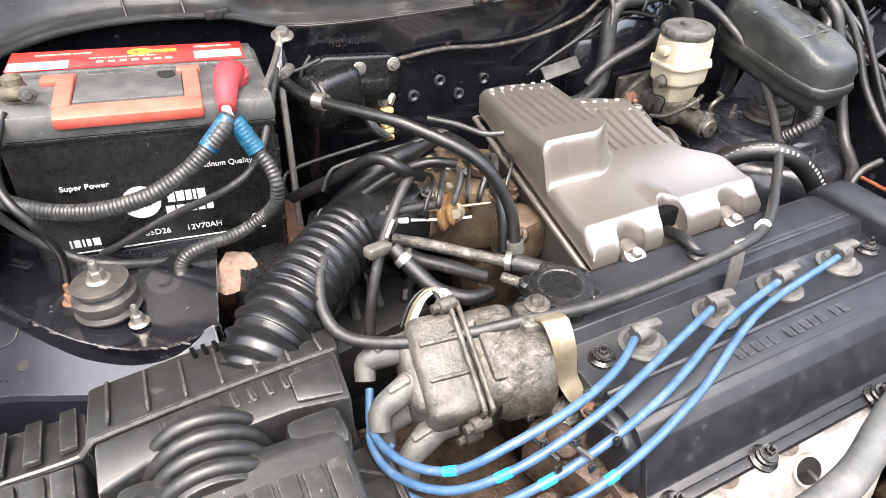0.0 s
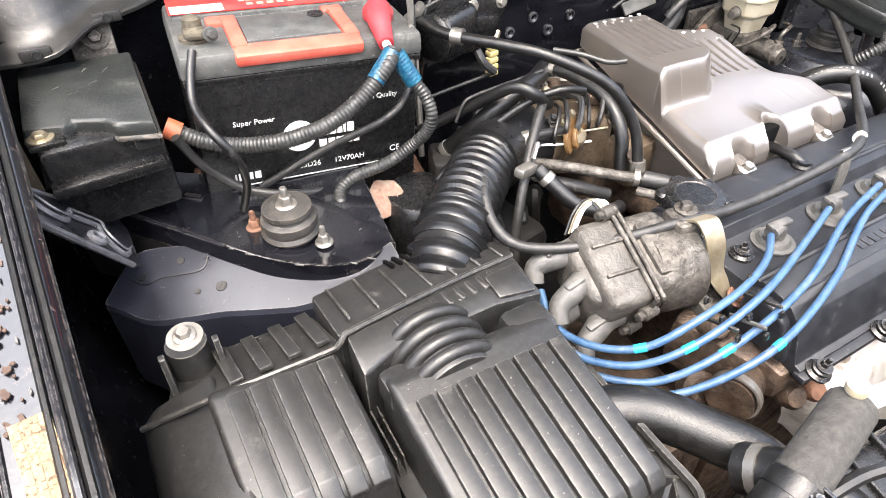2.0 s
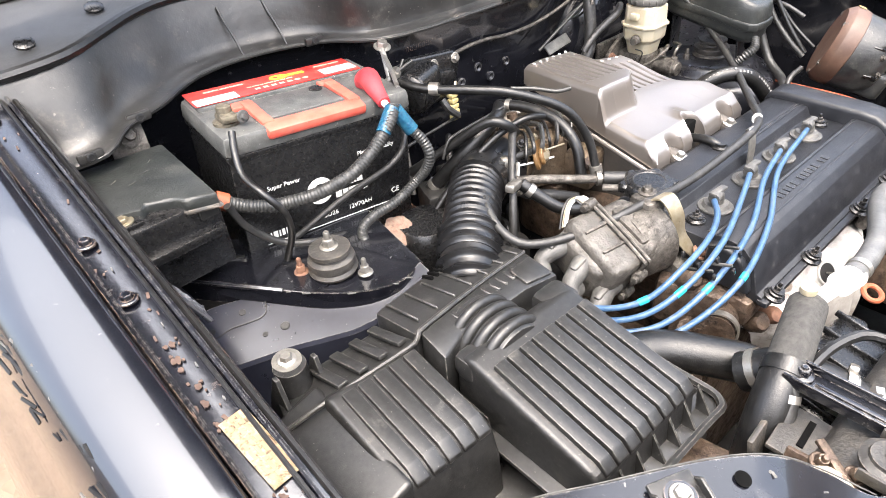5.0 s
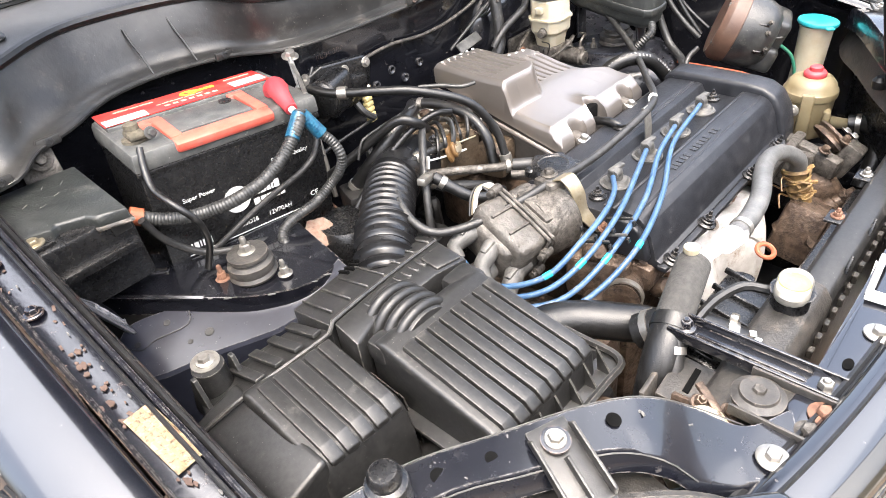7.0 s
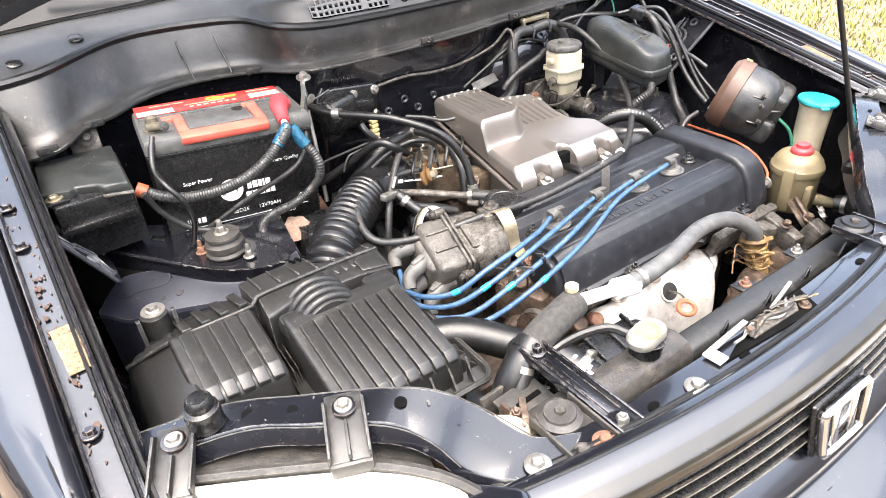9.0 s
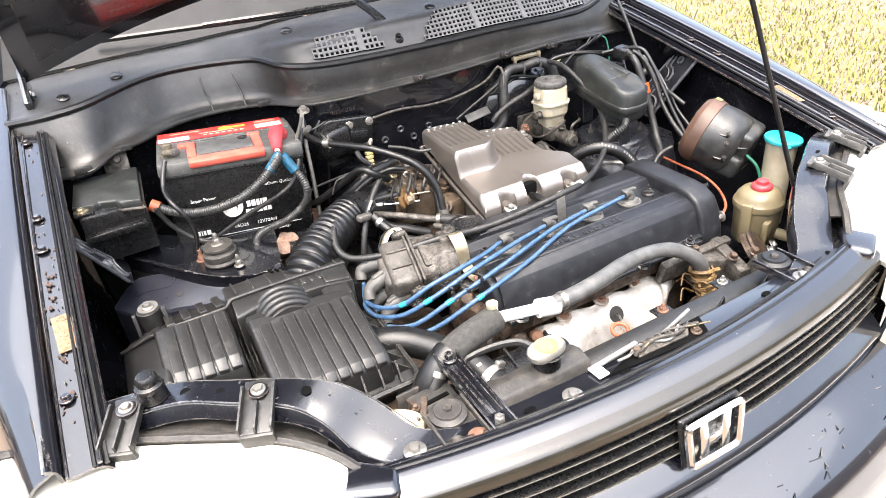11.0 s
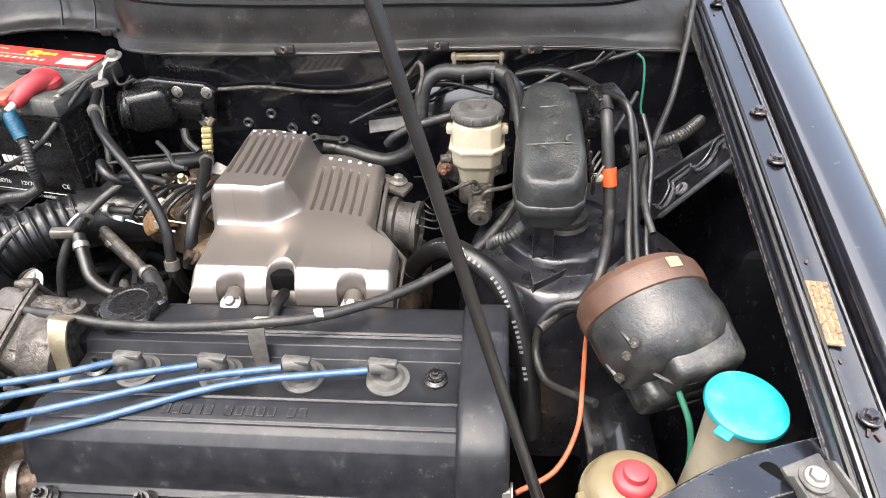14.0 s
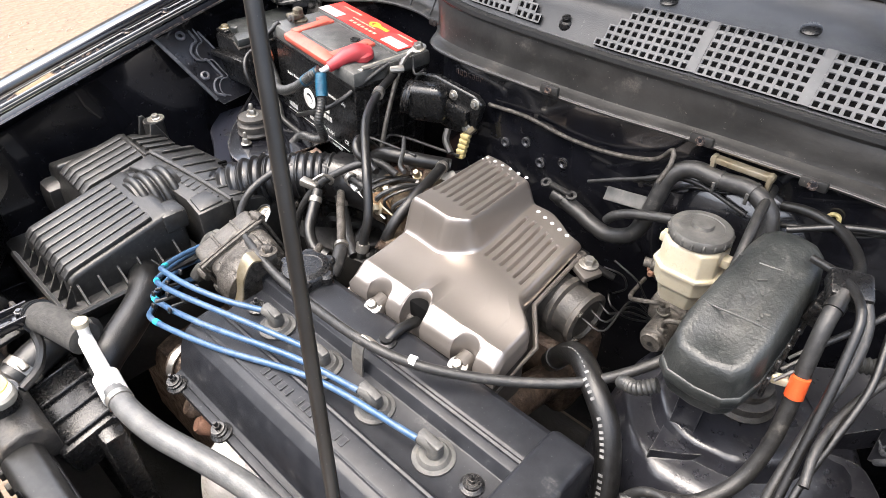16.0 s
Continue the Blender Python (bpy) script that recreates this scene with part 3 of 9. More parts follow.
bm = sheet([[(x, y, 1.062) for x, y in FW], [(x, y, 0.95) for x, y in FW], [(x, y + 0.01, 0.8) for x, y in FW], [(x, y + 0.02, 0.4) for x, y in FW]], 0.003, 3, 3)
firewall = part("firewall", bm, BAYPAINT, car, "black dusty firewall panel")

# cowl: lower lip, upright face and seal bead, following the same step
LIP = [(-0.675, 0.79, 1.045), (-0.64, 0.775, 1.045), (-0.588, 0.765, 1.05), (-0.546, 0.80, 1.06), (-0.497, 0.82, 1.063), (-0.423, 0.868, 1.067), (-0.334, 0.878, 1.068), (-0.24, 0.848, 1.067), (-0.185, 0.775, 1.070), (-0.12, 0.752, 1.070), (0.0, 0.748, 1.069), (0.15, 0.748, 1.069), (0.29, 0.75, 1.074), (0.46, 0.755, 1.073), (0.56, 0.760, 1.066), (0.66, 0.775, 1.058)]
STRIP = [(-0.70, 0.86, 1.135), (-0.64, 0.835, 1.14), (-0.575, 0.835, 1.145), (-0.52, 0.87, 1.15), (-0.47, 0.905, 1.154), (-0.41, 0.93, 1.155), (-0.32, 0.925, 1.153), (-0.235, 0.885, 1.15), (-0.195, 0.80, 1.143), (-0.12, 0.778, 1.134), (0.0, 0.768, 1.131), (0.15, 0.763, 1.130), (0.29, 0.767, 1.129), (0.46, 0.780, 1.122), (0.56, 0.795, 1.124), (0.66, 0.83, 1.150)]


def between(a, b, k, push=0.0):
    return [tuple(Vector(p).lerp(Vector(q), k) + Vector((0, push, 0))) for p, q in zip(a, b)]


under = [(x, y + 0.035, z - 0.004) for x, y, z in LIP]
face = part("cowl_face", sheet([under, LIP, [(x, y - 0.004, z + 0.004) for x, y, z in LIP], between(LIP, STRIP, 0.15, 0.012), between(LIP, STRIP, 0.6, 0.004), between(LIP, STRIP, 0.93), STRIP], 0.003, 6, 3), SEALMAT, car, "satin dark seal panel along the windscreen base")
part("seal_bead", tube([(x, y, z + 0.004) for x, y, z in STRIP], 0.0072, 8, 0.02), RUBBER, car, "black rubber bonnet seal")
part("lip_edge", tube([(x, y - 0.003, z) for x, y, z in LIP], 0.0028, 6, 0.02), SEALMAT, face)
for x0, y0, z0, x1, y1, z1 in ((-0.345, 0.879, 1.072, -0.35, 0.914, 1.135), (-0.28, 0.865, 1.072, -0.285, 0.905, 1.135)):
    part("crease", tube([(x0, y0, z0), (x0 * 0.6 + x1 * 0.4 + 0.0008, y0 * 0.6 + y1 * 0.4 + 0.002, z0 * 0.6 + z1 * 0.4), (x0 * 0.3 + x1 * 0.7 - 0.001, y0 * 0.3 + y1 * 0.7 + 0.001, z0 * 0.3 + z1 * 0.7), (x1, y1 + 0.003, z1)], 0.0017, 6, 0.006), RUBBER, face)
for x, y, z in ((0.07, 0.742, 1.077), (0.29, 0.745, 1.079), (-0.245, 0.845, 1.072), (-0.53, 0.805, 1.064), (-0.605, 0.763, 1.055), (0.42, 0.748, 1.072)):
    clip = part("clip", box((x, y, z), (0.030, 0.008, 0.013), bev=0.003), SEALMAT, face)
    part("rivet", lathe([(0, 0), (0.0060, 0), (0.0055, 0.0015), (0.0035, 0.0018), (0.003, 0.0008), (0, 0.0008)], (x, y - 0.0042, z), (0, -1, 0.2), 14), RUBBER if x < 0 else GUTTER, clip)

# black plastic scuttle above it, with two grilles
BACK = [(-0.72, 1.10, 1.165), (-0.64, 1.07, 1.172), (-0.575, 1.055, 1.176), (-0.52, 1.045, 1.18), (-0.47, 1.04, 1.182), (-0.41, 1.032, 1.184), (-0.32, 1.025, 1.187), (-0.235, 1.02, 1.19), (-0.195, 1.018, 1.19), (-0.12, 1.015, 1.196), (0.0, 1.01, 1.199), (0.15, 1.012, 1.199), (0.29, 1.02, 1.197), (0.46, 1.035, 1.192), (0.56, 1.05, 1.188), (0.68, 1.08, 1.185)]
FRONT = [(x, y + 0.008, z + 0.002) for x, y, z in STRIP]
RISE = between(FRONT, BACK, 0.3)[:8] + [(-0.195, 0.86, 1.178), (-0.12, 0.806, 1.184), (0.0, 0.806, 1.186), (0.15, 0.812, 1.186), (0.29, 0.822, 1.186), (0.46, 0.838, 1.179), (0.56, 0.855, 1.176), (0.66, 0.89, 1.178)]
cowl = part("scuttle_panel", sheet([FRONT, between(FRONT, RISE, 0.5), RISE, between(RISE, BACK, 0.25), between(RISE, BACK, 0.6), BACK], 0.003, 3, 3), COWL, car, "faded grey-black plastic scuttle panel")


def on_cowl(u, v):
    """A place on the scuttle: u along it by x, v from its front (0) over the steep rise (0.4) to its back (1)."""
    lo, hi, k = (FRONT, RISE, v / 0.4) if v < 0.4 else (RISE, BACK, (v - 0.4) / 0.6)
    for (a, b), (c, d) in zip(zip(lo, lo[1:]), zip(hi, hi[1:])):
        if a[0] <= u <= b[0]:
            j = (u - a[0]) / (b[0] - a[0])
            return Vector(a).lerp(Vector(b), j).lerp(Vector(c).lerp(Vector(d), j), k)
    return Vector(lo[-1]).lerp(Vector(hi[-1]), k)


def cowl_grille(x0, x1, v0, v1, rows_, cut_left, cut_right, bars):
    """A plate of square holes in the rise, its ends cut on the slant, with wide bars at the given columns."""
    up = Vector((0, -0.62, 0.78))
    cell = 0.0108
    n = int((x1 - x0) / cell)
    bm, back = bmesh.new(), bmesh.new()

    def spot(i, j, lift):
        return on_cowl(x0 + i * cell, v0 + (v1 - v0) * j / rows_) + up * lift

    def quad(b_, pts):
        b_.faces.new([b_.verts.new(p) for p in pts])

    for i in range(n):
        for j in range(rows_):
            if i < cut_left * (j + 1) / rows_ - 0.5 or n - 1 - i < cut_right * (j + 1) / rows_ - 0.5:
                continue
            ring = ((i, j), (i + 1, j), (i + 1, j + 1), (i, j + 1))
            if i in bars:
                quad(bm, [spot(a, b, 0.0075) for a, b in ring])
                continue
            g = 0.19
            inner = ((i + g, j + g), (i + 1 - g, j + g), (i + 1 - g, j + 1 - g), (i + g, j + 1 - g))
            for k in range(4):
                m = (k + 1) % 4
                quad(bm, [spot(*ring[k], 0.0065), spot(*ring[m], 0.0065), spot(*inner[m], 0.0065), spot(*inner[k], 0.0065)])
                quad(bm, [spot(*inner[k], 0.0065), spot(*inner[m], 0.0065), spot(*inner[m], 0.0038), spot(*inner[k], 0.0038)])
            # black sheet close behind the lattice paints the shade in its holes
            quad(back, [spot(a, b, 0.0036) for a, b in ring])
    part("grille_shade_backing", back, VOID, cowl)
    part("intake_lattice", bm, LATTICE, cowl, "grey square-holed air intake grille")


cowl_grille(-0.135, 0.028, 0.07, 0.39, 4, 1, 4, (9,))
cowl_grille(0.098, 0.57, 0.04, 0.41, 6, 5, 2, (13, 25, 37))
for u, v in ((-0.6, 0.35), (-0.5, 0.45), (-0.15, 0.68), (0.165, 0.52), (0.335, 0.54), (0.5, 0.56)):
    p = on_cowl(u, v)
    part("plug", lathe([(0, 0), (0.012, 0), (0.012, 0.003), (0.009, 0.005), (0, 0.0055)], p + Vector((0, -0.001, 0.003)), (0, -0.4, 1), 18), PLASTIC2, cowl)

# windscreen
GL0 = [(x * 1.02, y + 0.004, z + 0.004) for x, y, z in BACK]
GL1 = [(x * 0.86, y + 0.62 + 0.05 * abs(x), z + 0.5) for x, y, z in BACK]
part("windscreen", sheet([GL0, between(GL0, GL1, 0.5), GL1], 0.005, 4, 3), GLASS, car, "windscreen with the bright sky's reflection put into its pale colour")
part("blackout_band", sheet([[(x, y - 0.006, z + 0.003) for x, y, z in GL0], [(x, y - 0.006, z + 0.003) for x, y, z in between(GL0, GL1, 0.14)]], 0.001, 4, 1), FRIT, car, "black band along the foot of the windscreen")
part("roof", sheet([GL1, [(x, y + 0.5, z + 0.08) for x, y, z in GL1], [(x, y + 2.2, z + 0.08) for x, y, z in GL1]], 0.004, 3, 2), PAINT, car)
for mx in (False, True):
    part("door_side", both(lambda: sheet([[(-0.845, 1.02, 0.30), (-0.862, 1.02, 0.55), (-0.862, 1.02, 0.85), (-0.83, 1.02, 1.10)], [(-0.86, 2.2, 0.28), (-0.885, 2.2, 0.55), (-0.88, 2.2, 0.85), (-0.84, 2.2, 1.14)], [(-0.85, 3.5, 0.32), (-0.87, 3.5, 0.6), (-0.865, 3.5, 0.88), (-0.82, 3.5, 1.16)], [(-0.78, 4.25, 0.4), (-0.80, 4.25, 0.6), (-0.80, 4.25, 0.9), (-0.76, 4.25, 1.18)]], 0.004, 4, 4), mx), PAINT, car)
    part("side_window", both(lambda: sheet([[(-0.815, 1.15, 1.115), (-0.76, 1.32, 1.30), (-0.70, 1.50, 1.46), (-0.62, 1.76, 1.66)], [(-0.835, 2.2, 1.145), (-0.79, 2.2, 1.35), (-0.73, 2.2, 1.55), (-0.63, 2.2, 1.74)], [(-0.815, 3.5, 1.165), (-0.775, 3.5, 1.35), (-0.72, 3.5, 1.55), (-0.63, 3.5, 1.74)], [(-0.755, 4.22, 1.185), (-0.72, 4.15, 1.35), (-0.68, 4.08, 1.55), (-0.62, 3.98, 1.72)]], 0.004, 4, 3), mx), GLASS, car, "dark side windows")
    part("pillar", both(lambda: tube([(-0.735, 1.08, 1.15), (-0.70, 1.4, 1.44), (-0.625, 1.75, 1.68)], 0.03, 8, 0.06), mx), PAINT, car)
    part("sill_panel", both(lambda: box((-0.80, 1.9, 0.30), (0.10, 1.9, 0.10), bev=0.02), mx), PLASTIC, car)
part("tailgate", sheet([[(x, 4.25 + 0.05 * (1 - (x / 0.78) ** 2), z) for x in (-0.77, -0.4, 0.0, 0.4, 0.77)] for z in (0.35, 0.7, 1.0, 1.18)] + [[(x * 0.82, 4.0 + 0.05 * (1 - (x / 0.78) ** 2), 1.72) for x in (-0.77, -0.4, 0.0, 0.4, 0.77)]], 0.004, 4, 3), PAINT, car)

# wiper arms
for base, elbow, tip in ((Vector((0.054, 0.792, 1.150)), Vector((0.018, 0.90, 1.222)), Vector((-0.52, 1.055, 1.222))), (Vector((0.43, 0.90, 1.195)), Vector((0.36, 0.99, 1.225)), Vector((-0.02, 1.045, 1.245)))):
    w = part("wiper", lathe([(0, -0.02), (0.012, -0.02), (0.012, 0.002), (0.009, 0.007), (0.006, 0.008), (0.006, 0.013), (0, 0.014)], base, (0, -0.4, 1), 16), PLASTIC2, car, "black windscreen wiper")
    part("arm", add(tube([base + Vector((0.004, 0.006, 0.001)), base.lerp(elbow, 0.5) + Vector((0.006, 0, 0.004)), elbow], 0.0085, 6, 0.03), tube([elbow, elbow.lerp(tip, 0.6)], 0.0055, 6, 0.05)), PLASTIC2, w)
    part("blade", tube([elbow.lerp(tip, 0.12) + Vector((0, 0.014, -0.006)), tip], 0.006, 6, 0.05), RUBBER, w)

# bonnet, swung up on its rear hinges
ang = radians(59)


def hood_at(u, v, lift=0.0):
    """u across (-1..1), v from the rear edge to the front edge."""
    half = 0.66 - 0.03 * v
    back = 0.12 * (1 - u * u)
    d = back + v * (0.93 - back)
    crown = 0.03 * (1 - u * u) + lift
    return Vector((u * half, 0.97 - d * math.cos(ang) + crown * math.sin(ang), 1.185 + d * math.sin(ang) + crown * math.cos(ang)))


rows = [[tuple(hood_at(u / 6, v / 5)) for u in range(-6, 7)] for v in range(6)]
hood = part("bonnet", sheet(rows, 0.004, 2, 2), PAINT, car, "raised bonnet with a dark underside")
rows = [[tuple(hood_at(u / 6 * 0.94, 0.05 + v / 5 * 0.9, -0.022)) for u in range(-6, 7)] for v in range(6)]
part("bonnet_liner", sheet(rows, 0.006, 2, 2), BAYPAINT, hood, "dusty dark inner bonnet frame")
for k in (-0.5, 0, 0.5):
    part("bonnet_rib", tube([hood_at(k, v / 6, -0.03) for v in range(1, 7)], 0.02, 8, 0.05), BAYPAINT, hood)
for s in (-1, 1):
    part("hinge", add(box((s * 0.66, 0.95, 1.165), (0.012, 0.10, 0.05), (30, 0, 0), 0.004), hex_bolt((s * 0.653, 0.94, 1.165), (-s, 0, 0), 0.007, 0.006)), BAYPAINT, car)

# ---- radiator support and wings ----
top_poly = [(-0.40, -0.045), (-0.25, -0.074), (0, -0.092), (0.25, -0.076), (0.42, -0.05), (0.40, -0.02), (0.22, -0.022), (0.0, -0.03), (-0.22, -0.022), (-0.36, -0.005)]
support = part("radiator_support", add(prism(top_poly, "z", 0.893, 0.904, 0.003), prism([(-0.03, 0.893), (-0.022, 0.893), (-0.022, 0.7), (-0.03, 0.7)], "x", -0.33, 0.33, 0.0)), PAINT, car, "black-blue painted front cross panel")


def wing():
    a = [(-0.635, 0.203, 0.956), (-0.546, 0.162, 0.975), (-0.485, 0.128, 0.974), (-0.418, 0.090, 0.971), (-0.378, 0.062, 0.964), (-0.345, 0.035, 0.94), (-0.315, 0.0, 0.912), (-0.27, -0.022, 0.906)]
    b = [(-0.645, 0.165, 0.955), (-0.550, 0.125, 0.975), (-0.495, 0.090, 0.974), (-0.440, 0.055, 0.968), (-0.412, 0.028, 0.952), (-0.395, 0.006, 0.925), (-0.372, -0.018, 0.912), (-0.33, -0.055, 0.905)]
    down_a = [(x, y + 0.004, z - 0.035) for x, y, z in a]
    down_b = [(x, y - 0.008, z - 0.02) for x, y, z in b]
    return sheet([down_a, [(x, y + 0.001, z - 0.003) for x, y, z in a], between(a, b, 0.03), between(a, b, 0.5), between(a, b, 0.96), [(x, y - 0.001, z - 0.003) for x, y, z in b], down_b], 0.0025, 5, 1)


def lamp_bracket(w, p, out, skin, note):
    """A ribbed black plastic tongue from the panel's bolt forward to the lamp; out: how far it turns outward."""
    x, y, z = p
    m = pose(x, y, z + 0.002, 0, 0, out) @ pose(0, 0, 0, 16, 0, 0)
    br = part("lamp_bracket", fresh(prism([(-0.017, 0.016), (0.017, 0.016), (0.019, -0.050), (-0.019, -0.050)], "z", -0.003, 0.002, 0.0015), m), skin, w, note)
    for d in (-0.0175, 0.0, 0.0175):
        part("rib", fresh(prism([(0.010 if d else -0.012, 0.001), (0.006 if d else -0.014, 0.010), (-0.048, 0.010), (-0.050, 0.001)], "x", d - 0.0014, d + 0.0014, 0.001), m), skin, br)
    part("foot", fresh(box((0, -0.050, -0.012), (0.038, 0.007, 0.026), bev=0.0025), m), skin, br)
    part("washer", lathe([(0, 0), (0.0115, 0), (0.0115, 0.002), (0, 0.003)], (x, y, z + 0.005), (0, -0.1, 1), 22), GUTTER if skin is PLASTIC else BOOT, br)
    part("bolt", hex_bolt((x, y, z + 0.007), (0, -0.1, 1), 0.006, 0.004, 1.4), STEEL, br)


for side in ("left", "right"):
    w = part("wing_panel", both(wing, side == "right"), WINGPAINT, car, "sheet metal headlamp panel reflecting pale sky")
    for p, out in (((-0.462, 0.086, 0.9725), -22), ((-0.598, 0.150, 0.967), -24)) if side == "left" else (((0.468, 0.088, 0.9725), 22), ((0.60, 0.150, 0.967), 24)):
        lamp_bracket(w, p, out, *((PLASTIC, "black plastic headlamp bracket") if side == "left" else (BOOT, "dusty grey headlamp bracket")))
    for p, r in (((-0.535, 0.135, 0.9765), 0.006), ((-0.50, 0.115, 0.9755), 0.005), ((-0.415, 0.066, 0.970), 0.006)) if side == "left" else (((0.571, 0.154, 0.9715), 0.0085), ((0.508, 0.116, 0.9755), 0.006), ((0.612, 0.172, 0.963), 0.004), ((0.527, 0.143, 0.9755), 0.005), ((0.345, -0.03, 0.909), 0.005), ((0.36, -0.012, 0.9125), 0.003)):
        # a black disc on the panel paints the shade of a hole
        part("hole", lathe([(0, 0), (r, 0), (r, 0.0006), (0, 0.0008)], (p[0], p[1], p[2] - 0.001), (0, -0.25, 1), 16), VOID, w)
for p, m_ in (((-0.333, -0.029, 0.911), STEEL), ((-0.262, -0.045, 0.905), RUST), ((-0.138, -0.053, 0.905), STEEL), ((0.268, -0.046, 0.906), STEEL), ((0.345, -0.045, 0.905), STEEL)):
    part("bolt", hex_bolt(p, (0, 0, 1), 0.0065, 0.006, 2.0), m_, support)
for x, y in ((-0.192, -0.043), (0.198, -0.043), (0.305, -0.04), (0.05, -0.06), (-0.06, -0.055)):
    # flat black oval for the shade in a hole of the cross panel
    part("hole", lathe([(0, 0), (0.0075, 0), (0.0075, 0.0012), (0, 0.0008)], (x, y, 0.9042), (0, 0, 1), 18, 0.6), VOID, support)

# headlamps
def headlamp():
    a = [(-0.73, 0.17, 0.955), (-0.66, 0.150, 0.950), (-0.607, 0.122, 0.945), (-0.53, 0.078, 0.943), (-0.469, 0.040, 0.940), (-0.42, -0.005, 0.932), (-0.39, -0.040, 0.905)]
    b = [(-0.79, 0.11, 0.93), (-0.70, 0.05, 0.928), (-0.63, 0.01, 0.925), (-0.56, -0.045, 0.917), (-0.50, -0.07, 0.912), (-0.43, -0.092, 0.907), (-0.392, -0.10, 0.895)]
    c = [(-0.80, 0.09, 0.86), (-0.71, -0.02, 0.855), (-0.64, -0.055, 0.85), (-0.57, -0.08, 0.845), (-0.50, -0.10, 0.84), (-0.43, -0.115, 0.835), (-0.395, -0.12, 0.83)]
    d = [(-0.79, 0.10, 0.78), (-0.70, -0.01, 0.775), (-0.63, -0.05, 0.77), (-0.56, -0.075, 0.77), (-0.50, -0.095, 0.768), (-0.43, -0.11, 0.766), (-0.40, -0.115, 0.765)]
    return sheet([a, b, c, d], 0.01, 4, 4)


for mx in (False, True):
    lampob = part("headlamp", both(headlamp, mx), LENS, car, "clear hazed headlamp blazing with reflected daylight")
    part("lamp_housing", both(lambda: tube([(-0.735, 0.175, 0.957), (-0.66, 0.155, 0.953), (-0.607, 0.128, 0.949), (-0.53, 0.084, 0.947), (-0.469, 0.046, 0.944), (-0.42, 0.001, 0.936), (-0.385, -0.035, 0.908)], 0.0055, 6, 0.02), mx), STRUT, lampob)
    part("housing_top", both(lambda: sheet([[(-0.66, 0.157, 0.950), (-0.607, 0.130, 0.946), (-0.53, 0.086, 0.944), (-0.469, 0.048, 0.941), (-0.42, 0.004, 0.930)], [(-0.66, 0.19, 0.935), (-0.60, 0.165, 0.938), (-0.53, 0.125, 0.938), (-0.46, 0.085, 0.932), (-0.405, 0.04, 0.915)], [(-0.65, 0.21, 0.88), (-0.59, 0.19, 0.88), (-0.52, 0.145, 0.88), (-0.44, 0.10, 0.88), (-0.375, 0.05, 0.875)]], 0.003, 4, 3), mx), STRUT, lampob, "dusty grey lamp housing")
    if not mx:
        part("bulb_cover", lathe([(0, 0), (0.036, 0), (0.038, 0.008), (0.038, 0.045), (0.032, 0.055), (0, 0.056)], (-0.345, 0.005, 0.862), (0.55, 0.8, 0.12), 24), MILKY, lampob, "cream bulb cover behind the lamp")
    part("lamp_back", both(lambda: prism([(-0.74, 0.17), (-0.60, 0.10), (-0.40, -0.03), (-0.36, 0.0), (-0.42, 0.05), (-0.62, 0.17)], "z", 0.77, 0.895, 0.01), mx), PLASTIC2, lampob)

# grille with slats and badge
def bow(x):
    return -0.118 + 0.30 * x * x


GX = [-0.40 + 0.08 * i for i in range(11)]
grille = part("grille", sheet([[(x, bow(x) + 0.055, 0.902) for x in GX], [(x, bow(x) + 0.045, 0.916) for x in GX], [(x, bow(x) + 0.022, 0.917) for x in GX], [(x, bow(x) + 0.008, 0.91) for x in GX]], 0.004, 2, 3), PAINT, car, "dark front grille with body-coloured surround")
part("grille_trim", sheet([[(x, bow(x) + 0.010, 0.912) for x in GX], [(x, bow(x) - 0.004, 0.905) for x in GX], [(x, bow(x) - 0.007, 0.889) for x in GX], [(x, bow(x) + 0.004, 0.884) for x in GX]], 0.003, 2, 3), OLIVE, grille, "satin grille surround band")
for i, z in enumerate((0.874, 0.857, 0.840, 0.823)):
    part("slat", sheet([[(x, bow(x) + 0.012, z + 0.004) for x in GX], [(x, bow(x) - 0.004 - 0.003 * i, z + 0.002) for x in GX], [(x, bow(x) - 0.003 - 0.003 * i, z - 0.003) for x in GX]], 0.002, 2, 2), PLASTIC2, grille)
    part("slat_edge", tube([(x, bow(x) - 0.006 - 0.003 * i, z + 0.002) for x in GX], 0.0008, 5, 0.02), STEEL, grille)
part("groove", tube([(x, bow(x) + 0.034, 0.9175) for x in GX], 0.0022, 6, 0.02), RUBBER, grille)
part("groove", tube([(x, bow(x) + 0.056, 0.905) for x in GX], 0.003, 6, 0.02), RUBBER, grille)
# dark sheet standing for the shade behind the slats
part("grille_shade_backing", sheet([[(x, bow(x) + 0.03, 0.90) for x in GX], [(x, bow(x) + 0.025, 0.80) for x in GX]], 0.003, 2, 1), DARK, grille)
for s in (-1, 1):
    part("grille_end", sheet([[(s * 0.398, bow(0.4) + 0.03, 0.918), (s * 0.425, bow(0.4) + 0.035, 0.920), (s * 0.441, bow(0.4) + 0.05, 0.912)], [(s * 0.402, bow(0.4) - 0.012, 0.90), (s * 0.430, bow(0.4) + 0.005, 0.905), (s * 0.447, bow(0.4) + 0.035, 0.90)], [(s * 0.396, bow(0.4) - 0.016, 0.86), (s * 0.424, bow(0.4), 0.86), (s * 0.444, bow(0.4) + 0.03, 0.86)], [(s * 0.380, bow(0.4) - 0.012, 0.79), (s * 0.410, bow(0.4), 0.79), (s * 0.432, bow(0.4) + 0.03, 0.79)]], 0.004, 4, 4), OLIVE, grille)
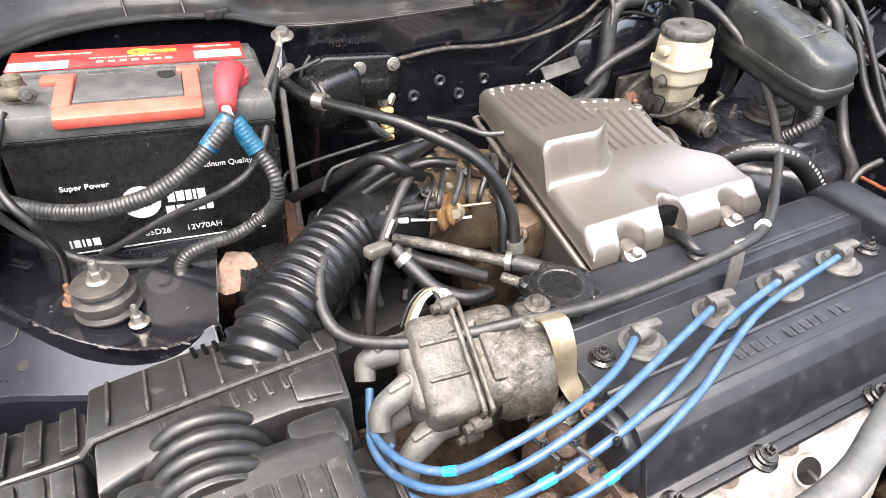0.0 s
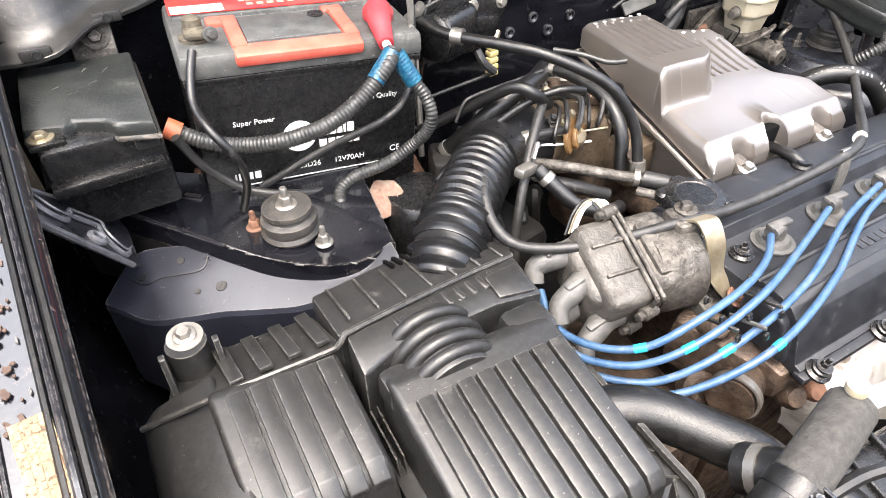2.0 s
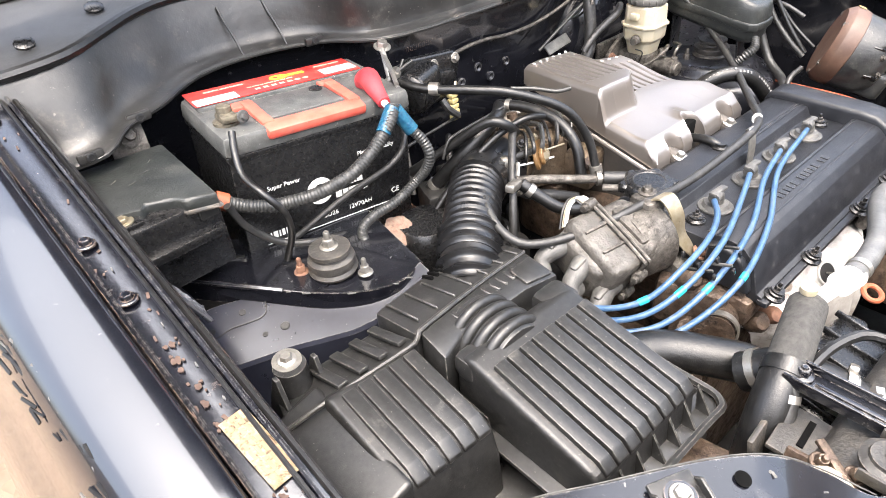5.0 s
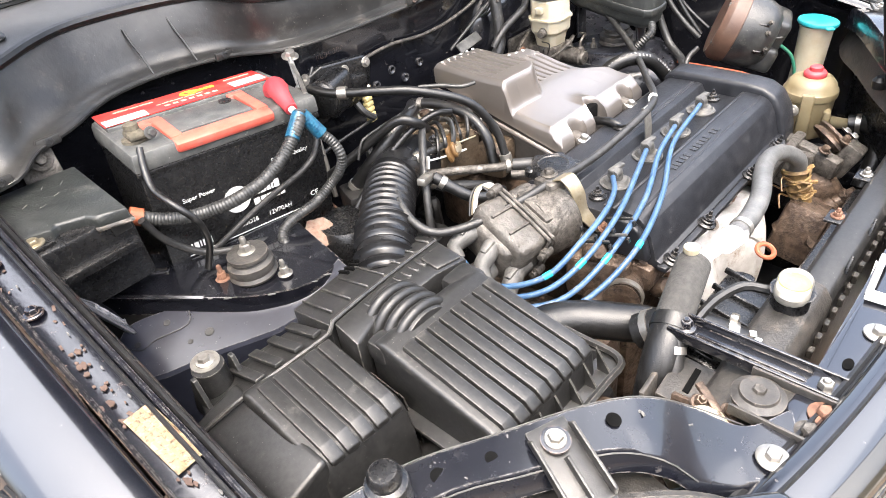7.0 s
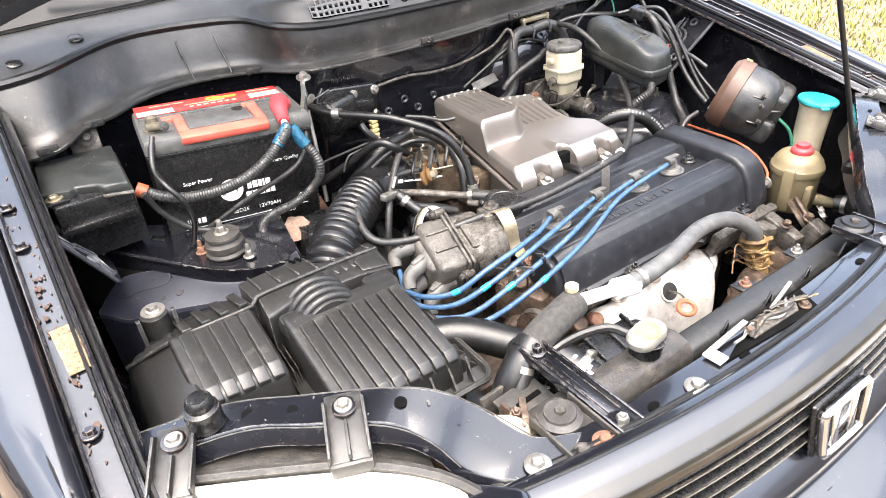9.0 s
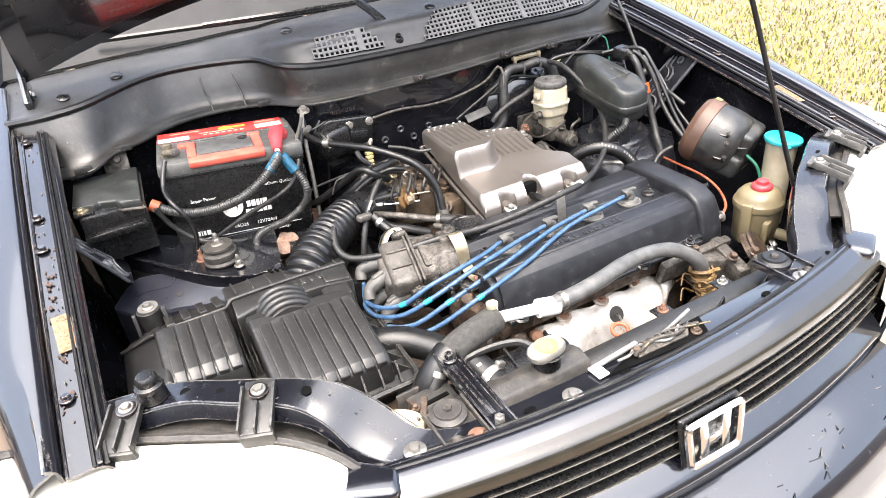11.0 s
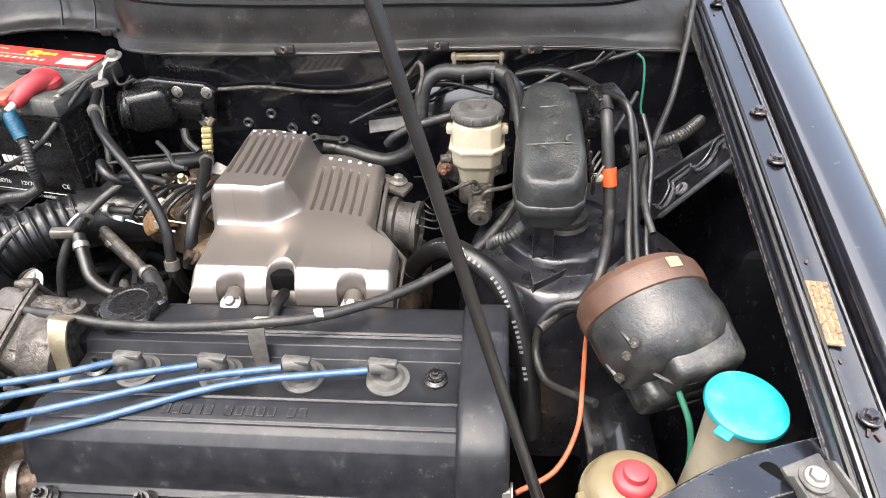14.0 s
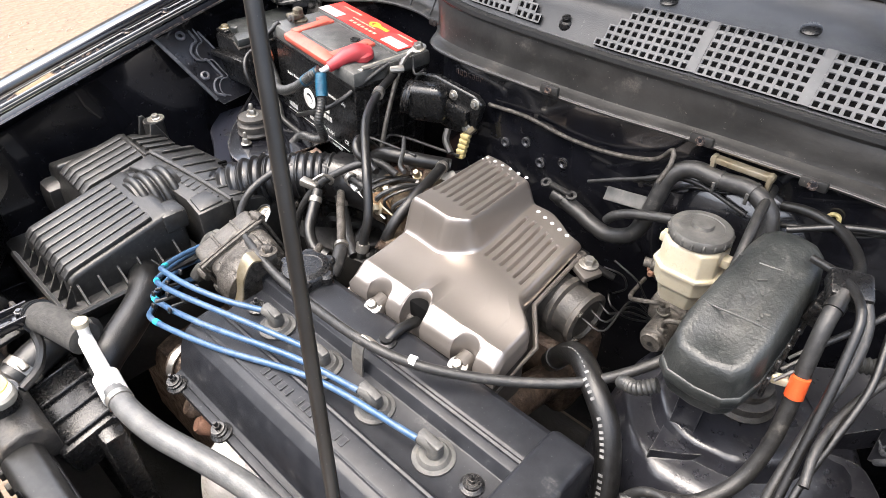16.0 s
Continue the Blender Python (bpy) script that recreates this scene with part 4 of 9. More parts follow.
for mx in (False, True):
    part("corner_post", both(lambda: prism([(-0.372, -0.078), (-0.425, -0.052), (-0.435, -0.012), (-0.405, 0.0), (-0.358, -0.045)], "z", 0.80, 0.922, 0.009, 3), mx), PAINT, grille, "painted corner post beside the headlamp")
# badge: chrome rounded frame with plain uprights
fr = [(-0.043, 0.031), (0.043, 0.031), (0.038, -0.031), (-0.038, -0.031)]
bm = prism([(u * 1.12, v * 1.2) for u, v in fr], "y", 0.004, 0.012, 0.007, 3)
badge = part("badge", fresh(bm, pose(0, -0.142, 0.842, -8, 0, 0)), PLASTIC2, grille, "chrome badge on a black plate")
ring = [Vector((u, -0.002, v)) for u, v in fr]
path = []
for i in range(4):
    a, b, c = ring[i - 1], ring[i], ring[(i + 1) % 4]
    path += [b.lerp(a, 0.14), b.lerp((a + c) / 2, 0.06), b.lerp(c, 0.14)]
path += [path[0], path[1]]
bm = tube(path, 0.0052, 8, 0.004)
for u in (-1, 1):
    add(bm, prism([(u * 0.026, 0.026), (u * 0.013, 0.026), (u * 0.010, 0.004), (u * 0.010, -0.026), (u * 0.023, -0.026)], "y", -0.004, 0.006, 0.0015, 2))
add(bm, box((0, 0.001, -0.004), (0.022, 0.009, 0.012), bev=0.0015))
part("badge_frame", fresh(bm, pose(0, -0.142, 0.842, -8, 0, 0)), CHROME, badge)
# painted front and bumper below
part("grille_lip", sheet([[(x, bow(x) + d, z) for x in GX] for d, z in ((0.010, 0.816), (-0.004, 0.813), (-0.020, 0.800), (-0.034, 0.786), (-0.031, 0.777))], 0.003, 2, 3), PAINT, grille, "body-coloured lower grille lip")
part("groove", tube([(x, bow(x) - 0.027, 0.771) for x in GX], 0.004, 6, 0.02), RUBBER, grille)
bumper = part("bumper", sheet([[(x, bow(x) + d, z) for x in GX] for d, z in ((-0.018, 0.769), (-0.036, 0.768), (-0.072, 0.758), (-0.104, 0.740), (-0.122, 0.712), (-0.135, 0.68), (-0.15, 0.60), (-0.13, 0.35))], 0.004, 2, 4), PAINT, car, "scratched black-blue front bumper reflecting sky")
rng = random.Random(33)
for k in range(26):
    x, d = rng.uniform(-0.05, 0.34), rng.uniform(-0.10, -0.045)
    z = 0.768 - 0.28 * (-0.036 - d) - (0.003 if d < -0.08 else 0.0)
    part("scratch", fresh(box((0, 0, 0), (rng.uniform(0.004, 0.022), 0.0014, 0.0012), bev=0.0), pose(x, bow(x) + d, z, 16, 0, rng.uniform(-20, 70))), ROD if k % 3 else BOOT, bumper)
for mx in (False, True):
    part("bumper_corner", both(lambda: sheet([[(-0.40, bow(0.4) - 0.03, 0.77), (-0.60, -0.02, 0.77), (-0.80, 0.12, 0.77)], [(-0.40, bow(0.4) - 0.12, 0.68), (-0.62, -0.09, 0.68), (-0.86, 0.12, 0.68)], [(-0.40, bow(0.4) - 0.13, 0.35), (-0.62, -0.1, 0.35), (-0.86, 0.12, 0.35)]], 0.004, 5, 3), mx), PAINT, car)

# under tray and side members close the bay from below
part("under_tray", prism([(-0.6, 0.0), (0.6, 0.0), (0.6, 0.8), (-0.6, 0.8)], "z", 0.36, 0.38, 0.0), DARK, car)
for mx in (False, True):
    part("side_member", both(lambda: box((-0.53, 0.4, 0.66), (0.09, 0.85, 0.12), bev=0.012), mx), BAYPAINT, car)
for y0 in (0.55, 3.0):
    for s in (-1, 1):
        wheel = part("wheel", lathe([(0, -0.09), (0.2, -0.09), (0.33, -0.08), (0.345, -0.05), (0.345, 0.05), (0.33, 0.08), (0.2, 0.09), (0, 0.09)], (s * 0.76, y0, 0.345), (1, 0, 0), 36), RUBBER, car)


# strut towers
def tower_left():
    rows = []
    for rx, ry, z in ((0.13, 0.12, 0.62), (0.10, 0.08, 0.80), (0.085, 0.068, 0.86), (0.08, 0.065, 0.882)):
        rows.append([(-0.430 + rx * math.cos(a), 0.60 + ry * math.sin(a), z) for a in (2 * math.pi * k / 32 for k in range(33))])
    return sheet(rows, 0.0, 1, 2)


tl = part("strut_tower", tower_left(), BAYPAINT, car, "dark painted suspension tower with chipped edges")
RIM = [(-0.650, 0.745, 0.915), (-0.584, 0.672, 0.908), (-0.540, 0.620, 0.903), (-0.503, 0.574, 0.899), (-0.475, 0.541, 0.896), (-0.450, 0.519, 0.894), (-0.420, 0.500, 0.892), (-0.385, 0.492, 0.890), (-0.345, 0.505, 0.888)]
REAR = [(-0.652, 0.83, 0.925), (-0.61, 0.79, 0.918), (-0.56, 0.75, 0.911), (-0.51, 0.72, 0.904), (-0.47, 0.70, 0.900), (-0.43, 0.69, 0.897), (-0.40, 0.68, 0.895), (-0.36, 0.67, 0.893), (-0.32, 0.66, 0.890)]
deck = part("tower_deck", sheet([REAR, between(REAR, RIM, 0.5), between(REAR, RIM, 0.95), RIM, [(x + 0.001, y - 0.003, z - 0.004) for x, y, z in RIM], [(x, y - 0.004, z - 0.028) for x, y, z in RIM]], 0.003, 4, 2), BAYPAINT, tl, "flat pressed deck of the tower")
part("deck_edge", tube([(x, y - 0.002, z) for x, y, z in RIM[:4]], 0.0034, 6, 0.01), PAINT, deck)
for k in (0, 1, 4, 7, 8):
    a, b = RIM[3 + k // 2], RIM[4 + k // 2]
    q = Vector(a).lerp(Vector(b), 0.15 + 0.5 * (k % 2))
    part("chip", box(q + Vector((0, -0.003, -0.001)), (0.006 + 0.004 * (k % 3), 0.002, 0.0025), (0, 0, -40), 0.0008, 1), BOOT, deck)
# plain dark sheet closing the recess below the deck's rim
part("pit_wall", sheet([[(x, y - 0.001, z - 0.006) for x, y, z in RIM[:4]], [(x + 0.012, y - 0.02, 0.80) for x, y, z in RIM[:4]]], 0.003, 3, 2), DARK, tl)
TOP = [(-0.628, 0.603, 0.868), (-0.600, 0.628, 0.873), (-0.575, 0.634, 0.875), (-0.520, 0.606, 0.878), (-0.486, 0.590, 0.880), (-0.474, 0.550, 0.880), (-0.452, 0.526, 0.882), (-0.393, 0.500, 0.884), (-0.35, 0.50, 0.884)]
BOT = [(-0.630, 0.600, 0.845), (-0.618, 0.585, 0.845), (-0.595, 0.558, 0.845), (-0.560, 0.540, 0.847), (-0.528, 0.526, 0.850), (-0.488, 0.504, 0.858), (-0.455, 0.488, 0.866), (-0.400, 0.475, 0.872), (-0.35, 0.47, 0.874)]
TOP = [(x, y, 0.8232 + 0.2406 * x + 0.30506 * y) for x, y, z in TOP]
BOT = [(x, y, 0.8232 + 0.2406 * x + 0.30506 * y) for x, y, z in BOT]
gus = part("tower_gusset", sheet([[(x, y + 0.003, z - 0.03) for x, y, z in TOP], [(x, y + 0.001, z - 0.003) for x, y, z in TOP], TOP, between(TOP, BOT, 0.5), BOT, [(x, y - 0.003, z - 0.005) for x, y, z in BOT], [(x, y - 0.006, z - 0.12) for x, y, z in BOT]], 0.003, 4, 1), GUSSET, tl, "glossy blue-black gusset plate reflecting sky", smooth=18)
part("lap_seam", tube([(x, y, 0.8242 + 0.2406 * x + 0.30506 * y) for x, y in ((-0.600, 0.612), (-0.588, 0.596), (-0.570, 0.594), (-0.532, 0.580), (-0.518, 0.597))], 0.0008, 5, 0.005), RUBBER, gus)
for x, y, z, r in ((-0.588, 0.606, 0.8705, 0.0042), (-0.548, 0.602, 0.8735, 0.0045), (-0.520, 0.552, 0.8625, 0.006), (-0.543, 0.560, 0.8605, 0.0035)):
    # dark disc laid on the plate as the shade of a hole
    part("plate_hole_shade", lathe([(0, 0), (r, 0), (r * 0.9, 0.0006), (0, 0.0003)], (x, y, 0.8234 + 0.2406 * x + 0.30506 * y), (-0.24, -0.305, 1), 14), DARK, gus)
for x, y, z, w_, m_ in ((-0.560, 0.712, 0.9085, 0.055, PAINT), (-0.512, 0.668, 0.9025, 0.024, PAINT), (-0.60, 0.752, 0.9155, 0.03, PAINT)):
    sl_ = part("slot", box((x, y, z + 0.001), (w_, 0.013, 0.004), (0, 5, -38), 0.002), m_, deck)
    # dark bar painting the shade inside the slot
    part("slot_hole_shade", box((x, y, z + 0.0026), (w_ * 0.75, 0.006, 0.0024), (0, 5, -38), 0.0008), DARK, sl_)
cup = part("strut_cup", lathe([(0, 0), (0.029, 0), (0.031, 0.004), (0.028, 0.008), (0.030, 0.014), (0.029, 0.020), (0.0235, 0.023), (0.0225, 0.026), (0.026, 0.029), (0.0255, 0.033), (0.014, 0.035), (0, 0.035)], (-0.435, 0.565, 0.896), (0, 0, 1), 30), STRUT, tl, "rubber strut top with steel washers")
part("bolt", hex_bolt((-0.435, 0.565, 0.930), (0, 0, 1), 0.0075, 0.010, 1.5, 0.010), STEEL, cup)
for p, m_ in (((-0.467, 0.589, 0.896), RUST), ((-0.412, 0.530, 0.895), STEEL)):
    part("stud", hex_bolt(p, (0, 0, 1), 0.006, 0.010, 1.6, 0.010), m_, tl)


def tower_right():
    rows = []
    for rx, ry, z in ((0.165, 0.165, 0.62), (0.150, 0.150, 0.76), (0.136, 0.138, 0.835), (0.122, 0.126, 0.866), (0.108, 0.114, 0.876), (0.088, 0.090, 0.880), (0.082, 0.083, 0.893), (0.074, 0.075, 0.8985), (0.045, 0.045, 0.8990), (0.02, 0.02, 0.8990)):
        rows.append([(0.452 + rx * math.cos(a) * (1.12 if math.cos(a) > 0 else 0.86), 0.572 + ry * math.sin(a) + 0.0035 * noise.noise(Vector((rx * 60, 3 * math.cos(a), 3 * math.sin(a)))), z + 0.0025 * noise.noise(Vector((4 * math.cos(a), 4 * math.sin(a), z * 30)))) for a in (2 * math.pi * k / 40 for k in range(41))])
    return sheet(rows, 0.0, 1, 2)


tr = part("strut_tower", tower_right(), DULLBAY, car, "dark painted suspension tower with dusty top")
shift = Matrix.Translation((0, -0.04, 0))
part("tower_gusset", fresh(mirror(sheet([[(x, y + 0.003, z - 0.03) for x, y, z in TOP[:7]], TOP[:7], between(TOP, BOT, 0.5)[:7], BOT[:7], [(x, y - 0.003, z - 0.005) for x, y, z in BOT[:7]], [(x, y - 0.006, z - 0.12) for x, y, z in BOT[:7]]], 0.003, 4, 1)), shift), DULLBAY, tr, "blue-black gusset plate on the tower")
part("tower_deck", fresh(mirror(sheet([REAR[:7], between(REAR, RIM, 0.5)[:7], between(REAR, RIM, 0.95)[:7], RIM[:7], [(x, y - 0.004, z - 0.028) for x, y, z in RIM[:7]]], 0.003, 4, 1)), shift @ Matrix.Translation((0, 0, -0.006))), DULLBAY, tr, "flat pressed deck of the tower")
cup = part("strut_cup", lathe([(0, 0), (0.033, 0), (0.035, 0.004), (0.031, 0.008), (0.033, 0.013), (0.032, 0.018), (0.024, 0.021), (0.0225, 0.025), (0.026, 0.028), (0.0255, 0.032), (0.014, 0.034), (0, 0.034)], (0.462, 0.574, 0.898), (0, 0, 1), 30), STRUT, tr, "grimy rubber strut top")
part("bolt", hex_bolt((0.462, 0.574, 0.931), (0, 0, 1), 0.0075, 0.010, 1.5, 0.006), STRUT, cup)
for p in ((0.425, 0.508, 0.892), (0.505, 0.535, 0.896), (0.418, 0.60, 0.896)):
    part("stud", hex_bolt(p, (0, 0, 1), 0.006, 0.010, 1.7, 0.010), STRUT, tr)
part("dimple", lathe([(0.006, 0), (0.014, 0), (0.0135, 0.004), (0.008, 0.005)], (0.424, 0.466, 0.868), (-0.1, -0.5, 0.85), 20), DULLBAY, tr)
part("dimple_bolt", hex_bolt((0.424, 0.466, 0.869), (-0.1, -0.5, 0.85), 0.006, 0.006, 1.3), STRUT, tr)
# braces from the towers up to the wings
BA, BB, BC, BD = Vector((-0.676, 0.594, 1.042)), Vector((-0.592, 0.660, 0.912)), Vector((-0.640, 0.505, 1.042)), Vector((-0.590, 0.582, 0.905))


def brace():
    drop = Vector((0.006, 0, -0.012))
    return sheet([[BA, BA.lerp(BB, 0.5), BB], [BA.lerp(BC, 0.12) + drop, BA.lerp(BC, 0.12).lerp(BB.lerp(BD, 0.12), 0.5) + drop, BB.lerp(BD, 0.12) + drop], [BA.lerp(BC, 0.88) + drop, BA.lerp(BC, 0.88).lerp(BB.lerp(BD, 0.88), 0.5) + drop, BB.lerp(BD, 0.88) + drop], [BC, BC.lerp(BD, 0.5), BD]], 0.003, 3, 1)


# bay paint made paler so the brace's edges carry a painted glint
GLINTBAY = material("edge_glint_bay_paint", (0.055, 0.058, 0.066), (0.11, 0.113, 0.125), 0.32, bump=0.3, fine=300, scale=70, spread=0.2, dust=(0.2, 0.19, 0.18), dusty=0.25, dscale=90, speck=0.5)
for mx in (False, True):
    b = part("wing_brace", both(brace, mx), DULLBAY, car, "dark pressed-steel channel brace")
    for U, V in ((BA, BB), (BC, BD)):
        part("edge", both(lambda: tube([U, V], 0.0034 if U is BC else 0.0022, 8), mx), GLINTBAY, b)
    rim = [BA.lerp(BC, w_).lerp(BB.lerp(BD, w_), k) + Vector((0.004, 0, -0.005)) for k, w_ in ((0.0, 0.12), (0.13, 0.15), (0.25, 0.20), (0.27, 0.36), (0.334, 0.52), (0.428, 0.56), (0.475, 0.47), (0.49, 0.36), (0.62, 0.37), (0.735, 0.39), (0.735, 0.56), (0.79, 0.74), (0.89, 0.84), (0.96, 0.72))]
    part("rolled_rim", both(lambda: add(tube(rim, 0.0026, 6, 0.004), tube([p + Vector((0.003, 0.010, -0.002)) for p in rim], 0.0014, 5, 0.004)), mx), GLINTBAY, b, "rolled rim with two scallops, its glint put into paler paint")
    for k, w_ in ((0.10, 0.39), (0.614, 0.70)):
        part("ring", both(lambda: lathe([(0.0045, 0), (0.0095, 0), (0.0090, 0.003), (0.0060, 0.0045), (0.0045, 0.003)], BA.lerp(BC, w_).lerp(BB.lerp(BD, w_), k) + Vector((0.006, 0, -0.009)), (0.75, 0, 0.65), 18), mx), GLINTBAY, b)
# rust scabs and scuffs along the left wing flange
rng = random.Random(21)
RUSTY = material("pale_rust", (0.035, 0.018, 0.012), (0.075, 0.046, 0.033), 0.8, bump=0.4, fine=300, scale=60, dust=(0.10, 0.05, 0.03), dusty=0.2, dscale=90)


def scab(x, y, r, n=15, squeeze=0.6):
    pts = [(r * squeeze * rng.uniform(0.5, 1.1) * math.cos(2 * math.pi * k / n), r * rng.uniform(0.5, 1.1) * math.sin(2 * math.pi * k / n)) for k in range(n)]
    bm = prism(pts, "z", -0.0012, 0.0002, 0.0)
    return fresh(bm, pose(x, y, lip_z(y) - 0.0082, 14, 0, 0))


for x, y, r, m_, squeeze in ((-0.661, 0.402, 0.010, RUSTY, 0.7), (-0.658, 0.418, 0.008, RUSTY, 0.8), (-0.663, 0.356, 0.011, RUSTY, 0.5), (-0.660, 0.372, 0.007, RUSTY, 0.9), (-0.656, 0.262, 0.010, RUSTY, 0.6), (-0.664, 0.335, 0.006, RUSTY, 0.8), (-0.652, 0.39, 0.006, BOOT, 0.35), (-0.655, 0.44, 0.006, BOOT, 0.25),
                         (-0.650, 0.352, 0.006, BOOT, 0.3), (-0.645, 0.24, 0.006, BOOT, 0.4), (-0.657, 0.225, 0.006, BOOT, 0.3), (-0.650, 0.205, 0.008, RUSTY, 0.7), (-0.662, 0.52, 0.006, BOOT, 0.3), (-0.652, 0.62, 0.006, BOOT, 0.25)):
    for j in range(5 if m_ is RUSTY else 1):
        part("rust_patch" if m_ is RUSTY else "chip", scab(x + (rng.gauss(0, 0.4) * r if j else 0), y + (rng.gauss(0, 0.7) * r if j else 0), r * (0.5 if j == 0 else rng.uniform(0.15, 0.35)), 13, squeeze), m_, fenders[0])
for k in range(44):
    y = 0.16 + 0.75 * rng.random() ** 1.4
    side = 0 if rng.random() < 0.7 else 1
    x = -0.650 - 0.03 * (y - 0.1) + rng.uniform(-0.014, 0.014)
    part("chip", fresh(box((0, 0, 0), (rng.uniform(0.001, 0.003), rng.uniform(0.002, 0.007), 0.0005), (0, 0, rng.uniform(-30, 30)), 0.0), pose(x if side == 0 else -x, y, lip_z(y) - 0.0094, 14, 0, 0)), RUSTY, fenders[side])
for k in range(70):
    y = 0.14 + 0.42 * rng.random()
    x0 = -0.735 - 0.8 * 0.06 * (y - 0.1) + rng.uniform(-0.012, 0.008)
    z = lip_z(y) - 0.017 + 1.1 * (x0 + 0.735 + 0.8 * 0.06 * (y - 0.1))
    part("scuff", fresh(box((0, 0, 0), (rng.uniform(0.001, 0.003), rng.uniform(0.006, 0.024), 0.0012), (0, 0, rng.uniform(-12, 12)), 0.0), pose(x0, y, z + 0.001, 14, -45, 0)), ROD if k % 4 else BOOT, fenders[0])
# worn edges and paint chips on the headlamp panel and the tower
WA = [(-0.635, 0.203, 0.9545), (-0.546, 0.162, 0.9735), (-0.485, 0.128, 0.9725), (-0.418, 0.090, 0.9695), (-0.378, 0.062, 0.9625), (-0.345, 0.035, 0.9385), (-0.315, 0.0, 0.9105)]
for w_ in [o for o in car.children if o.name.startswith("wing_panel")][:1]:
    part("worn_edge", tube([(x, y + 0.001, z) for x, y, z in WA], 0.0007, 5, 0.012), BOOT, w_)
    part("worn_edge", tube([(-0.645, 0.163, 0.9535), (-0.550, 0.123, 0.9735), (-0.495, 0.088, 0.9725), (-0.440, 0.053, 0.9665), (-0.412, 0.026, 0.9505), (-0.395, 0.004, 0.9235)], 0.0007, 5, 0.012), BOOT, w_)
    for k in range(9):
        u, v = rng.random(), rng.uniform(0.1, 0.9)
        i = min(4, int(u * 5))
        q = Vector(WA[i]).lerp(Vector(WA[i + 1]), u * 5 - i) + Vector((-0.012 * v, -0.038 * v, 0.0018 if i < 3 else -0.004 * v))
        part("chip", fresh(box((0, 0, 0), (rng.uniform(0.001, 0.0025), rng.uniform(0.002, 0.006), 0.0008), bev=0.0), Matrix.Translation(q) @ pose(0, 0, 0, 0, 0, rng.uniform(0, 180))), BOOT, w_)
for k in range(10):
    u, v = rng.random(), rng.uniform(0.08, 0.8)
    i = min(7, int(u * 8))
    q = Vector(RIM[i]).lerp(Vector(RIM[i + 1]), u * 8 - i).lerp(Vector(REAR[i]).lerp(Vector(REAR[i + 1]), u * 8 - i), v) + Vector((0, 0, 0.0006))
    part("chip", fresh(box((0, 0, 0), (rng.uniform(0.001, 0.002), rng.uniform(0.002, 0.007), 0.0008), bev=0.0), Matrix.Translation(q) @ pose(0, 0, 0, 0, 0, rng.uniform(0, 180))), BOOT, deck)


# ---- engine ----
engine = thing("engine", (0.15, 0.3, 0.4), "four-cylinder petrol engine with a blue-black valve cover", "engine")
part("block", box((0.14, 0.325, 0.58), (0.44, 0.20, 0.36), bev=0.02), OILY, engine, "oil-stained brown engine block")
part("head_base", box((0.12, 0.325, 0.775), (0.40, 0.175, 0.10), bev=0.012), OILY, engine)
part("gearbox", box((-0.22, 0.34, 0.62), (0.26, 0.24, 0.22), bev=0.03), OILY, engine, "oil-stained gearbox")
head = part("cylinder_head", prism([(0.20, 0.79), (0.20, 0.828), (0.41, 0.835), (0.41, 0.79)], "x", -0.085, 0.335, 0.006), OILY, engine)
for i in range(6):
    part("manifold_nut", hex_bolt((0.0 + i * 0.05, 0.200, 0.822), (0, -0.7, 0.6), 0.006, 0.008, 1.5, 0.004), RUST if i % 2 else OILY, head)

PROFILE = [(0.414, 0.832), (0.414, 0.872), (0.404, 0.893), (0.396, 0.8985), (0.356, 0.9005), (0.3535, 0.8985), (0.351, 0.9005), (0.3485, 0.8985), (0.346, 0.9005), (0.336, 0.899), (0.329, 0.886), (0.272, 0.885), (0.2695, 0.8955), (0.266, 0.898), (0.2635, 0.8965), (0.261, 0.8985), (0.2375, 0.897), (0.2355, 0.895), (0.2335, 0.896), (0.226, 0.8925), (0.217, 0.884), (0.209, 0.868), (0.203, 0.848), (0.200, 0.838), (0.193, 0.836), (0.193, 0.826), (0.21, 0.824)]
cover = part("valve_cover", prism(PROFILE, "x", -0.072, 0.342, 0.0012, 2, None, 14), VALVE, engine, "blue-black crackle-painted valve cover with raised ridges", smooth=30)
part("ridge_end", prism([(0.402, 0.84), (0.402, 0.888), (0.394, 0.894), (0.345, 0.896), (0.338, 0.89), (0.338, 0.84)], "x", -0.088, -0.07, 0.006, 3), VALVE, cover)
part("hump_end", prism([(0.268, 0.835), (0.268, 0.888), (0.26, 0.893), (0.238, 0.891), (0.222, 0.882), (0.212, 0.862), (0.206, 0.838)], "x", -0.084, -0.07, 0.006, 3), VALVE, cover)
part("end_arch", prism([(0.408, 0.82), (0.408, 0.897), (0.398, 0.909), (0.378, 0.912), (0.262, 0.911), (0.236, 0.908), (0.214, 0.896), (0.199, 0.872), (0.190, 0.84), (0.188, 0.815), (0.21, 0.812), (0.38, 0.82)], "x", 0.340, 0.389, 0.007, 3), VALVE, cover, "raised arch over the cam belt end")
part("arch_skirt", prism([(0.41, 0.70), (0.405, 0.825), (0.195, 0.82), (0.205, 0.70)], "x", 0.343, 0.384, 0.004, 2), PLASTIC2, cover)
part("flange_rail", box((0.13, 0.191, 0.829), (0.41, 0.014, 0.009), bev=0.003), VALVE, cover)
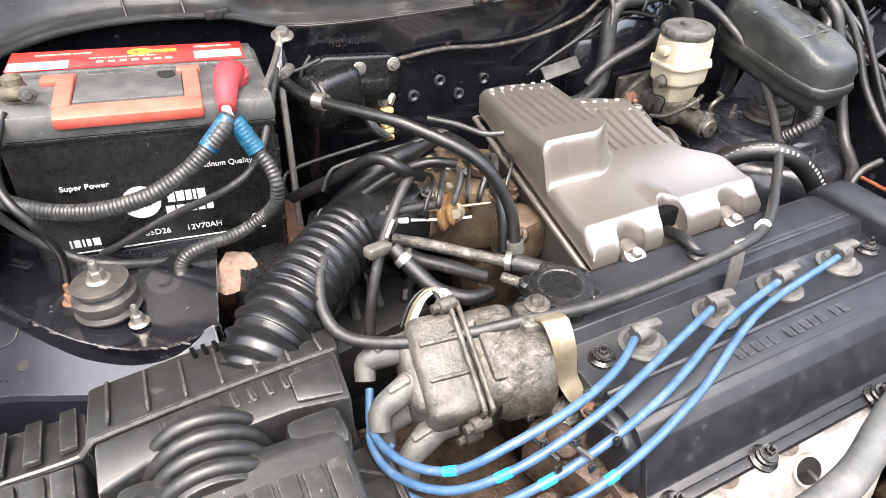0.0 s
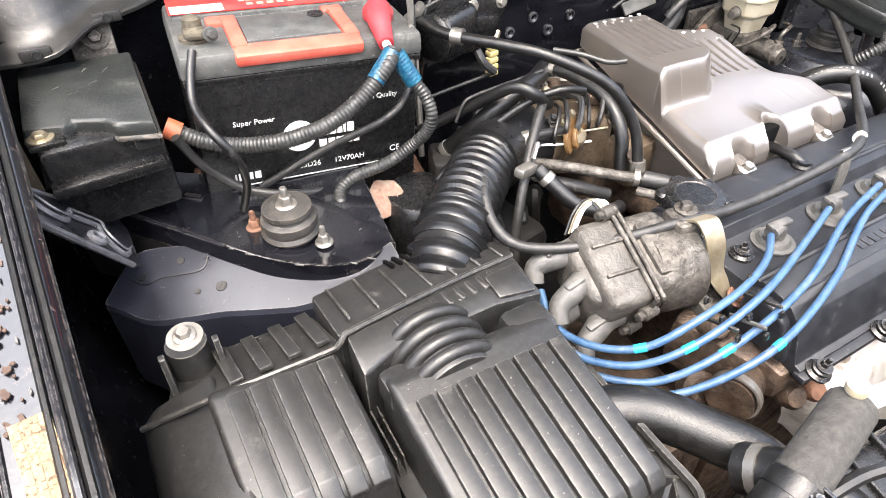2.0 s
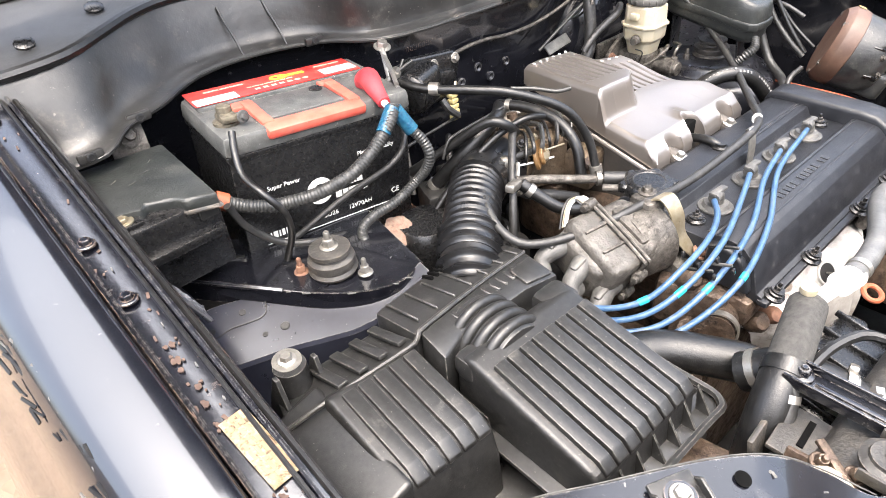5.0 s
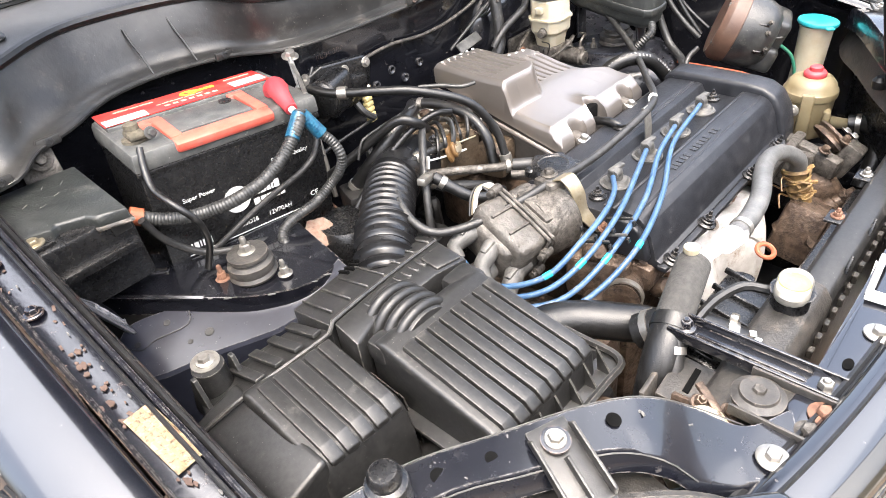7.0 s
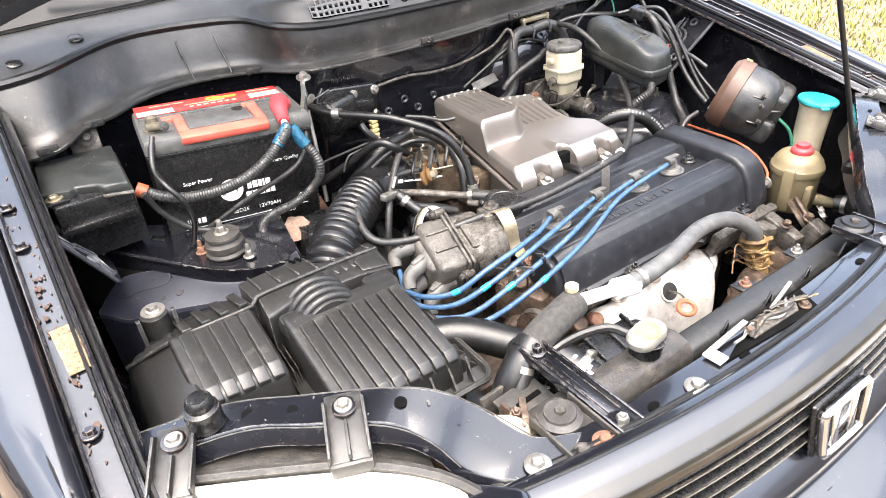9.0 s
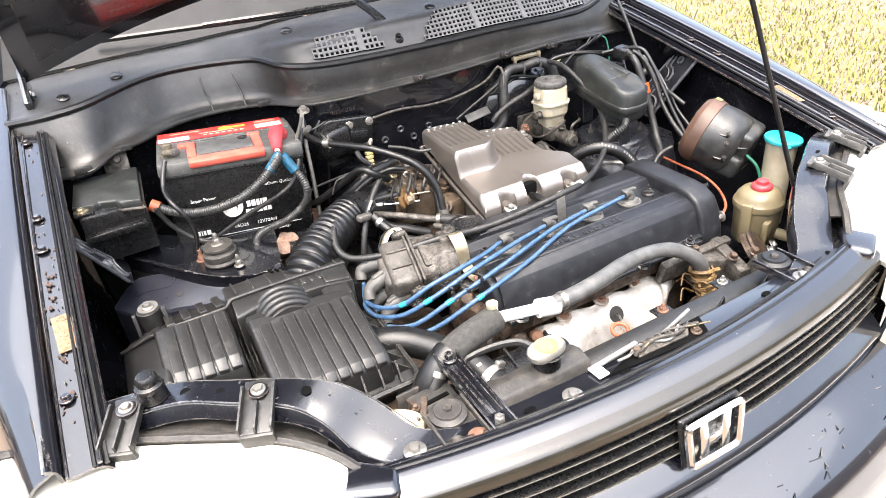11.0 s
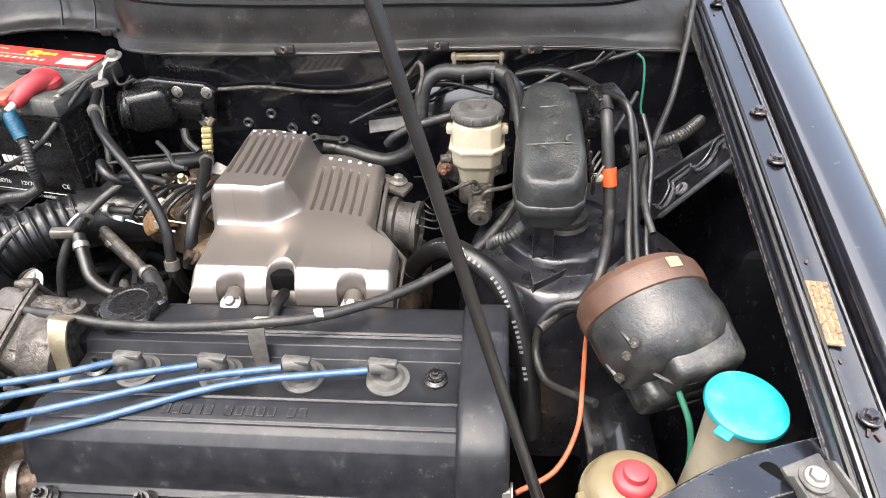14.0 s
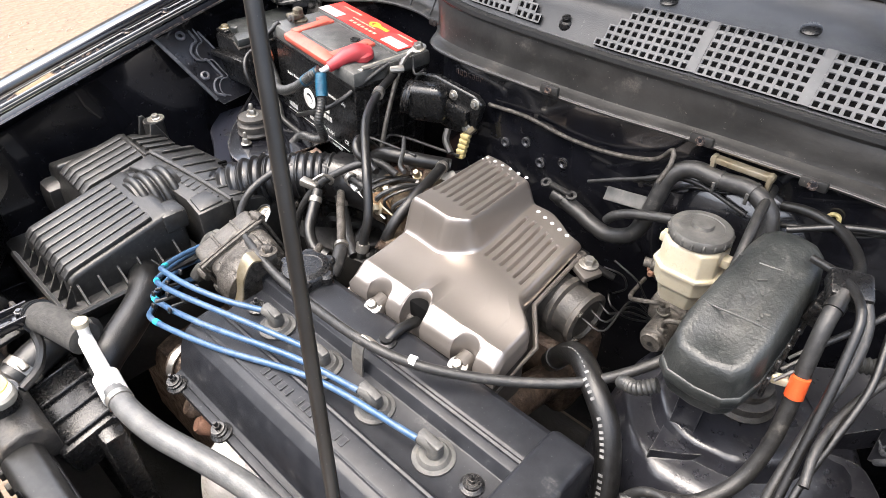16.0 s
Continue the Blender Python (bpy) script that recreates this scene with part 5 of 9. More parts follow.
for x in (-0.055, 0.045, 0.195, 0.30):
    b = part("cover_bolt", add(lathe([(0, 0), (0.0125, 0), (0.0125, 0.003), (0.009, 0.005), (0.0095, 0.009), (0.0075, 0.010), (0.008, 0.013), (0, 0.0135)], (x, 0.186, 0.833), (0, -0.25, 1), 20), hex_bolt((x, 0.1845, 0.844), (0, -0.25, 1), 0.0045, 0.006, 1.2, 0.005)), PLASTIC2, cover, "black rubber-washered cover bolt")
for x in (-0.045, 0.315):
    part("cover_bolt", add(lathe([(0, 0), (0.0125, 0), (0.0125, 0.003), (0.009, 0.005), (0.009, 0.008), (0, 0.0085)], (x, 0.305, 0.886), (0, 0, 1), 20), hex_bolt((x, 0.305, 0.893), (0, 0, 1), 0.0045, 0.005, 1.2, 0.004)), PLASTIC2, cover)
# raised brand lettering stands as plain bars
letters = bmesh.new()
for x, n in ((0.055, 5), (0.117, 5), (0.179, 2)):
    add(letters, bars([0.0070] * n, 0.0105, 0.0036, pose(x, 0.2425, 0.8975, 2, 0, 0), 0.0014))
part("raised_lettering", letters, VALVE, cover)
cap = part("oil_cap", lathe([(0, 0), (0.034, 0), (0.034, 0.010), (0.031, 0.014), (0.022, 0.0155), (0.021, 0.0145), (0.0, 0.0145)], (-0.040, 0.381, 0.900), (0, 0, 1), 40), PLASTIC2, engine, "black six-lobed oil filler cap")
for k in range(6):
    a = k * math.pi / 3 + 0.3
    part("lobe", lathe([(0, 0), (0.010, 0), (0.010, 0.009), (0.007, 0.012), (0, 0.012)], (-0.040 + 0.031 * math.cos(a), 0.381 + 0.031 * math.sin(a), 0.901), (0, 0, 1), 14), PLASTIC2, cap)
part("neck", lathe([(0, 0), (0.03, 0), (0.03, 0.02), (0, 0.02)], (-0.040, 0.381, 0.882), (0, 0, 1), 24), VALVE, cap)
# breather stub beside the silver cover
br = part("breather_elbow", tube([(0.128, 0.432, 0.896), (0.128, 0.408, 0.903), (0.127, 0.386, 0.906), (0.127, 0.370, 0.902)], 0.0068, 12, 0.004), RUBBER, engine)
part("breather_grommet", lathe([(0, 0), (0.012, 0), (0.012, 0.003), (0.008, 0.005), (0.008, 0.009), (0, 0.009)], (0.127, 0.369, 0.899), (0, 0, 1), 20), RUBBER, br)
# cable clip standing on the cover
part("cable_clip", sheet([[(0.120, 0.322, 0.885), (0.119, 0.323, 0.91), (0.121, 0.327, 0.931), (0.128, 0.334, 0.940), (0.133, 0.341, 0.935)], [(0.136, 0.322, 0.885), (0.137, 0.323, 0.91), (0.138, 0.327, 0.931), (0.142, 0.334, 0.940), (0.146, 0.341, 0.935)]], 0.002, 5, 1), STEEL, engine, "bent steel cable clip")

def sstep(a, b, x):
    t = min(1, max(0, (x - a) / (b - a)))
    return t * t * (3 - 2 * t)


# heat shield over the exhaust manifold
SHP = [(0.217, 0.768), (0.207, 0.777), (0.193, 0.773), (0.179, 0.760), (0.168, 0.739), (0.161, 0.712), (0.158, 0.68), (0.160, 0.63)]


def shield_at(u, v):
    x = -0.036 + 0.330 * u + 0.025 * v ** 1.5 * (1 - u) ** 2 - 0.040 * v * v * u ** 3 + 0.012 * math.sin(math.pi * min(1.0, v * 1.25)) * u ** 5 - 0.02 * v ** 4 * u ** 3
    edge = sstep(0.0, 0.13, u) * sstep(1.0, 0.88, u)
    k = v * 7
    i = min(6, int(k))
    f = k - i
    y = SHP[i][0] * (1 - f) + SHP[i + 1][0] * f
    z = SHP[i][1] * (1 - f) + SHP[i + 1][1] * f
    bulge = 0.015 * math.sin(3.2 * math.pi * u + 0.3) * sstep(0.1, 0.4, v)
    fold = 0.014 * sstep(0.03, 0.0, abs(u - 0.62 - 0.12 * v)) * sstep(0.3, 0.5, v) + 0.014 * sstep(0.03, 0.0, abs(u - 0.86 + 0.05 * v)) * sstep(0.2, 0.4, v)
    y += (1 - edge) * (0.222 - y) * 0.75 - bulge * edge + fold
    z += (0.725 - z) * 0.6 * (1 - edge) + 0.010 * sstep(0.10, 0.0, abs(u - 0.76)) * (1 - v) + 0.006 * noise.noise(Vector((x * 35, y * 35, z * 35)))
    y += 0.016 * math.exp(-((u - 0.87) / 0.055) ** 2 - ((v - 0.62) / 0.17) ** 2)
    if v < 0.2:
        z += 0.006 * math.sin(8 * math.pi * u) * (1 - v / 0.2)
    return (x, y, z)


rows = [[shield_at(u / 60, v / 24) for u in range(61)] for v in range(25)]
bm = sheet(rows, 0.0015, 1, 1)
shield = part("heat_shield", bm, SHIELD, engine, "pale weathered exhaust heat shield")
part("rolled_edge", add(tube([shield_at(u / 40, 0.0) for u in range(2, 41)] + [shield_at(1.0, v / 12) for v in range(1, 13)], 0.0022, 6, 0.006)), SHIELDRIM, shield, "scorched rolled rim")
hx, hy, hz = shield_at(0.53, 0.46)
du, dv = Vector(shield_at(0.55, 0.46)) - Vector(shield_at(0.51, 0.46)), Vector(shield_at(0.53, 0.51)) - Vector(shield_at(0.53, 0.41))
hn = du.cross(dv).normalized()
hn = hn if hn.y < 0 else -hn
hp = Vector((hx, hy, hz))
# dark disc on the shield paints the shade of its hole
part("shield_hole_shade", lathe([(0, 0), (0.0125, 0), (0.0125, 0.0016), (0, 0.0018)], hp + hn * 0.0022, hn, 24, 1.2), DARK, shield)
part("hole_rim", lathe([(0.0120, 0), (0.0150, 0), (0.0145, 0.0030), (0.0125, 0.0030)], hp + hn * 0.0015, hn, 28, 1.2), SHIELD, shield)
for x, y, z in ((0.045, 0.213, 0.778), (0.125, 0.213, 0.778), (0.205, 0.213, 0.778)):
    part("shield_ear", lathe([(0, 0), (0.014, 0), (0.0145, 0.002), (0.012, 0.0045), (0.007, 0.003), (0, 0.003)], (x, y - 0.003, z - 0.001), (0, -0.35, 1), 20), SHIELDRIM, shield)
    part("shield_bolt", hex_bolt((x, y - 0.003, z + 0.002), (0, -0.3, 1), 0.0055, 0.006), RUST, shield)
dip = part("dipstick", tube([(0.084 + 0.014 * math.cos(a), 0.114 + 0.011 * math.sin(a), 0.792 + 0.004 * math.sin(a)) for a in (2 * math.pi * k / 16 for k in range(17))], 0.0035, 8, 0.004), COPPER, engine, "orange dipstick loop")
part("stem", tube([(0.094, 0.122, 0.793), (0.112, 0.145, 0.785), (hx, hy, hz)], 0.0018, 6), STEEL, dip)

# coolant outlet on the left end of the head
out = part("coolant_outlet", add(lathe([(0, 0), (0.026, 0), (0.028, 0.01), (0.023, 0.014), (0.022, 0.05), (0.024, 0.055), (0, 0.055)], (-0.075, 0.235, 0.795), (-1, -0.35, 0.1), 22), box((-0.09, 0.27, 0.80), (0.05, 0.09, 0.07), (0, 0, 15), 0.012)), OILY, engine, "oil-stained thermostat housing")
part("clamp", lathe([(0.0232, 0), (0.0258, 0), (0.0258, 0.009), (0.0232, 0.009)], (-0.113, 0.220, 0.80), (-1, -0.35, 0.1), 24), STEEL, out)
for x, y, z, r in ((-0.055, 0.225, 0.815, 0.018), (-0.10, 0.28, 0.835, 0.014), (-0.12, 0.26, 0.77, 0.02), (-0.05, 0.205, 0.775, 0.014), (-0.02, 0.20, 0.77, 0.012)):
    part("boss", lathe([(0, 0), (r, 0), (r, 0.018), (r * 0.7, 0.024), (0, 0.025)], (x, y, z), (-0.3, -0.7, 0.6), 14), OILY if r > 0.013 else RUST, out)

# ancillaries on the right end: bracket, pulley and pump
anc = part("bracket_casting", box((0.335, 0.165, 0.79), (0.09, 0.05, 0.05), (0, 10, -15), 0.008), CAST, engine, "pale cast aluminium engine bracket")
part("rib", box((0.36, 0.15, 0.80), (0.025, 0.10, 0.035), (10, 0, -12), 0.006), CAST, anc)
part("ear", box((0.375, 0.10, 0.80), (0.03, 0.03, 0.06), (25, 0, 0), 0.005), CAST, anc)
part("arm", box((0.31, 0.18, 0.805), (0.16, 0.018, 0.045), (15, 0, 0), 0.006), CAST, anc)
for p in ((0.345, 0.128, 0.822), (0.372, 0.108, 0.832), (0.30, 0.172, 0.832)):
    part("bolt", hex_bolt(p, (0, -0.4, 1), 0.0065, 0.008, 1.5), OILY, anc)
pul = part("pump_pulley", lathe([(0, 0), (0.014, 0), (0.016, 0.006), (0.036, 0.007), (0.042, 0.003), (0.042, 0.008), (0.037, 0.012), (0.042, 0.016), (0.04, 0.02), (0, 0.02)], (0.405, 0.135, 0.80), (0.55, -0.55, 0.62), 34), OILY, engine, "rust-brown power steering pump pulley")
for a in range(3):
    part("bolt", hex_bolt((0.418 + 0.02 * math.cos(a * 2.1), 0.122 + 0.02 * math.sin(a * 2.1), 0.815 + 0.004 * a), (0.55, -0.55, 0.62), 0.006, 0.006), STEEL, pul)
part("pump_body", add(lathe([(0, 0), (0.04, 0), (0.045, 0.02), (0.045, 0.06), (0.035, 0.07), (0, 0.07)], (0.36, 0.16, 0.72), (0.3, -0.5, 0.4), 20), box((0.30, 0.12, 0.70), (0.09, 0.07, 0.10), (10, 15, 0), 0.012)), OILY, engine)
TAPED = material("browned_tape", (0.075, 0.040, 0.014), (0.24, 0.155, 0.06), 0.6, bump=0.8, fine=120, scale=90, dust=(0.035, 0.02, 0.01), dusty=0.45, dscale=80)
taped = part("taped_joint", tube([(0.298, 0.150, 0.802), (0.303, 0.143, 0.775), (0.300, 0.13, 0.745)], 0.0150, 12, 0.004), TAPED, engine, "brown-taped hose joint bristling with loose ends")
trng = random.Random(5)
for k in range(11):
    c_ = Vector((0.298 + 0.005 * k / 10, 0.150 - 0.014 * k / 10, 0.803 - 0.044 * k / 10))
    n_ = Vector((trng.uniform(-0.5, 0.5), trng.uniform(-0.5, 0.5), 1)).normalized()
    e_ = n_.orthogonal().normalized()
    f_ = n_.cross(e_)
    r_ = trng.uniform(0.0150, 0.0195)
    a0, a1 = trng.uniform(0, 6.3), trng.uniform(3.0, 6.0)
    part("tape_turn", tube([c_ + (e_ * math.cos(a0 + a1 * j / 12) + f_ * math.sin(a0 + a1 * j / 12)) * (r_ + (0.010 if j == 12 else 0.0)) for j in range(13)], trng.uniform(0.0018, 0.0042), 5, 0.004), TAPED, taped)
rng = random.Random(7)
for k in range(9):
    a = rng.uniform(0, 6.28)
    p = Vector((0.302, 0.143, 0.778)) + Vector((0.018 * math.cos(a), 0.018 * math.sin(a), rng.uniform(-0.02, 0.02)))
    part("wire_end", tube([p, p + Vector((0.02 * math.cos(a), 0.02 * math.sin(a), 0.01)), p + Vector((0.03 * math.cos(a + 0.4), 0.03 * math.sin(a + 0.4), rng.uniform(-0.01, 0.02)))], 0.0015, 5, 0.004), AMBER, taped)
for x, y, z, s in ((0.33, 0.10, 0.73, 0.03), (0.28, 0.11, 0.69, 0.035), (0.345, 0.085, 0.75, 0.02), (0.27, 0.15, 0.70, 0.03)):
    part("fitting", lathe([(0, 0), (s * 0.5, 0), (s * 0.55, s * 0.4), (s * 0.35, s * 0.5), (s * 0.35, s), (0, s)], (x, y, z), (rng.uniform(-1, 1), -0.6, 0.6), 12), OILY, engine)

# ---- distributor ----
dist = thing("distributor", (-0.15, 0.345, 0.80), "grimy grey distributor with its cap and plug leads", "distributor")
ax = Vector((-1, 0.25, 0)).normalized()
body = part("housing", lathe([(0, 0), (0.042, 0), (0.046, 0.006), (0.046, 0.04), (0.043, 0.045), (0.043, 0.05), (0, 0.05)], (-0.088, 0.335, 0.873), ax, 26), CAST, dist, "oil-stained cast housing")
part("base_lug", box((-0.093, 0.350, 0.917), (0.03, 0.035, 0.02), (0, 0, -12), 0.005), CAST, body)
part("base_lug", box((-0.085, 0.30, 0.835), (0.03, 0.03, 0.03), (20, 0, 0), 0.006), CAST, body)
DM = pose(-0.157, 0.358, 0.874, 0, 0, -8) @ pose(0, 0, 0, 21, 0, 0)
part("shell", fresh(add(box((0.026, 0, 0.002), (0.056, 0.090, 0.072), bev=0.014, seg=3), box((0.03, 0.0, 0.036), (0.036, 0.06, 0.014), bev=0.005)), DM), CAST, body)
cp = part("cap", fresh(add(box((-0.022, 0.0, 0.0), (0.050, 0.096, 0.076), bev=0.010, seg=3), box((-0.044, 0.004, -0.006), (0.024, 0.078, 0.060), bev=0.011, seg=3)), DM), material("dusty_grey_cap", (0.034, 0.031, 0.027), (0.085, 0.078, 0.068), 0.45, bump=0.8, fine=200, scale=50, dust=(0.022, 0.017, 0.013), dusty=0.45, dscale=45, speck=0), dist, "dusty grey distributor cap")
for d in (-0.0035, 0.0035):
    part("ridge", fresh(tube([(d, -0.050, -0.030), (d, -0.051, 0.030), (d, -0.042, 0.039), (d, 0.042, 0.0405), (d, 0.051, 0.030), (d, 0.051, -0.03)], 0.0026, 8, 0.004), DM), CAST, cp)
for q in ((-0.004, -0.054, 0.018), (-0.004, 0.050, 0.040), (-0.004, -0.052, -0.022)):
    part("screw_boss", fresh(lathe([(0, -0.006), (0.007, -0.006), (0.007, 0.010), (0.0045, 0.011), (0.0045, 0.017), (0, 0.018)], q, (-1, -0.2, 0.1), 14), DM), CAST, cp)
part("rib", fresh(box((-0.022, -0.015, 0.0385), (0.036, 0.004, 0.005), bev=0.0015), DM), CAST, cp)
part("rib", fresh(box((-0.022, 0.018, 0.0385), (0.036, 0.004, 0.005), bev=0.0015), DM), CAST, cp)
part("mount_bolt", hex_bolt((-0.085, 0.356, 0.927), (0, 0, 1), 0.007, 0.007), CAST, body)
brk = part("bracket", sheet([[(-0.098, 0.342, 0.929), (-0.097, 0.328, 0.932), (-0.095, 0.312, 0.912), (-0.094, 0.305, 0.885), (-0.088, 0.292, 0.868), (-0.078, 0.283, 0.855)], [(-0.074, 0.339, 0.929), (-0.074, 0.324, 0.932), (-0.074, 0.308, 0.912), (-0.074, 0.301, 0.885), (-0.068, 0.288, 0.868), (-0.060, 0.279, 0.855)]], 0.0022, 5, 1), BRASS, dist, "gold-zinc cable bracket")
part("bolt", hex_bolt((-0.072, 0.279, 0.862), (0, -0.6, 0.8), 0.0065, 0.008), RUST, brk)
for k, (sx, sy, sz, ex, ey, ez) in enumerate(((-0.198, 0.392, 0.892, -0.234, 0.402, 0.879), (-0.202, 0.360, 0.882, -0.240, 0.352, 0.870), (-0.200, 0.362, 0.852, -0.234, 0.358, 0.838), (-0.198, 0.330, 0.850, -0.228, 0.320, 0.836))):
    tw = part("tower", tube([(sx + 0.015, sy, sz + 0.003), (sx, sy, sz), ((sx + ex) / 2, (sy + ey) / 2, (sz + ez) / 2 + 0.002), (ex, ey, ez), (ex - 0.006, ey - 0.010, ez - 0.012)], 0.0155, 14, 0.004, 0, 0, False, 0.0095), BOOT, cp, "dusty rubber lead boot")
    part("grip", box(((sx + ex) / 2, (sy + ey) / 2, (sz + ez) / 2 + 0.013), (0.022, 0.010, 0.008), (0, -18, 0), 0.003), BOOT, tw)

# ---- spark plug leads ----
PLUGS = [0.0, 0.090, 0.178, 0.266]
LEADS = [
    [(-0.018, 0.298, 0.906), (-0.06, 0.272, 0.914), (-0.115, 0.254, 0.917), (-0.177, 0.252, 0.906), (-0.215, 0.266, 0.882), (-0.242, 0.30, 0.866), (-0.252, 0.345, 0.858), (-0.240, 0.382, 0.866)],
    [(0.072, 0.297, 0.906), (0.0, 0.272, 0.913), (-0.10, 0.242, 0.914), (-0.175, 0.240, 0.893), (-0.222, 0.262, 0.866), (-0.252, 0.305, 0.852), (-0.255, 0.345, 0.852), (-0.240, 0.358, 0.858)],
    [(0.160, 0.297, 0.906), (0.07, 0.276, 0.908), (-0.05, 0.234, 0.908), (-0.15, 0.224, 0.888), (-0.212, 0.247, 0.852), (-0.250, 0.295, 0.838), (-0.253, 0.325, 0.836), (-0.238, 0.338, 0.838)],
    [(0.248, 0.298, 0.905), (0.113, 0.276, 0.903), (-0.012, 0.228, 0.899), (-0.118, 0.205, 0.886), (-0.187, 0.225, 0.848), (-0.232, 0.265, 0.822), (-0.247, 0.295, 0.816), (-0.232, 0.315, 0.822)],
]
for i, (x, path) in enumerate(zip(PLUGS, LEADS)):
    lead = thing("spark_plug_lead", (x, 0.303, 0.886), "blue silicone spark plug lead with a dusty grey boot" if i < 3 else "longest blue silicone spark plug lead, looping lowest", "spark plug lead", "plug leads on the engine")
    part("seal_disc", lathe([(0, 0), (0.0225, 0), (0.0225, 0.0022), (0.018, 0.0032), (0.015, 0.0075), (0, 0.0085)], (x, 0.303, 0.886), (0, 0, 1), 30), BOOT, lead)
    bt = part("boot", tube([(x, 0.303, 0.888), (x + 0.001, 0.303, 0.902), (x - 0.005, 0.302, 0.9075), (x - 0.016, 0.300, 0.907)], 0.0095, 12, 0.003, 0, 0, False, 0.0075), BOOT, lead, "ribbed grey plug boot")
    part("boot_grip", box((x - 0.003, 0.302, 0.9125), (0.030, 0.010, 0.006), (0, 0, -4), 0.0025), BOOT, bt)
    part("wire", tube(path, 0.0038, 10, 0.006), BLUEWIRE, lead)
    q = smooth_path(path, 0.004)
    j = int(len(q) * (0.60 if i in (0, 1) else 0.63))
    part("band", tube([q[j], q[j + 3]], 0.0043, 10, 0.004), CYAN, lead)
for k, (q, lab_) in enumerate((((-0.128, 0.232, 0.905), "white"), ((-0.100, 0.240, 0.910), "black"), ((-0.150, 0.243, 0.904), "black"))):
    sep = thing("lead_separator", q, "small %s plastic clip holding the plug leads apart" % lab_, "cable clip", "lead clips")
    part("bar", box((q[0], q[1], q[2] - 0.004), (0.003, 0.036, 0.004), (-18, 0, 6), 0.001), PLASTIC if k else BOOT, sep)
    for d in (-0.02, 0.0, 0.02):
        part("jaw", box((q[0], q[1] + d, q[2] + 0.002 + 0.3 * d), (0.006, 0.003, 0.007), (-18, 0, 6), 0.001), PLASTIC2, sep)

# ---- silver intake cover ----
intake = thing("intake_cover", (0.12, 0.53, 0.80), "satin silver intake cover with ribbed raised panels", "engine cover")


def ic_edge(v):
    """Left and right edge of the cover at v, front to rear."""
    y = 0.405 + 0.245 * v
    xr = 0.258 - 0.036 * sstep(0.472, 0.518, y)
    return y, 0.018 + 0.008 * v, xr


SCALLOPS = ((0.069, 0.0170, 0.015), (0.128, 0.0170, 0.029), (0.211, 0.0170, 0.015))


def ic_front(x):
    """The front edge, with a round cut-out at each bolt and at the breather."""
    y = 0.405
    for cx, r, d in SCALLOPS:
        if abs(x - cx) < r:
            y = 0.405 + d * math.sqrt(1 - ((x - cx) / r) ** 2)
    return y


def ic_top(x, y):
    base = 0.915 + 0.017 * sstep(0.405, 0.43, y) + 0.012 * sstep(0.43, 0.52, y) + 0.018 * sstep(0.52, 0.65, y)
    left = sstep(0.131, 0.112, x) if x > 0.05 else 1.0
    bulge = 0.03 * sstep(0.085, 0.135, x)
    up = sstep(0.491 + bulge, 0.511 + bulge, y) * left
    z = base + up * (0.044 - 0.014 * sstep(0.51, 0.65, y))
    if up > 0.97 and 0.535 < y < 0.632 and 0.03 < x < 0.112:
        k = (x - 0.034) / 0.0125
        z -= 0.0055 * max(0, math.cos(2 * math.pi * k)) ** 3 * sstep(0.535, 0.545, y)
    if up < 0.02 and 0.528 < y < 0.615 and 0.135 < x < 0.215:
        k = (x - 0.14) / 0.013
        z -= 0.0055 * max(0, math.cos(2 * math.pi * k)) ** 3 * sstep(0.528, 0.534, y)
    for cx, r, d in SCALLOPS:
        q = math.hypot((x - cx) / r, (y - 0.405) / d)
        z += 0.0018 * sstep(1.30, 1.05, q)
    f = abs(x - 0.128) / 0.018
    if 0.42 < y < 0.475 and f < 1:
        z += 0.006 * (1 - f) * sstep(0.475, 0.43, y)
    return z


bm = bmesh.new()
NV = 190
US = sorted({round(i / 170, 5) for i in range(171)} | {round((cx + r * math.sin(radians(a)) - 0.018) / 0.240, 5) for cx, r, d in SCALLOPS for a in range(-90, 91, 6)})
NU = len(US) - 1
top = []
for j in range(NV + 1):
    v = j / NV
    row = []
    for i, u in enumerate(US):
        yf = ic_front(0.018 + 0.240 * u)
        y = yf + (0.65 - yf) * v
        _, xl, xr = ic_edge((y - 0.405) / 0.245)
        x = xl + (xr - xl) * u
        rim = min(min(u, 1 - u) * (xr - xl), min(v, 1 - v) * 0.245)
        z = ic_top(x, y) - 0.010 * (1 - min(1, rim / 0.008)) ** 2
        row.append(bm.verts.new((x, y + (0.018 * sstep(0.12, 0.05, x) - 0.03 * sstep(0.15, 0.22, x)) * v, z)))
    top.append(row)
for a, b in zip(top, top[1:]):
    for k in range(NU):
        bm.faces.new((a[k], a[k + 1], b[k + 1], b[k]))
loop = top[0][:-1] + [r[-1] for r in top[:-1]] + top[-1][:0:-1] + [r[0] for r in top[:0:-1]]
skirt = []
for vtx in loop:
    skirt.append(bm.verts.new((vtx.co.x, vtx.co.y, min(vtx.co.z - 0.004, 0.893 + 0.25 * (vtx.co.y - 0.405)))))
n = len(loop)
for k in range(n):
    bm.faces.new((loop[k], loop[(k + 1) % n], skirt[(k + 1) % n], skirt[k]))
bmesh.ops.recalc_face_normals(bm, faces=bm.faces)
shell = part("shell", bm, SILVER, intake, "warm silver painted shell", smooth=30)
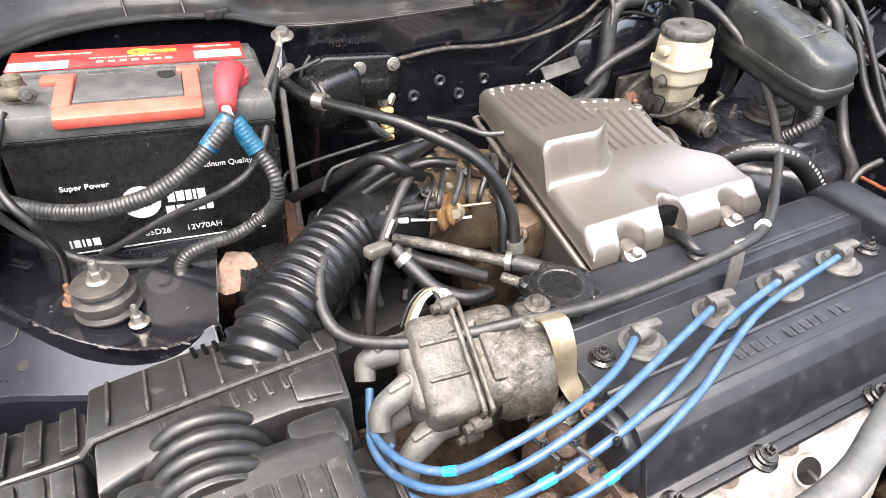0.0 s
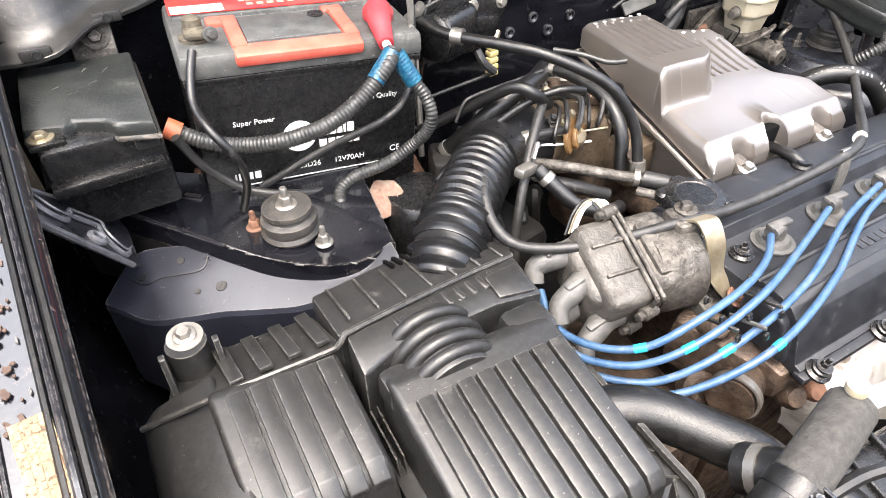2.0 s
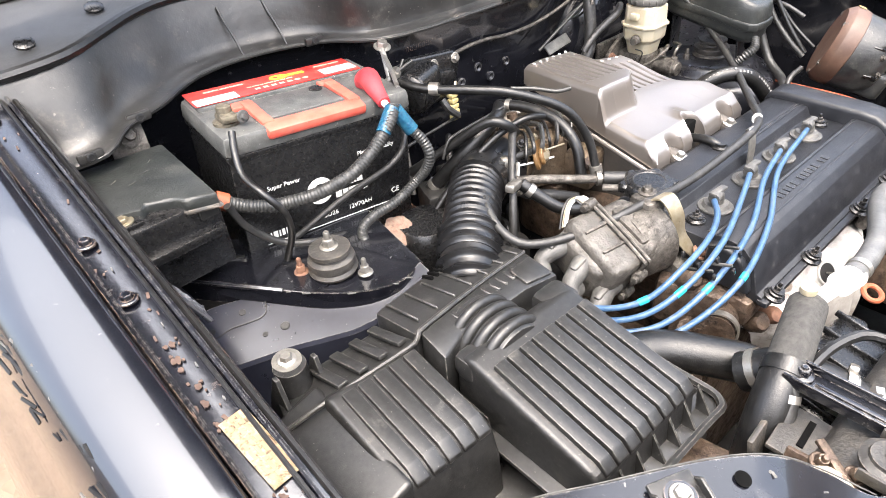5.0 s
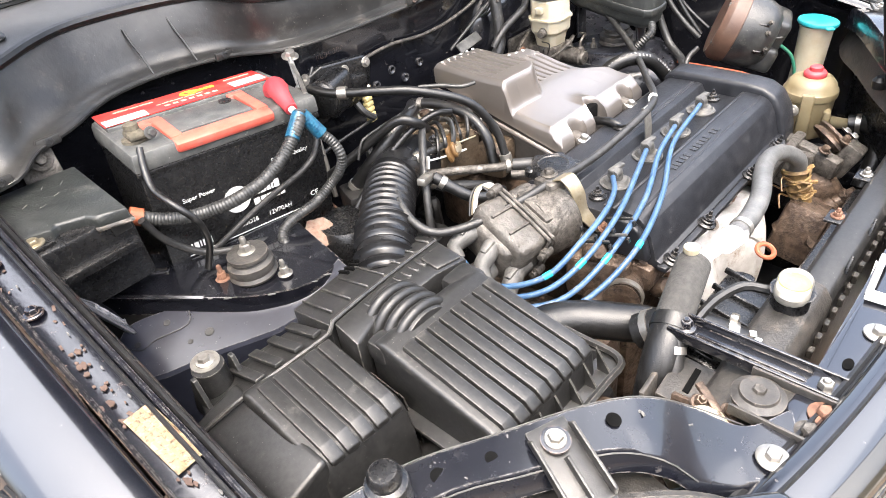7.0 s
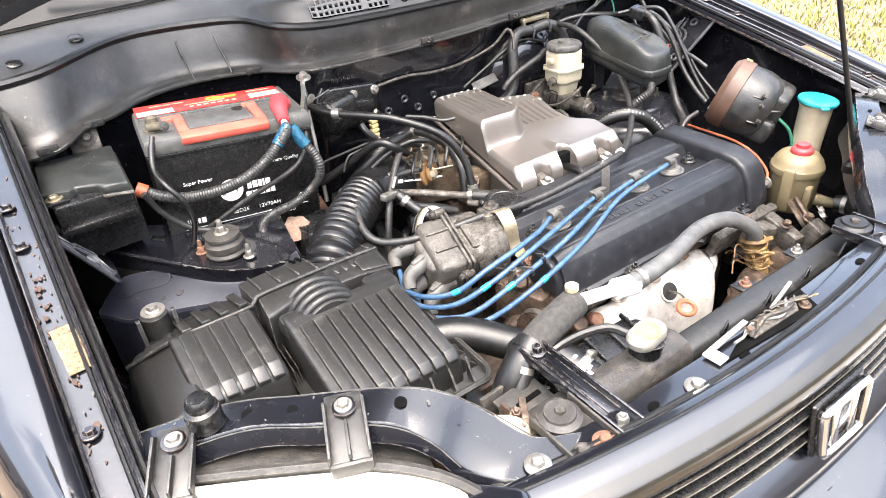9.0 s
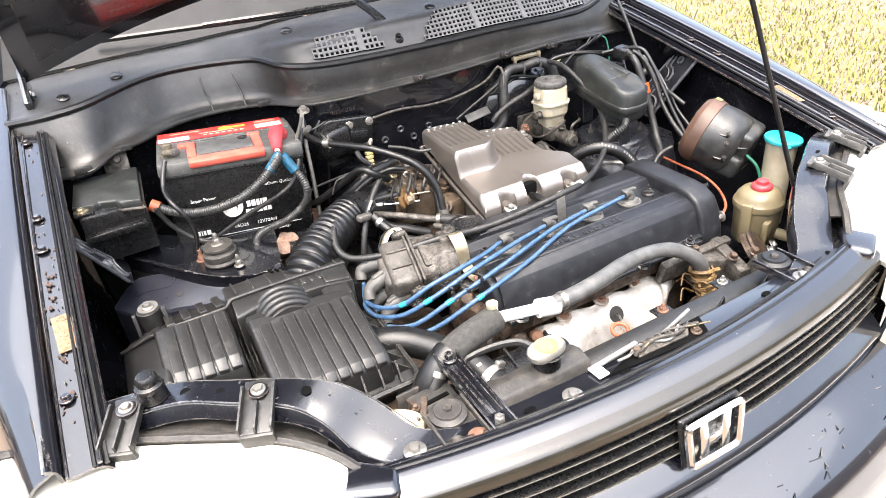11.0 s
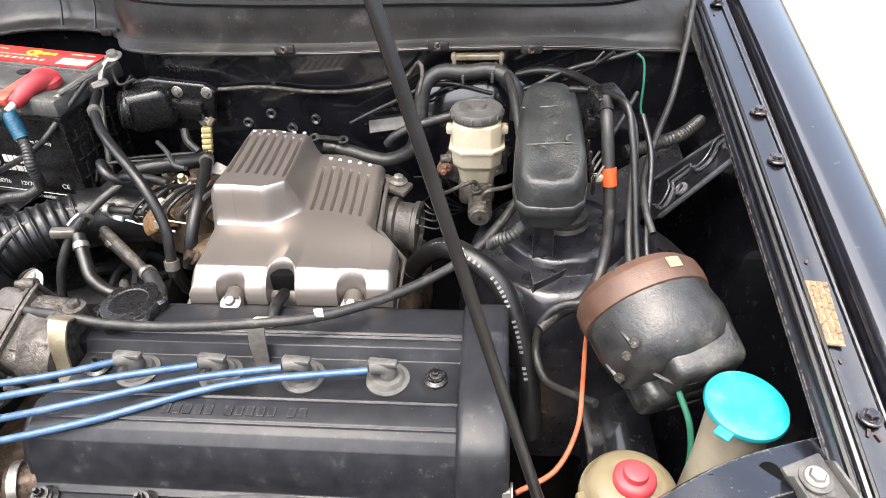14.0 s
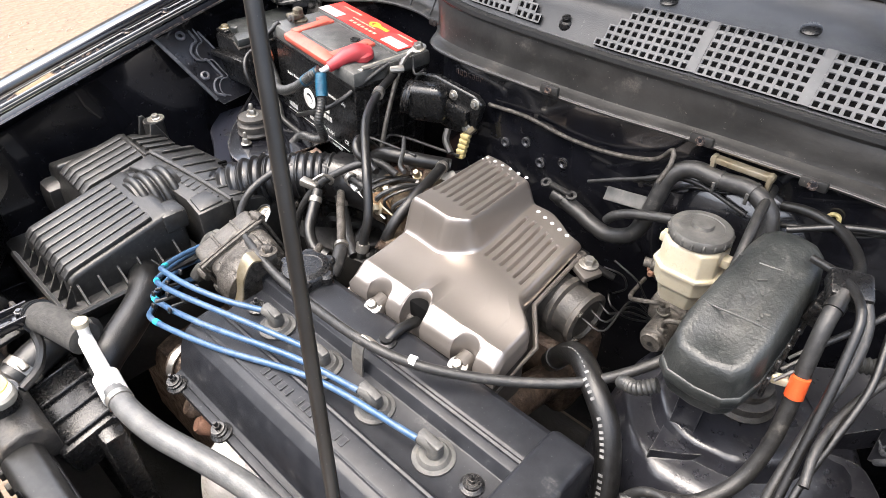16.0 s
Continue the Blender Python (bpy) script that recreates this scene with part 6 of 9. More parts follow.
seam = [tuple(v_) for v_ in [(0.014, 0.405, 0.888), (0.262, 0.402, 0.888), (0.263, 0.475, 0.908), (0.226, 0.52, 0.92), (0.226, 0.612, 0.94), (0.12, 0.655, 0.95), (0.02, 0.668, 0.952), (0.014, 0.405, 0.888)]]
part("seam", tube(seam, 0.0035, 8, 0.02, straight=True), SILVER, intake)
lower = [(0.018, 0.408), (0.256, 0.408), (0.257, 0.474), (0.222, 0.518), (0.222, 0.608), (0.12, 0.648), (0.024, 0.66)]
part("lower_case", prism([(x * 0.94 + 0.008, y * 0.97 + 0.016) for x, y in lower], "z", 0.78, 0.905, 0.012, 3, Matrix(((1, 0, 0, 0), (0, 1, 0, 0), (0, 0.12, 1, -0.052), (0, 0, 0, 1)))), DARKSILVER, intake, "dull grey lower casing")
for k in range(6):
    part("rivet", lathe([(0, 0), (0.0028, 0), (0.0025, 0.0014), (0, 0.002)], (0.036 + k * 0.0145, 0.655 - 0.001 * k, ic_top(0.05, 0.64) - 0.001), (0, 0.1, 1), 8), PRINT, shell)
for k in range(5):
    part("rivet", lathe([(0, 0), (0.0028, 0), (0.0025, 0.0014), (0, 0.002)], (0.145 + k * 0.0145, 0.632 - 0.0045 * k, ic_top(0.16, 0.63) + 0.0005), (0, 0.1, 1), 8), PRINT, shell)
for x in (0.069, 0.211):
    lug = part("lug", add(lathe([(0, 0), (0.013, 0), (0.014, 0.008), (0.012, 0.012), (0, 0.012)], (x, 0.404, 0.888), (0, -0.2, 1), 20), tube([(x, 0.42, 0.898), (x, 0.404, 0.895)], 0.012, 12, 0.004)), DARKSILVER, shell)
    part("bolt", hex_bolt((x, 0.400, 0.899), (0, -0.35, 1), 0.0065, 0.006, 1.9), STEEL, lug)
# black block painting the shade in the breather cut-out
part("breather_well_shade", box((0.128, 0.428, 0.908), (0.032, 0.016, 0.034), (0, 0, 0), 0.004), VOID, intake)
stub = part("air_stub", add(lathe([(0, 0), (0.036, 0), (0.036, 0.018), (0.040, 0.020), (0.040, 0.027), (0.034, 0.030), (0.033, 0.050), (0.037, 0.052), (0.037, 0.058), (0.030, 0.060), (0.028, 0.055), (0, 0.055)], (0.212, 0.582, 0.888), (1, -0.1, -0.05), 28), box((0.232, 0.585, 0.858), (0.05, 0.06, 0.04), (0, 0, 0), 0.012)), STRUT, intake, "greasy dark side intake stub")
for a_ in (0.6, 2.3, 3.9, 5.5):
    part("screw", hex_bolt((0.268, 0.577 + 0.0315 * math.cos(a_), 0.885 + 0.0315 * math.sin(a_)), (1, -0.1, 0), 0.004, 0.004, 1.4), CAST, stub)
part("ear", box((0.235, 0.61, 0.932), (0.045, 0.03, 0.01), (0, 10, -20), 0.004), DARKSILVER, stub)
part("bolt", hex_bolt((0.240, 0.613, 0.937), (0.1, 0, 1), 0.0075, 0.008, 1.7), STEEL, stub)

# ---- throttle body and intake manifold ----
BRONZE = material("oil_browned_casting", (0.075, 0.052, 0.034), (0.15, 0.115, 0.08), 0.4, metal=0.45, bump=0.6, fine=200, scale=60, dust=(0.02, 0.015, 0.011), dusty=0.3, dscale=50, speck=0)
tb = thing("throttle_unit", (-0.06, 0.57, 0.80), "stained cast throttle body with varnished amber linkage", "throttle")
part("casting", box((-0.045, 0.585, 0.885), (0.09, 0.075, 0.085), (0, 0, -25), 0.012), BRONZE, tb)
part("casting", lathe([(0, 0), (0.042, 0), (0.042, 0.02), (0.037, 0.025), (0.037, 0.05), (0, 0.05)], (-0.085, 0.59, 0.895), (-0.75, -0.1, 0), 26), BRONZE, tb)
part("casting", box((-0.02, 0.61, 0.92), (0.06, 0.05, 0.03), (0, 0, -25), 0.008), BRONZE, tb)
part("casting", box((0.0, 0.52, 0.87), (0.05, 0.05, 0.06), (0, 0, 10), 0.01), BRONZE, tb)
rot = Matrix.Translation((-0.073, 0.545, 0.908)) @ pose(0, 0, 0, 70, 0, 28)
fan = [(0.026 * math.cos(a), 0.026 * math.sin(a)) for a in (radians(-20 + k * 14) for k in range(17))] + [(0, -0.004)]
part("linkage_wheel", prism(fan, "z", -0.003, 0.003, 0.001, 2, rot), AMBER, tb, "amber-varnished throttle quadrant")
part("linkage_wheel", prism([(u * 0.7, v * 0.7) for u, v in fan], "z", 0.004, 0.010, 0.001, 2, rot), AMBER, tb)
part("pivot", hex_bolt((-0.074, 0.540, 0.912), (-0.2, -0.9, 0.3), 0.007, 0.008), BRASS, tb)
part("linkage_rod", tube([(-0.12, 0.548, 0.922), (-0.03, 0.535, 0.915)], 0.0016, 6), BRASS, tb)
part("sensor_plug", add(box((-0.028, 0.648, 0.926), (0.03, 0.024, 0.02), (10, 10, -25), 0.003), box((-0.045, 0.641, 0.924), (0.012, 0.02, 0.016), (10, 10, -25), 0.002)), material("pale_grey_plug", (0.3, 0.29, 0.27), (0.42, 0.4, 0.37), 0.5, bump=0.2, scale=80, dust=(0.15, 0.12, 0.1), dusty=0.2), tb, "pale grey sensor connector")
for p, d, r, h in (((-0.02, 0.58, 0.93), (0, 0, 1), 0.014, 0.02), ((-0.05, 0.62, 0.925), (0, 0.2, 1), 0.012, 0.022), ((0.005, 0.56, 0.90), (0.2, -0.2, 1), 0.016, 0.018), ((-0.01, 0.50, 0.885), (-0.6, -0.4, 0.6), 0.011, 0.02), ((-0.10, 0.63, 0.905), (-0.5, 0, 1), 0.011, 0.018)):
    part("fitting", lathe([(0, 0), (r, 0), (r, h * 0.5), (r * 0.7, h * 0.6), (r * 0.7, h), (0, h)], p, d, 14), OILY, tb)
rng = random.Random(12)
for k in range(16):
    q = (rng.uniform(-0.10, 0.01), rng.uniform(0.53, 0.64), rng.uniform(0.915, 0.94))
    part("screw", hex_bolt(q, (rng.uniform(-0.4, 0.4), -0.5, 1), rng.uniform(0.004, 0.0065), rng.uniform(0.006, 0.014), 1.5), (STEEL, BRASS, OILY, PLASTIC2)[k % 4], tb)
for k in range(7):
    x = -0.10 + 0.017 * k
    part("vacuum_line", tube([(x, 0.55 + 0.01 * (k % 3), 0.90), (x - 0.01, 0.54, 0.925 + 0.006 * (k % 2)), (x + 0.012, 0.565 + 0.01 * (k % 2), 0.945), (x + 0.02, 0.61, 0.93)], 0.0024 + 0.0008 * (k % 3), 7, 0.005), (RUBBER, HOSE, CONDUIT)[k % 3], tb)
manifold = solo("intake_manifold", add(*[bmesh.new()] + [tube([(x, 0.40, 0.80), (x + 0.005, 0.47, 0.80), (x + 0.01, 0.56, 0.78)], 0.024, 12, 0.012) for x in (0.03, 0.10, 0.17, 0.24)], box((0.12, 0.585, 0.78), (0.32, 0.09, 0.12), bev=0.02)), OILY, "oil-brown intake runners under the silver cover", "intake manifold")
rear = solo("bulkhead_pipework", add(bmesh.new(), *[tube([(-0.14 + 0.03 * k, 0.66, 0.80), (-0.12 + 0.04 * k, 0.70 + 0.01 * (k % 3), 0.86), (-0.08 + 0.05 * k, 0.745, 0.88 - 0.01 * k)], 0.006 + 0.002 * (k % 3), 8, 0.01) for k in range(7)]), DARK, "dark grimy pipes low against the firewall", "pipework", kind="stuff")
low = solo("gearbox_clutter", add(bmesh.new(), *[tube([(-0.34 + 0.035 * k, 0.52 + 0.02 * (k % 4), 0.76), (-0.31 + 0.03 * k, 0.56 + 0.02 * (k % 3), 0.80 + 0.012 * (k % 2)), (-0.27 + 0.03 * k, 0.62, 0.77)], 0.007 + 0.003 * (k % 2), 8, 0.01) for k in range(8)], box((-0.22, 0.58, 0.74), (0.22, 0.14, 0.10), (0, 0, 10), 0.02), box((-0.17, 0.64, 0.845), (0.10, 0.06, 0.05), (0, 0, -20), 0.008), box((-0.12, 0.66, 0.86), (0.09, 0.05, 0.03), (0, 0, -15), 0.006)), DARK, "black grimy hoses and housings on the gearbox", "pipework", kind="stuff")


# ---- battery ----
BM = pose(-0.374, 0.655, 0.835, 0, 4, -5.5)      # front edge's middle, at the base
battery = thing("battery", (-0.36, 0.72, 0.835), "black car battery with a red label and salmon-red handle", "battery")


def at_battery(bm):
    return fresh(bm, BM)


case = part("case", at_battery(add(box((0, 0.08, 0.095), (0.252, 0.156, 0.19), bev=0.005), box((0, 0.08, 0.188), (0.256, 0.160, 0.008), bev=0.002))), PLASTIC2, battery, "black plastic case")
part("lid", at_battery(add(box((0, 0.08, 0.204), (0.260, 0.164, 0.026), bev=0.006, top=0.985), box((0, 0.126, 0.2175), (0.245, 0.060, 0.010), bev=0.003))), BATLID, battery, "dusty grey-black lid")
for k in range(5):
    part("rib", at_battery(box((0.1275, 0.02 + k * 0.027, 0.09), (0.006, 0.004, 0.15), (0, 0, 0), 0.0015)), PLASTIC2, case)
    part("rib", at_battery(box((0.128, 0.07, 0.03 + k * 0.03), (0.005, 0.12, 0.003), (0, 0, 0), 0.001)), PLASTIC2, case)
lab = part("red_label", at_battery(box((-0.006, 0.127, 0.2237), (0.236, 0.056, 0.0016), bev=0.0005)), RED, battery, "red maker's label with yellow and white print")
part("white_panel", at_battery(box((-0.094, 0.109, 0.2249), (0.056, 0.022, 0.0008), (0, 0, 1), 0.0)), PRINT, lab)
part("white_panel", at_battery(box((0.084, 0.116, 0.2249), (0.050, 0.022, 0.0008), (0, 0, 1), 0.0)), PRINT, lab)
part("print", at_battery(add(lathe([(0.008, 0), (0.013, 0), (0.013, 0.0008), (0.008, 0.0008)], (0.003, 0.136, 0.2246), (0, 0, 1), 20, 0.7), bars([0.007, 0.006, 0.008, 0.006, 0.007], 0.008, 0.0012, pose(0.002, 0.132, 0.2247), 0.0006))), YPRINT, lab)
part("print", at_battery(add(bars([0.006, 0.009, 0.005, 0.012, 0.007, 0.008, 0.009], 0.0022, 0.0016, pose(-0.047, 0.1225, 0.2246), 0.0005), bars([0.007] * 7, 0.0055, 0.0045, pose(-0.04, 0.109, 0.2246), 0.0005), bars([0.02, 0.012, 0.018], 0.003, 0.002, pose(-0.10, 0.140, 0.2246), 0.0005), bars([0.022, 0.016], 0.003, 0.002, pose(0.06, 0.142, 0.2246), 0.0005))), material("pink_print", (0.72, 0.42, 0.3), (0.8, 0.5, 0.35), 0.5, bump=0), lab)
part("handle", at_battery(box((-0.0075, 0.004, 0.211), (0.134, 0.023, 0.014), (14, 0, 0), 0.004)), ORANGE, battery, "faded salmon-red carrying handle")
part("handle_arm", at_battery(box((-0.0665, 0.044, 0.219), (0.016, 0.072, 0.007), (3, 0, 0), 0.002)), ORANGE, battery)
part("handle_arm", at_battery(box((0.0515, 0.044, 0.219), (0.016, 0.072, 0.007), (3, 0, 0), 0.002)), ORANGE, battery)
part("handle_arm", at_battery(box((-0.074, 0.080, 0.219), (0.032, 0.020, 0.007), (0, 0, 0), 0.002)), ORANGE, battery)
part("handle_arm", at_battery(box((0.050, 0.086, 0.219), (0.024, 0.014, 0.007), (0, 0, 0), 0.002)), ORANGE, battery)
part("lid_panel", at_battery(box((-0.0075, 0.054, 0.2175), (0.100, 0.068, 0.004), (0, 0, 0), 0.0015)), BATLID, battery)
part("vent_cap", at_battery(lathe([(0, 0), (0.009, 0), (0.009, 0.002), (0.006, 0.002), (0, 0.001)], (0.028, 0.074, 0.2195), (0, 0, 1), 18)), PLASTIC2, battery)
neg = part("negative_post", at_battery(add(lathe([(0, 0), (0.016, 0), (0.016, 0.004), (0.010, 0.006), (0.009, 0.022), (0.006, 0.024), (0, 0.024)], (-0.106, 0.044, 0.2165), (0, 0, 1), 20), box((-0.106, 0.038, 0.227), (0.022, 0.028, 0.010), (0, 0, 0), 0.004))), material("corroded_lead", (0.07, 0.06, 0.045), (0.17, 0.15, 0.11), 0.65, metal=0.5, bump=0.5, scale=110), battery, "corroded negative terminal clamp")
part("bolt", at_battery(hex_bolt((-0.092, 0.022, 0.229), (0.2, -1, 0.2), 0.0045, 0.006)), BOOT, neg)
pos = part("terminal_cover", add(tube([(-0.261, 0.694, 1.050), (-0.266, 0.680, 1.058), (-0.273, 0.662, 1.055), (-0.278, 0.642, 1.047), (-0.281, 0.630, 1.043)], 0.0170, 16, 0.004, 0, 0, False, 0.0085), lathe([(0, 0), (0.017, 0), (0.0175, 0.008), (0.013, 0.013), (0, 0.015)], (-0.262, 0.690, 1.048), (0, -0.2, 1), 20)), REDRUB, battery, "red rubber positive terminal cover")
part("bare_lead", tube([(-0.281, 0.632, 1.044), (-0.282, 0.622, 1.041), (-0.281, 0.612, 1.040)], 0.0048, 10, 0.004), PRINT, pos, "pale bare cable lug")
# printing on the front face
FACE = BM @ pose(0, 0.0012, 0, 90, 0, 0)


def face_text(s, size, x, z, spacing=1.0):
    return flat_text(s, size, FACE @ pose(x, z, 0.0008), 0.0003, spacing)


part("face_print", add(face_text("Super Power", 0.0085, -0.088, 0.135), face_text("Platinum Quality", 0.0085, 0.042, 0.145), face_text("12V70AH", 0.0095, 0.020, 0.070), face_text("TECHNOLOGY AND STANDARD", 0.0075, -0.030, 0.050), face_text("CE", 0.011, 0.090, 0.072), face_text("85D26", 0.0095, -0.022, 0.070),
                            fresh(box((0, 0.0, 0), (0.205, 0.0014, 0.0006), bev=0.0), FACE @ pose(0.002, 0.060, 0.0005)), bars([0.002, 0.006, 0.002, 0.004, 0.007], 0.009, 0.002, FACE @ pose(-0.095, 0.067, 0.0002), 0.0006)), PRINT, case, "white printing on the battery's front")
gl = lathe([(0.010, 0), (0.019, 0), (0.019, 0.0006), (0.010, 0.0006)], (0, 0, 0), (0, 0, 1), 30)
add(gl, lathe([(0, 0), (0.012, 0), (0.012, 0.0006), (0, 0.0006)], (-0.004, -0.003, 0), (0, 0, 1), 24, 0.6))
part("emblem", fresh(gl, FACE @ pose(-0.018, 0.112, 0.0004)), PRINT, case, "white round emblem")
part("emblem_bars", add(bars([0.007, 0.008, 0.006, 0.003, 0.008], 0.012, 0.0015, FACE @ pose(0.008, 0.108, 0.0002), 0.0006), bars([0.009, 0.008, 0.010, 0.007, 0.007], 0.009, 0.0018, FACE @ pose(0.004, 0.094, 0.0002), 0.0006)), PRINT, case, "plain white bars beside the emblem")
tray = solo("battery_tray", add(box((-0.36, 0.72, 0.822), (0.30, 0.20, 0.022), (0, 0, -10), 0.005), box((-0.36, 0.72, 0.70), (0.22, 0.14, 0.24), (0, 0, -10), 0.02)), RUST, "rusty steel tray under the battery", "battery tray")
rod = thing("battery_clamp_rod", (-0.205, 0.70, 0.85), "thin steel hold-down rod beside the battery", "clamp rod")
part("rod", tube([(-0.222, 0.672, 0.86), (-0.215, 0.690, 0.95), (-0.205, 0.722, 1.045), (-0.192, 0.748, 1.069)], 0.0042, 8), STEEL, rod)
part("eye_bolt", hex_bolt((-0.191, 0.747, 1.066), (0, -0.3, 1), 0.008, 0.008, 1.6), STEEL, rod)
part("hook", tube([(-0.215, 0.71, 1.03), (-0.205, 0.70, 1.04), (-0.195, 0.715, 1.04)], 0.006, 8), STEEL, rod)
cross = solo("battery_cross_bar", add(tube([(-0.195, 0.745, 1.062), (-0.215, 0.70, 1.053), (-0.235, 0.662, 1.045)], 0.0035, 6), tube([(-0.235, 0.662, 1.04), (-0.247, 0.645, 1.035)], 0.005, 6)), STEEL, "thin steel bar clamping the battery's edge", "clamp bar")
solo("torn_carton_label", fresh(sheet([[(-0.024, -0.018, 0.004), (-0.008, -0.022, -0.003), (0.008, -0.018, 0.005), (0.024, -0.020, 0)], [(-0.026, 0, -0.002), (-0.007, 0.003, 0.006), (0.009, -0.003, -0.003), (0.027, 0.002, 0.005)], [(-0.022, 0.018, 0.005), (-0.006, 0.016, -0.004), (0.010, 0.020, 0.004), (0.022, 0.014, -0.002)]], 0.0006, 2, 2), pose(-0.318, 0.592, 0.877, 25, -10, 25)), material("torn_carton", (0.13, 0.06, 0.04), (0.17, 0.13, 0.095), 0.7, bump=0.2, scale=160, dust=(0.06, 0.04, 0.03), dusty=0.35, dscale=120), "crumpled orange and buff carton scrap beside the battery tray", "paper")

# ---- fuse box by the battery ----
fuse = thing("fuse_box", (-0.58, 0.72, 0.93), "black plastic fuse box with a flat clipped lid", "fuse box")
part("base", box((-0.578, 0.722, 0.965), (0.105, 0.17, 0.09), (0, 0, 2), 0.006), PLASTIC2, fuse)
ld = part("lid", add(prism([(-0.634, 0.668), (-0.600, 0.655), (-0.592, 0.664), (-0.565, 0.650), (-0.560, 0.637), (-0.526, 0.624), (-0.520, 0.798), (-0.632, 0.806)], "z", 1.003, 1.022, 0.004, 2)), WEATHERED, fuse, "flat lid with a stepped front edge")
for x, y in ((-0.60, 0.74), (-0.585, 0.72), (-0.565, 0.735), (-0.55, 0.76), (-0.57, 0.77)):
    part("scratch", box((x, y, 1.0223), (0.009, 0.0012, 0.0005), (0, 0, 35 + 900 * (y - 0.74)), 0.0), BOOT, ld)
part("front_ledge", box((-0.578, 0.632, 0.975), (0.10, 0.02, 0.012), (0, 0, 3), 0.003), PLASTIC2, fuse)
part("screw_tab", box((-0.618, 0.655, 1.012), (0.030, 0.024, 0.006), (0, 0, 3), 0.002), PLASTIC2, fuse)
part("screw", hex_bolt((-0.621, 0.656, 1.015), (0, 0, 1), 0.007, 0.005, 1.7), BRASS, fuse)
LIDX = [(-0.634, 0.668), (-0.600, 0.655), (-0.592, 0.664), (-0.565, 0.650), (-0.560, 0.637), (-0.526, 0.624), (-0.520, 0.798), (-0.632, 0.806), (-0.634, 0.668)]
# paler line round the lid paints the highlight along its rim
part("lid_rim_highlight", tube([(x, y, 1.006) for x, y in LIDX], 0.0028, 6, straight=True), STRUT, fuse)
part("catch", box((-0.538, 0.640, 1.000), (0.022, 0.010, 0.020), (0, 0, 0), 0.002), PLASTIC, fuse)
fuse.location = Vector(fuse.location) + Vector((0.0, -0.010, 0.008))
solo("tower_bracket", add(box((-0.552, 0.812, 1.04), (0.045, 0.006, 0.05), (-20, 0, -10), 0.002), hex_bolt((-0.548, 0.808, 1.046), (0, -1, 0.3), 0.008, 0.007, 1.9)), CAST, "grey steel bracket bolted below the cowl", "bracket")

# ---- air filter box ----
airbox = thing("air_filter_box", (-0.42, 0.31, 0.70), "dusty ribbed black plastic air filter housing", "air filter box")
part("base", add(box((-0.42, 0.30, 0.74), (0.33, 0.30, 0.12), bev=0.015, top=1.03), box((-0.595, 0.30, 0.83), (0.05, 0.13, 0.07), (0, 8, 0), 0.015)), PLASTIC, airbox, "deep black lower box")
SEAM = [(-0.619, 0.400, 0.886), (-0.557, 0.381, 0.911), (-0.459, 0.375, 0.9165), (-0.450, 0.378, 0.9250), (-0.348, 0.3955, 0.9150), (-0.262, 0.4075, 0.9045)]
rc = part("rear_cover", slab([(-0.600, 0.396, 0.893), (-0.557, 0.382, 0.910), (-0.453, 0.376, 0.9155), (-0.461, 0.436, 0.8995), (-0.541, 0.445, 0.894), (-0.590, 0.440, 0.884)], 0.78, 0.004), PLASTIC, airbox, "ribbed rear half of the housing")
rb = part("rear_deck", slab([(-0.456, 0.378, 0.9245), (-0.348, 0.397, 0.9145), (-0.256, 0.409, 0.9035), (-0.250, 0.478, 0.885), (-0.298, 0.480, 0.889), (-0.371, 0.468, 0.899), (-0.456, 0.449, 0.9095)], 0.78, 0.004), PLASTIC, airbox, "raised rear deck towards the intake duct")
part("front_strip", slab([(-0.452, 0.337, 0.9155), (-0.418, 0.350, 0.9145), (-0.311, 0.358, 0.9055), (-0.264, 0.352, 0.9015), (-0.260, 0.407, 0.9040), (-0.348, 0.395, 0.9140), (-0.450, 0.377, 0.9240)], 0.80, 0.004), PLASTIC, airbox, "notched strip along the housing's seam")
part("seam_ridge", tube(SEAM, 0.0028, 8, 0.006), PLASTIC, airbox)
for k in range(4):
    part("rib", box((-0.543 + 0.0245 * k, 0.411, 0.9060 + 0.0012 * k), (0.012, 0.054, 0.005), (-14.5, 3, 4), 0.0015), PLASTIC, rc)
for k in range(7):
    x = -0.440 + 0.028 * k
    part("rib", box((x, 0.420 + 0.10 * (x + 0.44), 0.9170 - 0.108 * (x + 0.44)), (0.0030, 0.058, 0.0045), (-13, 6, 0), 0.0010, 1), PLASTIC, rb)
for k in range(10):
    x = -0.404 + 0.0135 * k
    part("tooth", box((x, 0.376 + 0.12 * (x + 0.40), 0.9155 - 0.095 * (x + 0.40)), (0.0060, 0.018, 0.0055), (0, 5.5, 8), 0.0012, 1), PLASTIC, rb)
part("end_frame", slab([(-0.306, 0.362, 0.9085), (-0.268, 0.357, 0.9050), (-0.266, 0.396, 0.9080), (-0.306, 0.390, 0.9120)], 0.89, 0.003), PLASTIC, rb)
for k in range(11):
    # thin black boxes paint the shade of the deck's slots
    part("slot", box((-0.372 + k * 0.0095, 0.4585 + 0.0012 * k, 0.9028 - 0.0011 * k), (0.0035, 0.016, 0.004), (-15, 6, 8), 0.0), VOID, rb)
SH2 = Matrix(((1, 0, 0, 0), (0, 1, 0, 0), (-0.06, 0, 1, -0.0205), (0, 0, 0, 1)))
